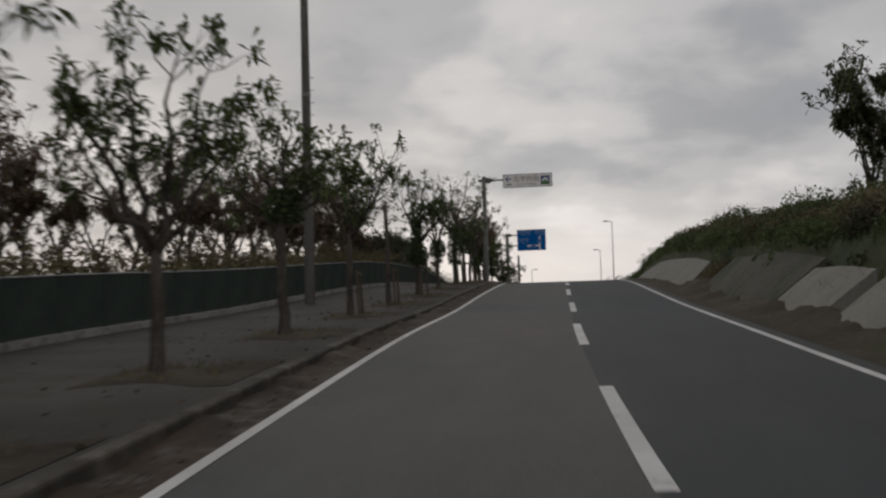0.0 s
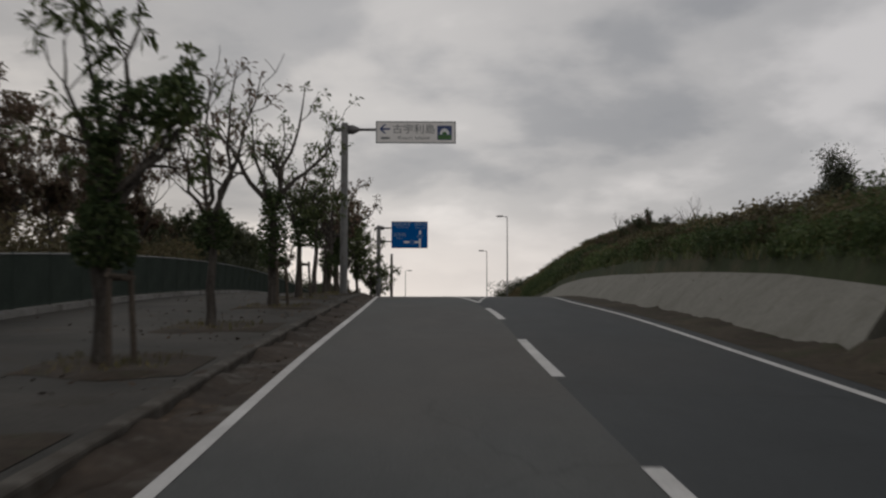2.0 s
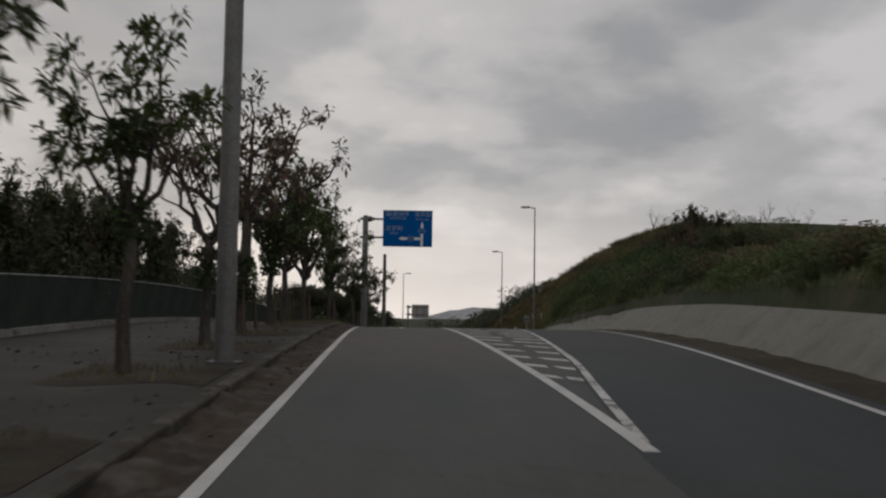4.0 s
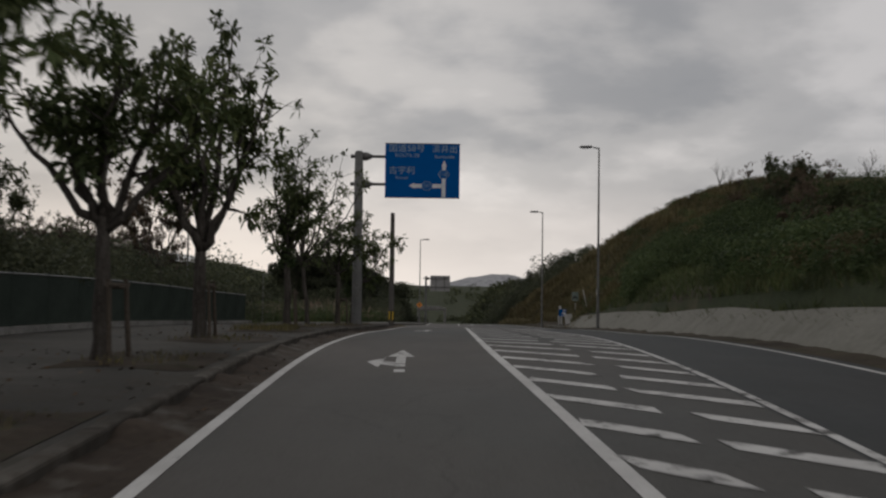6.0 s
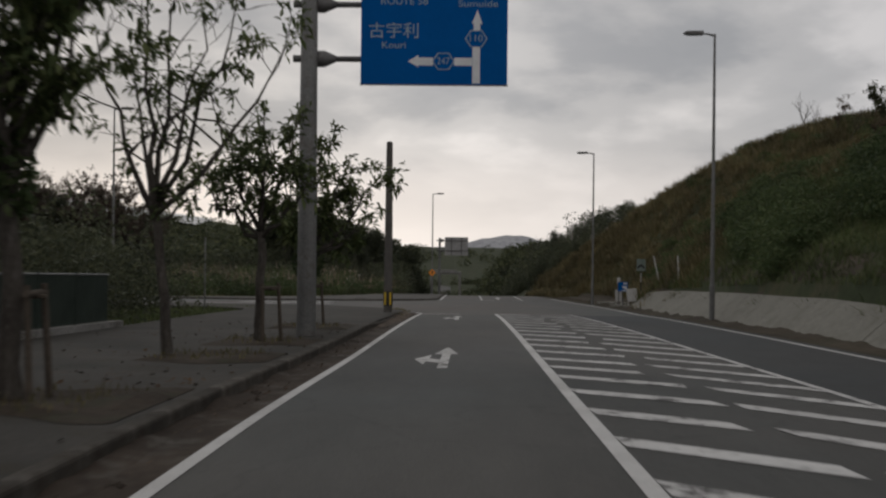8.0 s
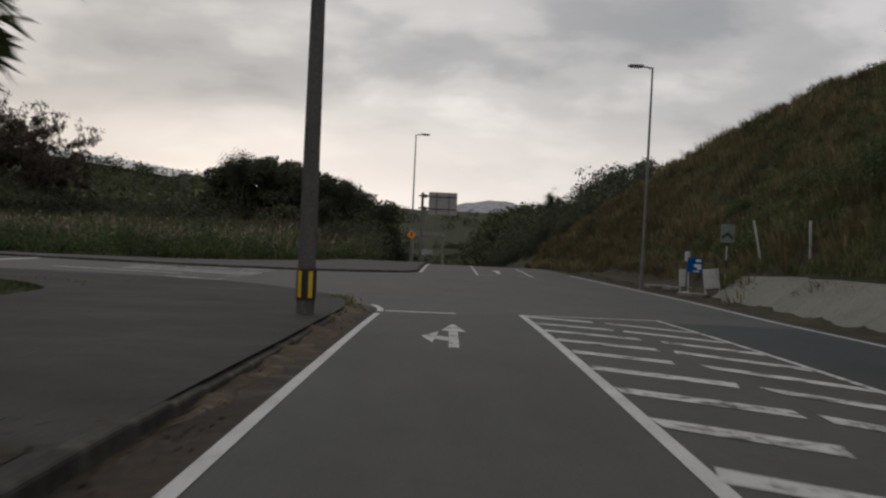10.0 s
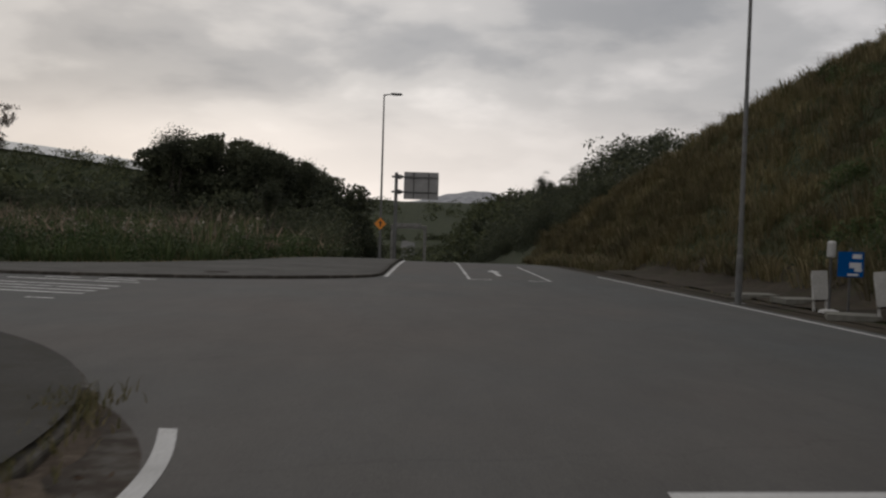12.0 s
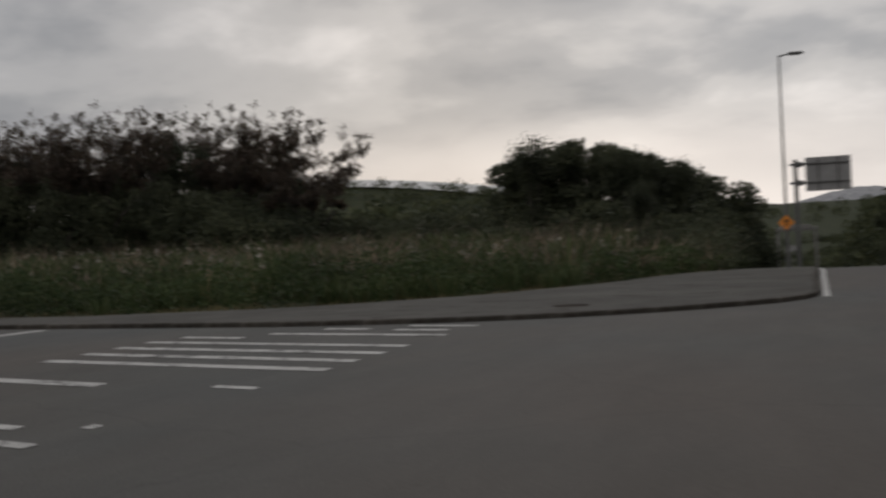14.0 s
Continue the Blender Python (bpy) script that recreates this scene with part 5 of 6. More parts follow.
def street_tree(y, o, label, seed, fork, limbs, radius=0.085, bare=0.1, per=12, leaf=0.19, ivy=(), lean=(0.0, 0.0), side=5, mat=None, fill=0.0):
    """A pavement tree: trunk, main limbs that reach (across, along, height), side branches, twigs with leaf tufts at their ends."""
    rng = np.random.default_rng(seed)
    ob = thing("street_tree", P(o, y, 0.13), label, "tree", "street trees")
    top = Vector((lean[0], lean[1], fork))
    stem = bough(Vector((0, 0, 0)), top, rng, 5, 0.018, 0.4)
    part("trunk", Geo().tube([Vector((0, 0, -0.25))] + stem, [radius * 1.5, radius * 1.3] + [radius * (1.05 - 0.06 * i) for i in range(5)], 10), M_BARK, ob, smooth=True)
    twig, cs, ds = Geo(), [], []

    def tuft(p, d):
        if rng.random() >= bare:
            cs.append(np.array(p))
            ds.append(np.array(d))

    for dx, dy, z in limbs:
        start = stem[-1] - Vector((0, 0, rng.uniform(0, 0.12) * fork))
        end = Vector((dx, dy, z))
        pts = bough(start, end, rng)
        long = (end - start).length
        r0 = radius * min(0.72, 0.34 + 0.14 * long)
        radii = [max(0.009, r0 * (1 - 0.86 * i / 7)) for i in range(8)]
        part("limb", Geo().tube(pts, radii, 7), M_BARK, ob, smooth=True)
        tuft(pts[-1], (end - start).normalized())
        for n in range(side):
            t = rng.uniform(0.3, 0.97)
            i = min(6, int(t * 7))
            at = pts[i].lerp(pts[i + 1], t * 7 - i)
            ahead = (pts[i + 1] - pts[i]).normalized()
            away = Vector((rng.normal(), rng.normal(), rng.normal() * 0.45 + 0.35)).normalized()
            d = (ahead * 0.55 + away).normalized()
            reach = long * rng.uniform(0.2, 0.4) * (1.15 - 0.5 * t) + 0.12
            tip = at + d * reach + Vector((0, 0, 0.14 * reach))
            sub_pts = bough(at, tip, rng, 3, 0.025, 0.55)
            twig.tube(sub_pts, [max(0.007, radii[i] * 0.5), radii[i] * 0.36 + 0.003, 0.007, 0.005], 4, caps=False)
            tuft(tip, d)
            for m in range(rng.integers(1, 4)):
                q = sub_pts[1 + m % 2]
                e = (d * 0.5 + Vector(rng.normal(size=3)) * 0.6 + Vector((0, 0, 0.25))).normalized()
                tip2 = q + e * rng.uniform(0.16, 0.38)
                twig.tube([q, q.lerp(tip2, 0.5) + Vector((0, 0, 0.015)), tip2], [0.007, 0.006, 0.004], 3, caps=False)
                tuft(tip2, e)
                if rng.random() < fill:
                    tuft(q.lerp(tip2, 0.5), Vector(rng.normal(size=3)).normalized())
    if twig.f:
        tagged(part("fine_branching", twig, M_BARK, ob), kind="stuff")
    verts, faces, count = [], [], 0
    if cs:
        v, f = rosettes(np.array(cs), np.array(ds), per, leaf, rng, 0.3, 0.05)
        verts.append(v), faces.append(f)
        count = len(v)
    if verts:
        crown = new("crown", polys("crown", np.concatenate(verts), np.concatenate(faces), mat or M_LEAF))
        crown.parent = ob
    verts, faces, count = [], [], 0
    for x, z0, z1, r, n in ivy:
        n = int(n * 1.7)
        zz = rng.uniform(z0, z1, n)
        ang = rng.uniform(0, 2 * np.pi, n)
        rr = r * np.sqrt(rng.uniform(0.08, 1.0, n)) * (0.65 + 0.35 * np.sin((zz - z0) / max(z1 - z0, 0.1) * 3.1 + 0.3))
        c = np.stack([x + lean[0] * zz / fork + rr * np.cos(ang), rr * np.sin(ang), zz], 1)
        v, f = leaf_quads(c, 0.055, rng, 0.2, 0.5)
        verts.append(v), faces.append(f + count)
        count += len(v)
    if verts:
        vine = new("ivy", polys("ivy", np.concatenate(verts), np.concatenate(faces), M_VINE))
        vine.parent = ob
    return ob


street_tree(8.0, -2.1, "street tree with leaf tufts on forked limbs", 11, 1.6, ((-0.9, 0.2, 3.8), (0.5, 0.6, 4.2), (0.9, -0.3, 3.6), (-0.1, -0.9, 4.0)))
street_tree(13.7, -2.12, "leaning street tree with loose leaf clumps", 13, 1.5, ((-1.3, 0.3, 3.9), (-0.6, 0.5, 4.3), (0.3, 0.0, 4.2), (1.0, 0.2, 3.2), (0.8, -0.4, 3.7), (-0.9, -0.5, 3.2)), 0.085, 0.1, 13, 0.19, side=6, fill=0.1)
street_tree(19.8, -2.05, "open street tree with a dark knot of leaves at the fork", 17, 2.2, ((-1.2, 0.2, 2.9), (-0.5, 0.3, 3.8), (0.2, -0.2, 3.9), (0.9, 0.2, 3.3), (1.3, -0.1, 2.7), (0.5, 0.4, 3.6)), 0.09, 0.12, 12, 0.19, ((0.05, 2.0, 2.6, 0.42, 420),))
street_tree(25.9, -2.05, "slender street tree with a dense dark middle", 19, 1.9, ((-0.6, 0.0, 3.6), (0.1, 0.2, 4.0), (0.8, 0.1, 3.6), (1.2, 0.0, 4.1), (-0.3, -0.4, 3.0)), 0.075, 0.25, 11, 0.18, ((0.3, 2.1, 2.9, 0.45, 160),), side=6)
street_tree(31.8, -2.1, "bare pollarded street tree, a grey trunk without a crown", 29, 2.9, ((0.06, 0.02, 3.25),), 0.07, 0.75, 5, 0.15, side=2)
street_tree(37.5, -1.98, "street tree wrapped in ivy with a leafy arm over the pavement", 37, 1.9, ((1.3, -0.1, 3.25), (0.9, 0.2, 3.1), (-0.2, 0.1, 4.1), (0.3, 0.1, 4.25), (-0.5, 0.0, 3.7)), 0.09, 0.2, 13, 0.18, ((0.0, 1.1, 1.8, 0.4, 620), (0.0, 1.75, 2.6, 0.22, 330), (0.1, 2.5, 3.2, 0.4, 330), (0.7, 2.75, 3.25, 0.42, 300)), side=4, fill=0.2)
street_tree(43.3, -1.95, "nearly bare street tree with thin forked limbs", 43, 1.7, ((-0.7, 0.1, 3.5), (-0.1, 0.0, 4.3), (0.35, 0.2, 4.4), (0.75, -0.1, 4.2), (-0.4, 0.4, 4.0)), 0.075, 0.45, 8, 0.15, ((0.03, 1.3, 1.95, 0.36, 420),), side=6, mat=M_LEAFRED)
street_tree(49.9, -1.93, "leaning street tree with an ivy trunk and long bare limbs", 50, 2.5, ((0.7, 0.0, 5.0), (1.45, 0.1, 4.2), (-0.6, 0.2, 4.3), (-1.5, -0.1, 4.6), (0.2, 0.5, 4.4)), 0.1, 0.4, 10, 0.16, ((0.0, 0.9, 2.7, 0.36, 900),), side=6)
street_tree(55.9, -2.0, "street tree with separate leaf tufts and a leafy fork", 55, 1.9, ((0.2, 0.0, 4.4), (0.8, 0.1, 4.0), (-0.6, 0.2, 3.9), (0.6, -0.3, 3.2), (-0.3, -0.2, 3.0)), 0.08, 0.08, 12, 0.18, ((0.1, 1.5, 2.3, 0.36, 420),), side=5)
street_tree(61.8, -2.0, "slim dark street tree with a tufted crown", 61, 1.9, ((0.4, 0.1, 4.0), (-0.5, 0.2, 3.7), (0.8, 0.0, 3.2), (-0.7, -0.2, 3.0), (0.1, -0.5, 3.4)), 0.08, 0.05, 14, 0.19, ((0.05, 1.6, 2.2, 0.28, 160),), fill=0.15)
street_tree(67.3, -2.0, "open russet street tree with a spreading crown", 67, 1.9, ((0.5, 0.0, 4.1), (-0.7, 0.1, 3.8), (0.9, 0.2, 3.4), (0.1, -0.5, 3.1), (-0.9, 0.5, 3.5)), 0.085, 0.12, 13, 0.18, ((0.0, 1.0, 1.7, 0.28, 200),), fill=0.1, side=6, mat=M_LEAFRED)
street_tree(72.9, -2.2, "large spreading street tree with drooping sparse tufts", 73, 2.75, ((2.1, 0.0, 3.75), (1.25, 0.3, 4.8), (0.2, -0.3, 5.2), (-1.2, 0.2, 4.9), (-2.0, 0.1, 4.0), (-0.6, -0.8, 4.6), (0.9, -0.6, 4.3)), 0.13, 0.15, 12, 0.18, ((0.0, 0.7, 1.7, 0.34, 520),), (0.12, 0.0), side=8, mat=M_LEAFRED)
street_tree(78.6, -2.15, "street tree with an ivy trunk and a reaching leafy arm", 79, 1.8, ((0.9, 0.1, 3.9), (1.15, -0.2, 4.2), (0.2, 0.2, 4.7), (-0.9, 0.1, 4.2), (-0.4, -0.5, 3.3), (0.5, -0.4, 2.9)), 0.095, 0.05, 14, 0.2, ((0.0, 1.4, 2.9, 0.34, 900),), side=6, fill=0.3)
street_tree(84.8, -2.35, "dense round street tree with long dark green leaves", 85, 1.9, ((-1.5, 0.0, 3.6), (-0.9, 0.4, 4.3), (0.0, 0.2, 4.5), (0.8, 0.0, 4.2), (1.4, -0.1, 3.4), (0.3, -0.6, 3.8), (-0.5, -0.5, 3.3)), 0.105, 0.05, 16, 0.21, side=7, fill=0.35)
street_tree(90.4, -2.2, "tall dense street tree forked low, with long leaves", 91, 1.8, ((-0.9, 0.0, 3.4), (-1.3, 0.2, 4.6), (-0.4, 0.3, 5.5), (0.5, 0.1, 5.7), (1.2, 0.3, 4.9), (0.8, -0.1, 3.8), (0.2, -0.6, 4.6), (-0.6, -0.6, 4.0)), 0.12, 0.05, 16, 0.21, side=7, fill=0.35)
street_tree(101.4, -2.2, "upright leafy street tree with a crooked trunk", 101, 2.0, ((-0.75, 0.0, 3.3), (-0.5, 0.2, 4.6), (0.2, 0.1, 5.0), (0.6, 0.0, 4.5), (0.65, -0.1, 3.7), (0.1, -0.5, 3.7), (-0.2, 0.5, 4.0)), 0.1, 0.05, 14, 0.19, ((0.0, 1.7, 2.5, 0.28, 300),), (-0.06, 0.0), side=7, fill=0.35)
street_tree(107.3, -2.45, "tall airy street tree with two main limbs and leaf rosettes", 107, 2.3, ((-0.5, 0.0, 4.3), (-1.15, 0.1, 4.8), (0.0, 0.2, 5.6), (0.95, 0.0, 5.2), (1.65, 0.1, 4.6), (0.6, -0.4, 4.9), (-0.3, -0.4, 5.3), (0.42, 0.0, 2.35)), 0.072, 0.3, 11, 0.18, (), (-0.2, 0.0), side=6)
street_tree(111.2, -1.87, "round-headed street tree with separate leaf tufts", 112, 2.05, ((-1.2, 0.0, 3.1), (-0.7, 0.1, 3.9), (0.0, 0.2, 4.2), (0.6, 0.0, 3.9), (0.95, -0.1, 3.1), (0.2, -0.5, 3.6), (-0.5, -0.4, 2.8)), 0.085, 0.03, 13, 0.19, (), side=7)
street_tree(117.3, -1.9, "dark dense street tree beside the sign column", 117, 1.7, ((-0.6, 0.0, 3.5), (0.2, 0.1, 4.2), (0.9, 0.0, 4.0), (1.55, 0.0, 3.5), (1.3, 0.2, 2.6), (0.3, -0.4, 3.0), (-0.7, 0.1, 2.6)), 0.1, 0.0, 15, 0.21, ((0.0, 1.2, 2.0, 0.4, 500),), side=7, fill=0.5)

PITS = (8.0, 13.7, 19.8, 25.9, 31.8, 37.5, 43.3, 49.9, 55.9, 61.8, 67.3, 72.9, 78.6, 84.8, 90.4, 96.0, 101.4, 107.3, 111.2, 117.3)
pit_rng = np.random.default_rng(2)
for i, yy in enumerate(PITS):
    pit = thing("tree_pit", P(-1.85, yy, 0.14), "weedy earth tree pit with no tree in it" if yy == 96.0 else "low earth tree pit with leaf litter in the pavement", "tree pit", "tree pits")
    g = Geo()
    n = 8
    here = pit.location

    def soil(a, b):
        o, s = -0.85 + 1.85 * a / n, (-1.0 + 2.0 * b / n) * (1.15 + 0.25 * math.sin(i * 2.1 + a * 0.8))
        rise = 0.03 + 0.03 * math.sin(a * 1.1 + i) * math.sin(b * 0.9 + i * 2) if 0 < a < n and 0 < b < n else 0.0
        return P(-1.85 + o, yy + s, 0.144 + rise) - here
    grid = [[soil(a, b) for b in range(n + 1)] for a in range(n + 1)]
    for a in range(n):
        g.quad_strip(grid[a], grid[a + 1])
    part("soil", g, M_PITSOIL, pit)
    many = 600 if yy == 96.0 else 160
    ry = pit_rng.uniform(-0.95, 0.95, many)
    roots = np.stack([pit_rng.uniform(-0.7, 0.7, many), ry, 0.02 + ry * (road_z(yy + 1) - road_z(yy - 1)) / 2], 1)
    v, f = blades(roots, 0.16 if yy == 96.0 else 0.09, 0.008, pit_rng)
    t = new("weed_cover", polys("weed_cover", v, f, M_OLIVEGRASS))
    t.parent = pit
    tagged(t, kind="stuff")


def tree_stake(at, turn=0.0):
    """Two posts beside the trunk, leaning to it, with a crossbar."""
    ob = thing("tree_stake", at, "weathered wooden stake frame propping a street tree", "tree support", "tree stakes", turn)
    feet = ((0.2, -0.28), (0.3, 0.28))
    for x, yy in feet:
        part("post", Geo().tube([(x, yy, -0.1), (x * 0.8, yy * 0.85, 1.08)], [0.036, 0.032], 8), M_STAKE, ob)
    part("crossbar", Geo().tube([(feet[0][0] * 0.82, feet[0][1] * 1.15, 1.0), (feet[1][0] * 0.82, feet[1][1] * 1.15, 1.0)], [0.03, 0.03], 8), M_STAKE, ob)
    part("tie", Geo().tube([(-0.05, 0.0, 0.97), (0.3, 0.0, 0.97)], [0.022, 0.022], 6), M_STAKE, ob)
    return ob


for yy, o in ((25.9, -2.05), (31.8, -2.1), (37.5, -1.98), (49.9, -1.93), (55.9, -2.0), (72.9, -2.2), (78.6, -2.15), (84.8, -2.35), (90.4, -2.2), (101.4, -2.2), (111.2, -1.87), (117.3, -1.9)):
    tree_stake(P(o, yy, 0.13), 0.3 * math.sin(yy))


# ---- trees behind the fence and in the woods ----
russet = [
    tree_proto("hedge_tree", "twisted russet tree with an open crown behind the fence", 71, 5.0, 1.5, 0.11, M_LEAFRED, 10, 0.18, 0.46, 3, 4, 0.05, 0.1, 0, "trees behind the fence", wander=0.3),
    tree_proto("hedge_tree", "half-bare brown tree with wavy limbs behind the fence", 83, 5.0, 1.5, 0.1, M_LEAFRED, 10, 0.17, 0.46, 3, 4, 0.12, 0.1, 0, "trees behind the fence", wander=0.32),
    tree_proto("hedge_tree", "dark leafy tree behind the fence", 97, 5.0, 1.0, 0.11, M_LEAFDARK, 6, 0.23, 0.52, 3, 4, 0.0, 0.5, 20, "trees behind the fence", twigs=3, wander=0.25),
]
woods = [
    tree_proto("woods_tree", "dark evergreen tree at the edge of the woods", 101, 8.5, 1.4, 0.2, M_EVERGREEN, 11, 0.27, 0.66, 3, 4, 0.0, 0.4, 30, "trees of the woods", twigs=3, wander=0.26, loose=0.26),
    tree_proto("woods_tree", "dark rounded tree at the edge of the woods", 113, 8.0, 1.1, 0.2, M_EVERGREEN, 11, 0.27, 0.7, 3, 4, 0.0, 0.4, 30, "trees of the woods", twigs=3, wander=0.26, loose=0.28),
    tree_proto("woods_tree", "windswept russet tree with bare lower limbs and open twig tips", 127, 9.0, 3.2, 0.2, M_WOODRED, 15, 0.27, 0.44, 4, 4, 0.0, 0.0, 0, "trees of the woods", wander=0.3, loose=0.07, lift=0.5),
]
bare = tree_proto("bare_tree", "leafless forked tree on the ridge of the bank", 139, 3.6, 0.9, 0.09, M_LEAFRED, 2, 0.12, 0.55, 3, 3, 0.8, 0.0, 0, "bare trees on the ridge", wander=0.3)

tr = random.Random(31)


def ground_at(o, y):
    return Vector(on_land([o], [y])[0])


for i in range(52):
    yy = (-6 + 1.75 * i if i < 30 else 47 + 1.15 * (i - 30)) + tr.uniform(-0.6, 0.6)
    plant(russet[(0, 1, 0, 1, 1)[i % 5]], ground_at(-8.9 - 2.8 * (i % 3) / 2 - tr.uniform(0, 1), yy), (1.08 if i < 30 else 1.2) * tr.uniform(0.88, 1.12), tr.uniform(0, 6.28))
for i in range(18):
    plant(russet[2 if i % 3 else 0], ground_at(-8.7 - tr.uniform(0, 4.5), 72 + i * 1.5), 0.8 * tr.uniform(0.85, 1.1), tr.uniform(0, 6.28))
for i in range(18):
    yy = 99 + i * 1.5 + tr.uniform(-0.8, 0.8)
    plant(russet[(2, 0, 2, 1)[i % 4]], ground_at(-11.0 - tr.uniform(0, 8), yy), (1.5 if yy < 111 else 1.0) * tr.uniform(0.42, 0.6), tr.uniform(0, 6.28))
for o, yy, s in ((-8.8, 86.5, 0.95), (-9.2, 90, 0.9), (-10.5, 93, 0.95), (-15.5, 121, 0.85), (-12.2, 118.5, 0.7), (-8.4, 75.5, 0.8), (-8.5, 81.5, 0.8), (-10.2, 84.5, 0.95), (-8.5, 92, 0.9), (-8.6, 95.5, 0.9), (-9.6, 88, 0.9), (-11, 97, 0.9)):
    plant(russet[2], ground_at(o, yy), s, yy)
plant(russet[0], ground_at(-9.5, 115.6), 1.32, 0.6)
# woods beyond the side road
for i in range(18):
    f = i / 17
    plant(woods[(0, 1)[i % 2]], ground_at(-5.0 - 16.5 * f - tr.uniform(0, 1), 226 + tr.uniform(-8, 10)), (0.7 + 0.22 * min(1, 1.6 * f)) * tr.uniform(0.9, 1.06), tr.uniform(0, 6.28))
for i in range(50):
    f = i / 49
    plant(woods[(2, 2, 2, 2, 1, 2, 2)[i % 7]], ground_at(-35.5 - 50 * f - tr.uniform(0, 1.2), 214 + tr.uniform(-5, 14)), (0.87 + 0.53 * min(1, f * 6)) * tr.uniform(0.88, 1.06), tr.uniform(0, 6.28))
for i in range(7):
    f = i / 6
    plant(woods[i % 2], ground_at(13 + 30 * f + tr.uniform(-1, 3), 320 - 108 * f + tr.uniform(-12, 8)), (0.74 + 0.2 * f) * tr.uniform(0.85, 1.15), tr.uniform(0, 6.28))
for i in range(7):
    plant(woods[i % 2], ground_at(-6.6 - tr.uniform(0, 3), 198 + 10 * i), 0.5 * tr.uniform(0.8, 1.1), tr.uniform(0, 6.28))
for o, yy in ((19.5, 352), (24.5, 356)):
    plant(woods[2], ground_at(o, yy), 0.62, o)
# trees along the top of the bank
for o, yy, s in ((12.4, 36, 1.15), (14.5, 33, 1.2), (21, 112, 0.5), (23.5, 118, 0.62), (22.2, 114.5, 0.45), (24.6, 120.5, 0.66), (26, 123, 0.6)):
    plant(russet[2], ground_at(o, yy), s, o + yy)
for i in range(16):
    plant(woods[i % 2], ground_at(41.5 + tr.uniform(0, 11), 113 + 1.3 * i), (1.12 + 0.25 * (i % 3) / 2) * tr.uniform(0.92, 1.06), tr.uniform(0, 6.28))
for i in range(44):
    f = i / 43
    yy = 94 + 56 * f
    plant(russet[(2, 2, 0, 2, 1)[i % 5]], ground_at(edge_right(yy) + 1.2 + (5.5 + 5.5 * f) + tr.uniform(0, 6), yy), tr.uniform(0.28, 0.48) * (1.4 if yy > 122 else 1.15), tr.uniform(0, 6.28))
for i in range(9):
    plant(russet[2 if i % 2 else 1], ground_at(30 + tr.uniform(-1, 3), 152 + 3.2 * i), tr.uniform(0.4, 0.6), tr.uniform(0, 6.28))
for o, yy, s in ((15.5, 78, 0.75), (17.0, 92, 0.8), (30, 182, 0.95), (31.5, 186, 0.8), (20, 104, 0.55), (29, 168, 0.7), (39.3, 166.5, 0.9), (36.5, 160, 0.7)):
    plant(bare, ground_at(o, yy), s, yy)
settle()


# ---- shrubs, hedges and grass as loose stuff ----
def shrubs(name, label, clumps, leaf, mat, seed, per=260):
    rng = np.random.default_rng(seed)
    pts = [clump_points(c, r, int(per * max(r[0], 0.4) ** 1.5), rng) for c, r in clumps]
    v, f = leaf_blades(np.concatenate(pts), leaf, rng, 0.2, 0.5)
    tagged(new(name, polys(name, v, f, mat)), label, "shrubs", "", "stuff")


def scatter_clumps(o0, o1, y0, y1, n, size, seed, squash=0.8, jump=0.25):
    rng = np.random.default_rng(seed)
    o, yy = rng.uniform(o0, o1, n), rng.uniform(y0, y1, n)
    land = on_land(o, yy)
    out = []
    for p in land:
        s = size * rng.uniform(0.55, 1.35)
        out.append((p + np.array([0, 0, s * squash * 0.55 + rng.uniform(0, jump)]), (s, s, s * squash)))
    return out


shrubs("hedge", "brown and dark green hedge behind the fence", scatter_clumps(-9.6, -7.5, -15, 72, 200, 0.88, 1, 0.95, 0.4), 0.075, M_HEDGE, 1, 560)
shrubs("hedge", "dark scrub behind the fence", scatter_clumps(-22, -7.6, 74, 126, 230, 1.35, 2, 0.95, 0.6), 0.075, M_EVERGREEN, 2, 520)
shrubs("hedge", "dark bushes behind the junction corner", scatter_clumps(-34, -10.5, 122, 139, 130, 1.5, 3, 0.9), 0.08, M_EVERGREEN, 3, 460)


def ridge_clumps(y0, y1, n, low, high, size, seed):
    """Clumps on the bank between two shares of its height."""
    rng = np.random.default_rng(seed)
    out = []
    for _ in range(n):
        yy = rng.uniform(y0, y1)
        r, hr = edge_right(yy) + glide(FOOT_NODES, yy), glide(HILL_NODES, yy)
        o = r + rng.uniform(low, high) * hr / 0.8
        p = on_land([o], [yy])[0]
        s = size * rng.uniform(0.5, 1.4)
        out.append((p + np.array([0, 0, s * 0.4]), (s, s, s * 0.8)))
    return out


shrubs("bank_scrub", "dark scrub on the upper bank", ridge_clumps(-10, 46, 190, 0.95, 3.0, 0.7, 4) + ridge_clumps(46, 112, 200, 0.95, 3.0, 0.45, 34) + ridge_clumps(14, 112, 280, 0.62, 1.1, 0.4, 38), 0.055, M_BUSH, 4, 800)
shrubs("bank_scrub", "brown twiggy scrub along the top of the bank", ridge_clumps(20, 112, 520, 0.8, 2.0, 0.5, 35), 0.06, M_HEDGE, 35, 560)
shrubs("bank_scrub", "weeds growing over the broken joint of the facing", ridge_clumps(36.7, 39.3, 26, 0.08, 0.6, 0.26, 36), 0.05, M_HEDGE, 36, 900)
shrubs("bank_scrub", "dense dark green scrub on the lower high bank", ridge_clumps(126, 156, 190, 0.34, 0.64, 0.85, 5), 0.06, M_BUSH, 5, 700)
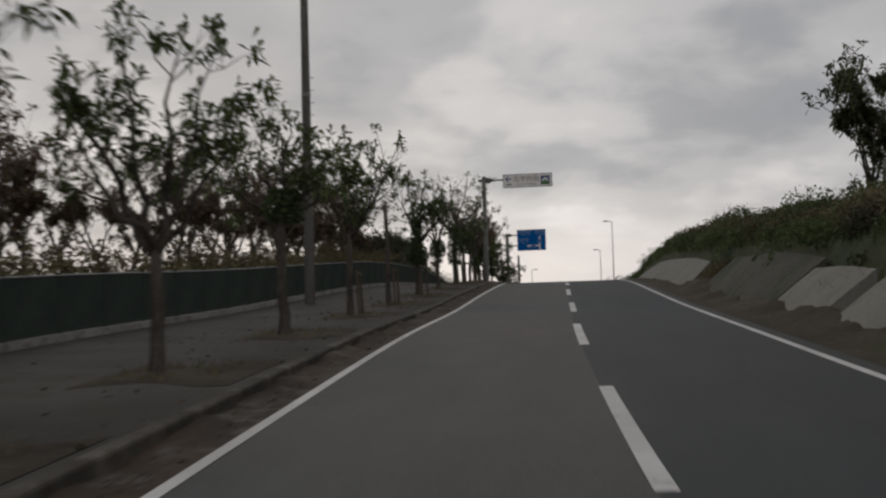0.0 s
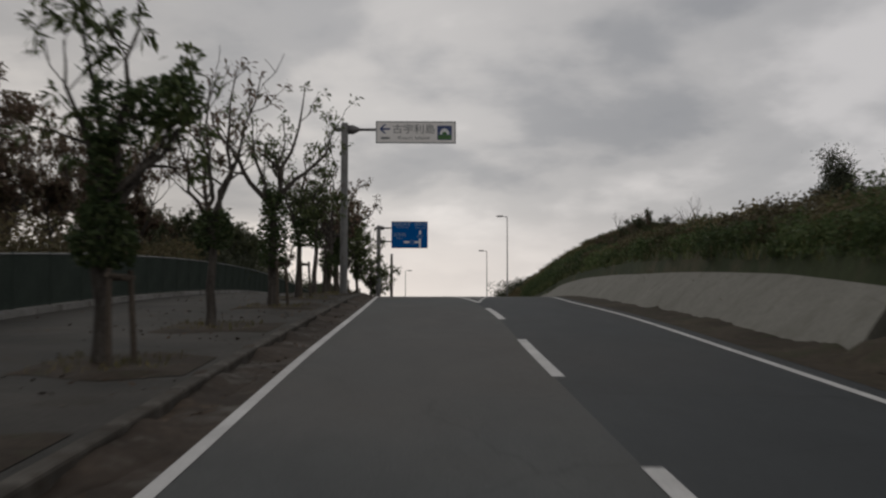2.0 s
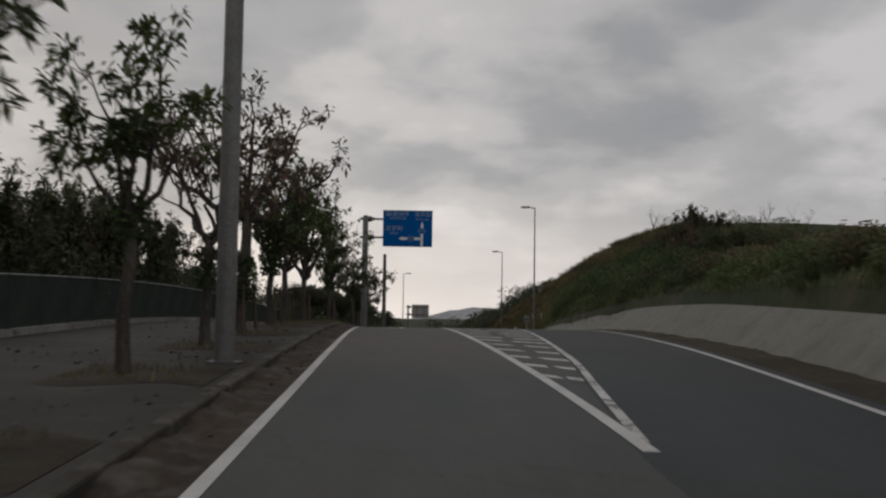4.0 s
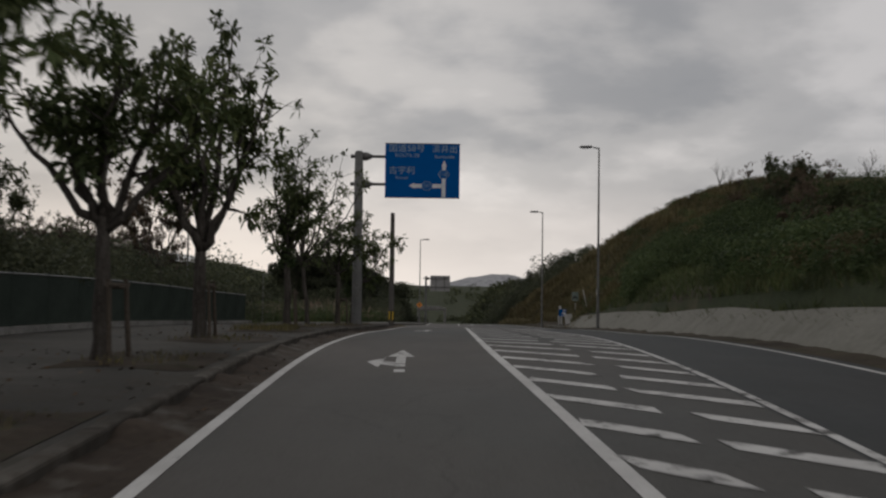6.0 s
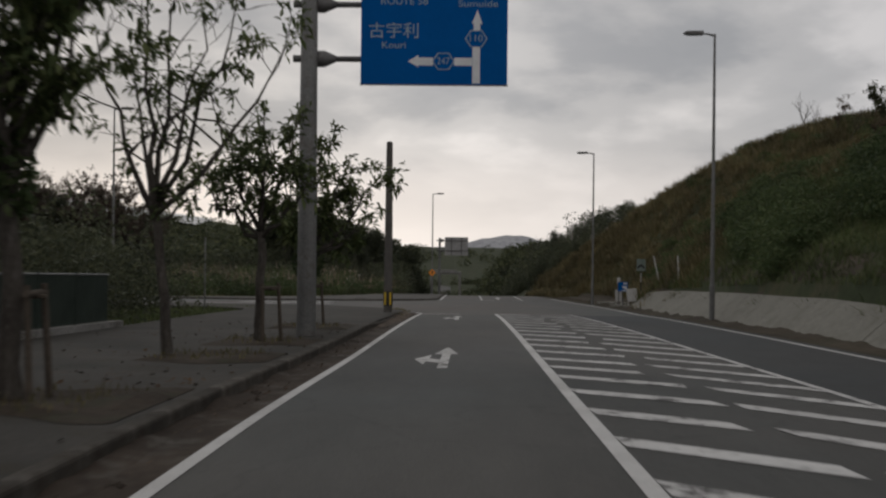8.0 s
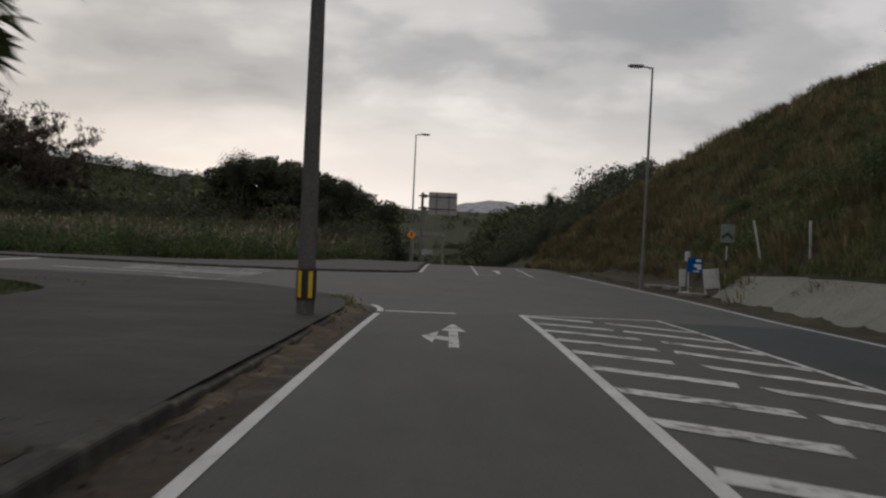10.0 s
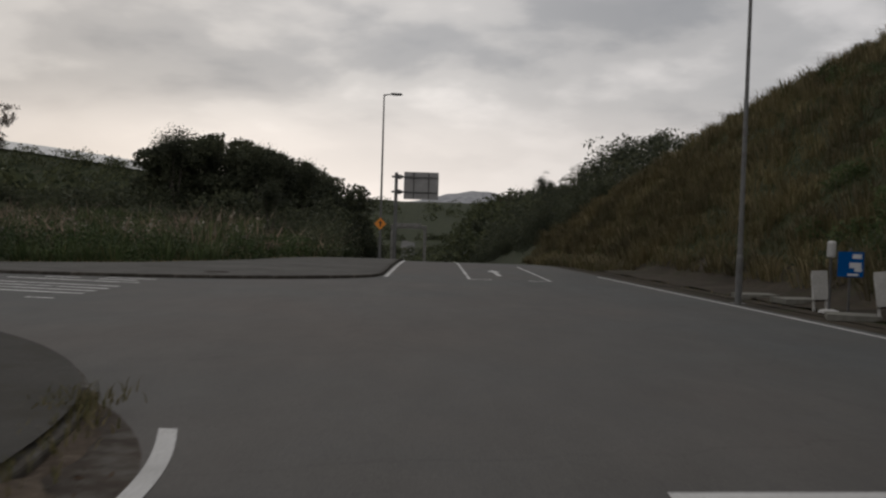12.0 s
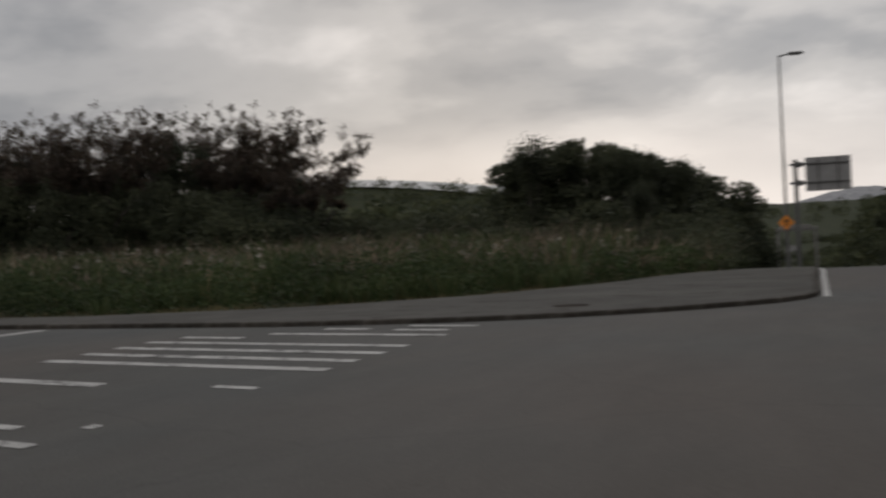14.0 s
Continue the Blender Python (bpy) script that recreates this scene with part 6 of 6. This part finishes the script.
shrubs("bank_scrub", "dark thicket on the upper bank", ridge_clumps(94, 148, 260, 0.85, 2.0, 0.95, 6), 0.07, M_VINE, 6, 480)
shrubs("bank_scrub", "scattered olive shrubs on the high grass bank", ridge_clumps(150, 184, 110, 0.4, 1.7, 0.62, 13) + ridge_clumps(148, 164, 60, 0.12, 0.5, 0.55, 113), 0.06, M_BUSH, 13, 620)
shrubs("bank_scrub", "dark brown-green bushes on the crest of the bank", ridge_clumps(124, 143, 90, 0.9, 1.4, 0.85, 71) + ridge_clumps(150, 172, 26, 0.95, 1.25, 0.7, 72), 0.06, M_VINE, 71, 800)
shrubs("bank_scrub", "bushes at the foot of the bank", ridge_clumps(152, 170, 36, 0.08, 0.3, 0.6, 7), 0.06, M_BUSH, 7, 800)
shrubs("verge_scrub", "dark bushes closing in beyond the junction", scatter_clumps(11.0, 14.5, 205, 216, 20, 1.0, 8, 0.9) + scatter_clumps(10.2, 15.5, 216, 300, 170, 1.4, 10, 0.9) + scatter_clumps(-8, -4.6, 190, 300, 110, 1.5, 9, 0.9), 0.075, M_EVERGREEN, 8, 700)


def thicket(name, label, o0, o1, y0, y1, n, tall, radius, leaf, mat, seed, per=150):
    """A mass of overlapping leaf clumps under a rounded outline; tall gives its height by share of its width."""
    rng = np.random.default_rng(seed)
    clumps = []
    for _ in range(n):
        f = rng.uniform(0, 1)
        o, yy = o0 + (o1 - o0) * f, rng.uniform(y0, y1)
        top = glide(tall, f)
        p = on_land([o], [yy])[0]
        r = radius * rng.uniform(0.6, 1.25)
        clumps.append((p + np.array([0, 0, max(r * 0.4, rng.uniform(0, 1) ** 0.6 * top - r * 0.7)]), (r, r, r * 0.8)))
    shrubs(name, label, clumps, leaf, mat, seed, per)


thicket("thicket", "dense rounded dark mass of evergreen trees", -4.4, -23.6, 220, 236, 270, ((0, 7.1), (0.1, 7.5), (0.42, 7.1), (0.52, 7.8), (0.75, 8.2), (0.93, 7.3), (1, 4.6)), 1.1, 0.17, M_EVERGREEN, 51, 300)
thicket("thicket", "dark woods on the slope beyond the bank", 12.5, 42, 222, 246, 340, ((0, 2.6), (0.12, 5.2), (0.25, 6.8), (0.4, 7.3), (1, 8.2)), 1.3, 0.085, M_EVERGREEN, 53, 520)
thicket("thicket", "dark shrubs closing the back of the far pavement", -3.0, -8.5, 217, 228, 60, ((0, 3.2), (0.5, 4.6), (1, 5.0)), 1.0, 0.09, M_EVERGREEN, 54, 480)
thicket("thicket", "low dark bushes between the woods", -23, -36, 216, 228, 90, ((0, 3.0), (0.5, 2.9), (1, 3.6)), 1.1, 0.1, M_EVERGREEN, 55, 380)
thicket("thicket", "dark evergreen growth below the windswept trees", -34, -96, 208, 222, 640, ((0, 2.8), (0.08, 5.2), (0.25, 7.4), (0.5, 7.9), (0.7, 7.4), (1, 6.6)), 1.4, 0.13, M_EVERGREEN, 52, 230)


def field_clumps(n, size, seed):
    rng = np.random.default_rng(seed)
    o, yy = rng.uniform(-60, -5, n), rng.uniform(166, 214, n)
    k = yy > np.interp(o, BACK_O, BACK_Y) + 1.6
    out = []
    for p in on_land(o[k], yy[k]):
        s = size * rng.uniform(0.4, 1.4)
        out.append((p + np.array([0, 0, s * 0.35]), (s, s, s * 0.7)))
    return out


shrubs("field_scrub", "low green bushes among the field grass", field_clumps(900, 1.15, 14), 0.075, M_VINE, 14, 380)
shrubs("field_scrub", "dark undergrowth below the woods", scatter_clumps(-62, -35, 206, 226, 80, 2.3, 15, 0.9) + scatter_clumps(-27, -5, 208, 226, 60, 2.0, 18, 0.9) + scatter_clumps(-35, -27, 206, 226, 26, 1.0, 19, 0.9) + scatter_clumps(-125, -62, 180, 226, 120, 2.6, 16, 0.9), 0.15, M_EVERGREEN, 15, 150)
shrubs("woods_undergrowth", "dark undergrowth on the wooded rise", scatter_clumps(12, 50, 205, 340, 220, 2.6, 17, 0.9), 0.16, M_EVERGREEN, 16, 150)


def far_woods():
    rng = np.random.default_rng(12)
    out = []
    for x0, x1, y0, y1, n, s in ((-220, -12, 245, 420, 200, 3.2), (14, 160, 300, 460, 170, 3.4), (-120, 200, 520, 1150, 260, 4.5), (-420, -120, 430, 780, 420, 5.5), (-200, -30, 320, 780, 420, 4.5), (30, 120, 215, 300, 120, 2.6), (-150, -95, 150, 240, 90, 2.8)):
        x, yy = rng.uniform(x0, x1, n), rng.uniform(y0, y1, n)
        keep = ~((np.abs(x - np.interp(yy, Y_TABLE, X_TABLE) - 4) < 12))
        z = terrain(x, yy)
        for p in np.stack([x, yy, z], 1)[keep]:
            r = s * rng.uniform(0.5, 1.3)
            out.append((p + np.array([0, 0, r * 0.5]), (r * 1.2, r * 1.2, r * 0.9)))
    pts = np.concatenate([clump_points(c, r, int(26 * r[0]), rng) for c, r in out])
    v, f = leaf_blades(pts, 0.7, rng, 0.2, 0.6)
    tagged(new("far_woods", polys("far_woods", v, f, M_LEAFDARK)), "dark clumps of far woods on the hillside", "woods", "", "stuff")


far_woods()
shrubs("far_copse", "dark bushes and hedgerows down the valley", scatter_clumps(-60, -8, 296, 430, 420, 2.4, 61) + scatter_clumps(8, 60, 300, 430, 460, 2.4, 62) + scatter_clumps(-60, 70, 440, 560, 110, 2.6, 65) + scatter_clumps(-90, 120, 600, 606, 90, 2.2, 63) + scatter_clumps(-110, 150, 690, 697, 100, 2.6, 64), 0.42, M_LEAFDARK, 60, 40)


def meadow(name, label, o0, o1, y0, y1, n, height, width, mat, seed, keep=None, lean=0.35):
    rng = np.random.default_rng(seed)
    o, yy = rng.uniform(o0, o1, n), rng.uniform(y0, y1, n)
    if keep is not None:
        k = keep(o, yy)
        o, yy = o[k], yy[k]
    patch = 0.68 + 0.27 * np.sin(o * 0.9 + 1.3 * np.sin(yy * 0.6)) * np.sin(yy * 0.7 + np.sin(o * 0.5)) + 0.22 * np.sin(o * 2.9 + np.sin(yy * 1.1)) * np.sin(yy * 2.3 + np.sin(o * 1.7))
    v, f = blades(on_land(o, yy, -0.03), height * patch, width, rng, lean)
    tagged(new(name, polys(name, v, f, mat)), label, "grass", "", "stuff")


def tussocks(name, label, o0, o1, y0, y1, n, per, height, width, mat, seed, keep=None, spread=0.35):
    """Clumped grass: blades that arch outward from many tussock hearts."""
    rng = np.random.default_rng(seed)
    o, yy = rng.uniform(o0, o1, n), rng.uniform(y0, y1, n)
    if keep is not None:
        k = keep(o, yy)
        o, yy = o[k], yy[k]
    hearts = on_land(o, yy, -0.04)
    m = len(hearts)
    big = rng.uniform(0.55, 1.25, m)
    c, s = np.repeat(hearts, per, 0), np.repeat(big, per)
    q = m * per
    ang, rad = rng.uniform(0, 2 * np.pi, q), np.sqrt(rng.uniform(0, 1, q))
    out = np.stack([np.cos(ang), np.sin(ang), np.zeros(q)], 1)
    side = np.stack([-np.sin(ang), np.cos(ang), np.zeros(q)], 1) * (width * rng.uniform(0.6, 1.4, q))[:, None]
    h = height * s * rng.uniform(0.6, 1.15, q)
    root = c + out * (rad * spread * s)[:, None]
    reach = h * (0.15 + 0.75 * rad)
    mid = root + out * (reach * 0.4)[:, None] + np.stack([np.zeros(q), np.zeros(q), h * 0.72], 1)
    tip = root + out * reach[:, None] + np.stack([np.zeros(q), np.zeros(q), h * (1 - 0.3 * rad)], 1)
    v = np.stack([root - side, root + side, mid + side * 0.8, mid - side * 0.8, tip], 1).reshape(-1, 3)
    i = np.arange(q)[:, None] * 5
    f = np.concatenate([i + np.array([[0, 1, 2]]), i + np.array([[0, 2, 3]]), i + np.array([[3, 2, 4]])])
    tagged(new(name, polys(name, v, f, mat)), label, "grass", "", "stuff")


def bank_only(o, y):
    return o > np.interp(y, Y_TABLE, R_TABLE) + np.interp(y, Y_TABLE, F_TABLE) + 0.2 + 0.75 * (y < 147)


meadow("bank_grass", "rough green grass on the bank", 7, 18, -10, 110, 60000, 0.42, 0.015, M_GRASS, 21, bank_only, 0.8)
meadow("bank_grass", "dry olive grass through the bank", 7, 18, 24, 110, 14000, 0.45, 0.015, M_OLIVEGRASS, 37, bank_only, 0.9)
tussocks("bank_grass", "long dry brown grass in tussocks on the high bank", 10, 36, 142, 214, 2600, 40, 0.8, 0.017, M_DRYGRASS, 22, bank_only, 0.5)
meadow("bank_grass", "matted olive-brown grass on the high bank", 10, 36, 138, 214, 110000, 0.5, 0.018, M_OLIVEGRASS, 20, bank_only, 1.1)
tussocks("bank_grass", "dry tan grass in tussocks on the end of the bank", 8.4, 17, 180, 207, 620, 40, 0.7, 0.017, M_DRYGRASS, 73, lambda o, y: o > np.interp(y, Y_TABLE, R_TABLE) + 1.3, 0.45)
meadow("bank_grass", "olive grass on the end of the bank", 8.4, 18, 180, 210, 16000, 0.5, 0.017, M_OLIVEGRASS, 74, lambda o, y: o > np.interp(y, Y_TABLE, R_TABLE) + 1.1, 0.9)
meadow("bank_grass", "dark green grass on the high bank", 10, 24, 92, 152, 60000, 0.55, 0.018, M_GRASS, 23, bank_only, 0.8)


def far_field(o, y):
    return y > np.interp(o, BACK_O, BACK_Y) + 0.4


tussocks("field_grass", "tall rough green grass in tussocks beside the far pavement", -62, -3.9, 164, 215, 1100, 44, 1.0, 0.02, M_FIELDGRASS, 24, lambda o, y: far_field(o, y - 0.8 - 1.0 * (np.sin(o * 0.7) + 1)), 0.45)
tussocks("field_grass", "tall olive grass in tussocks deeper in the field", -62, -5.5, 170, 215, 700, 40, 1.8, 0.026, M_FIELDGRASS, 30, lambda o, y: far_field(o, y - 6 - 1.5 * (np.sin(o * 0.45) + 1)), 0.5)
meadow("field_grass", "dry grass heads over the field", -62, -4.2, 168, 215, 8000, 1.3, 0.012, M_DRYGRASS, 25, lambda o, y: far_field(o, y - 2.5), 0.7)
meadow("field_plumes", "pale grass plumes over the field", -62, -4.6, 173, 212, 12000, 2.15, 0.028, M_PLUME, 26, lambda o, y: far_field(o, y - 7.5), 0.9)
meadow("verge_grass", "short dry grass along the pavement edge", -62, -3.9, 163.6, 192, 46000, 0.24, 0.016, M_DRYGRASS, 27, lambda o, y: far_field(o, y) & ~far_field(o, y - 3.0))
meadow("verge_grass", "mown grass behind the junction pavement", -26, -6.6, 118, 143.5, 36000, 0.25, 0.016, M_GRASS, 28)
meadow("verge_grass", "weeds along the dark verge", 6.6, 11.6, -12, 186, 16000, 0.16, 0.012, M_DRYGRASS, 29, lambda o, y: np.abs(o - np.interp(y, Y_TABLE, R_TABLE) - 1.25) < 0.3)


def flower_heads():
    rng = np.random.default_rng(48)
    o, yy = rng.uniform(-60, -6, 420), rng.uniform(172, 206, 420)
    k = far_field(o, yy - 5)
    tops = on_land(o[k], yy[k]) + np.stack([np.zeros(k.sum()), np.zeros(k.sum()), rng.uniform(0.9, 1.9, k.sum())], 1)
    v, f = leaf_quads(np.repeat(tops, 5, 0) + rng.normal(0, 0.06, (5 * len(tops), 3)), 0.08, rng, 0.2, 0.6)
    tagged(new("wild_flowers", polys("wild_flowers", v, f, M_FLOWER)), "scattered pale wild flower heads over the field", "flowers", "", "stuff")


flower_heads()


# ---- leaf litter in the gutter ----
def litter(name, label, o0, o1, y0, y1, n, up, seed, size=0.035):
    rng = np.random.default_rng(seed)
    yy = rng.uniform(y0, y1, n)
    o = o0 + (o1 - o0) * rng.beta(1.0, 1.7, n)
    k = rng.uniform(0, 1, n) < 0.45 + 0.55 * np.sin(yy * 0.9) * np.sin(yy * 0.23)
    o, yy = o[k], yy[k]
    x, _ = world_xy(o, yy)
    c = np.stack([x, yy, np.interp(yy, Y_TABLE, Z_TABLE) + up], 1)
    m = len(c)
    a = rng.uniform(0, 6.28, m)
    s = size * rng.uniform(0.6, 1.5, m)
    d = np.stack([np.cos(a) * s, np.sin(a) * s, rng.uniform(-0.2, 0.5, m) * s], 1)
    e = np.stack([-np.sin(a) * s * 0.5, np.cos(a) * s * 0.5, rng.uniform(-0.1, 0.3, m) * s], 1)
    v = np.stack([c - d, c + e, c + d, c - e], 1).reshape(-1, 3)
    tagged(new(name, polys(name, v, np.arange(4 * m).reshape(-1, 4), M_LITTER)), label, "leaf litter", "", "stuff")


litter("gutter_litter", "brown fallen leaves along the gutter", -0.56, -0.12, -15, 137, 5200, 0.012, 41, 0.028)
litter("pavement_litter", "scattered fallen leaves on the pavement", -0.8, -5.8, -15, 120, 7000, 0.155, 42)


def silt_heap(name, label, y0, y1, tall, mat, seed, step=0.25):
    """Dirt washed against the kerb, heaped to the height that tall gives by the way along the road."""
    r = random.Random(seed)
    n = int((y1 - y0) / step)
    kx, ky = [k[0] for k in KERB_NEAR[:9]], [k[1] for k in KERB_NEAR[:9]]
    grid = []
    for i in range(n + 1):
        yy = y0 + (y1 - y0) * i / n
        ends = min(1.0, 4 * i / n, 4 * (n - i) / n)
        h = glide(tall, yy) * ends * (0.7 + 0.3 * math.sin(yy * 1.9 + seed) + 0.25 * math.sin(yy * 4.3))
        back = float(np.interp(yy, ky, kx)) - 0.12
        wide = (0.3 + 1.3 * h + 0.07 * math.sin(yy * 2.7) + 0.05 * math.sin(yy * 6.1)) * (0.5 + 0.5 * ends)
        row = []
        for j in range(8):
            a = j / 7
            rise = h * (1 - a) ** 1.4 * min(1.0, 4 * a + 0.75) + (r.gauss(0, 0.008) if 0 < j < 7 else 0)
            row.append(P(back + a * (wide + 0.12), yy, max(0.0, rise) + (0.007 if j < 7 else -0.02)))
        grid.append(row)
    g = Geo()
    for a, b in zip(grid, grid[1:]):
        g.quad_strip(a, b)
    structure(name, g, mat, label, "gutter dirt", smooth=True)


silt_heap("gutter_dirt", "dark red-brown dirt washed along the kerb", -15, 124, ((-15, 0.15), (10, 0.15), (40, 0.16), (70, 0.16), (100, 0.14), (124, 0.12)), M_GUTTER, 1)
silt_heap("gutter_dirt", "heaped tan silt burying the kerb at the corner", 118, 140.2, ((118, 0.06), (128, 0.12), (134, 0.15), (138, 0.16), (140, 0.1)), M_SILT, 2)
for k, (y0, y1) in enumerate(((20.5, 23.2), (34.0, 37.4), (66.2, 69.0), (93.5, 96.8))):
    silt_heap("gutter_dirt", "pale patch of dried silt in the gutter", y0, y1, ((y0, 0.085), (y1, 0.085)), M_SILT, 3 + k)
weed_rng = np.random.default_rng(46)
for yy, o, many, h in ((138.9, -1.2, 260, 0.13), (137.6, -0.98, 120, 0.1), (136.2, -0.75, 80, 0.09), (131.0, -0.62, 60, 0.09)):
    roots = np.stack([road_x(yy) + o + weed_rng.normal(0, 0.16, many), yy + weed_rng.normal(0, 0.4, many), np.full(many, road_z(yy) + 0.06)], 1)
    v, f = blades(roots, h, 0.008, weed_rng, 0.8)
    tagged(new("kerb_weeds", polys("kerb_weeds", v, f, M_OLIVEGRASS)), "dry olive weeds growing from the silt at the kerb", "weeds", "", "stuff")


# ---- far hill and pale ridge strip ----
# backdrop hill; its haze is in the material colour, no volume
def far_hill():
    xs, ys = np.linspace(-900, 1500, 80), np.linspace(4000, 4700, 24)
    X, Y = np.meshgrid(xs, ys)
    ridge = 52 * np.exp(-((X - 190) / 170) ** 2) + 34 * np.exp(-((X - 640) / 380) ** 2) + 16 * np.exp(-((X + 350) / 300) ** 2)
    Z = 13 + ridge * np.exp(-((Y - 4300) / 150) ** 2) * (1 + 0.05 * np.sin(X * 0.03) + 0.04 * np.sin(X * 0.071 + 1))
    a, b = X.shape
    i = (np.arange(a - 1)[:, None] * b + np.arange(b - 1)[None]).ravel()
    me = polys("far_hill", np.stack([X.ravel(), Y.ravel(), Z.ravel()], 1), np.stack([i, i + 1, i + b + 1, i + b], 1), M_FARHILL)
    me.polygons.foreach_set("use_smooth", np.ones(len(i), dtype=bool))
    tagged(new("far_hill", me), "wooded hill on the horizon, haze painted into its pale blue-grey", "hill", "", "structure")


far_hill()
sheet = Geo()
for lo, hi in ((772, 790), (790, 808), (808, 826), (826, 846)):
    xs = [-560 + 12 * k for k in range(34)]
    up = 1.2
    sheet.quad_strip([(x, lo, float(terrain(np.array([x]), np.array([lo]))[0]) + up) for x in xs], [(x, hi, float(terrain(np.array([x]), np.array([hi]))[0]) + up) for x in xs])
structure("field_cover", sheet, M_RIDGESTRIP, "pale strip along the crest of a far ridge", "field")

# ---- small overpass where the road sinks away ----
ov = thing("overpass", (-2.0, 384.0, road_z(384)), "small pale concrete overpass far down the road", "bridge")
rise = 0.7 - ov.location.z
part("deck", Geo().box((-4.5, -1.5, rise - 0.8), (4.0, 1.5, rise)), M_PALECONC, ov)
part("parapet", Geo().box((-3.6, -1.7, rise - 0.4), (2.6, -1.45, rise + 0.5)), M_PALECONC, ov)
for x in (-4.1, 3.6):
    part("pier", Geo().box((x - 0.35, -1.0, -0.5), (x + 0.35, 1.0, rise - 0.8)), M_PALECONC, ov)

# ---- kerb stones, last ----
STONE = kerb_stone_mesh(1.0)
build_kerb(pavement_near, KERB_NEAR, STONE, lambda y: 0.0 if y < 119 else min(0.06, (y - 119) * 0.02))
build_kerb(pavement_far, KERB_FAR, STONE, lambda y: 0.04)
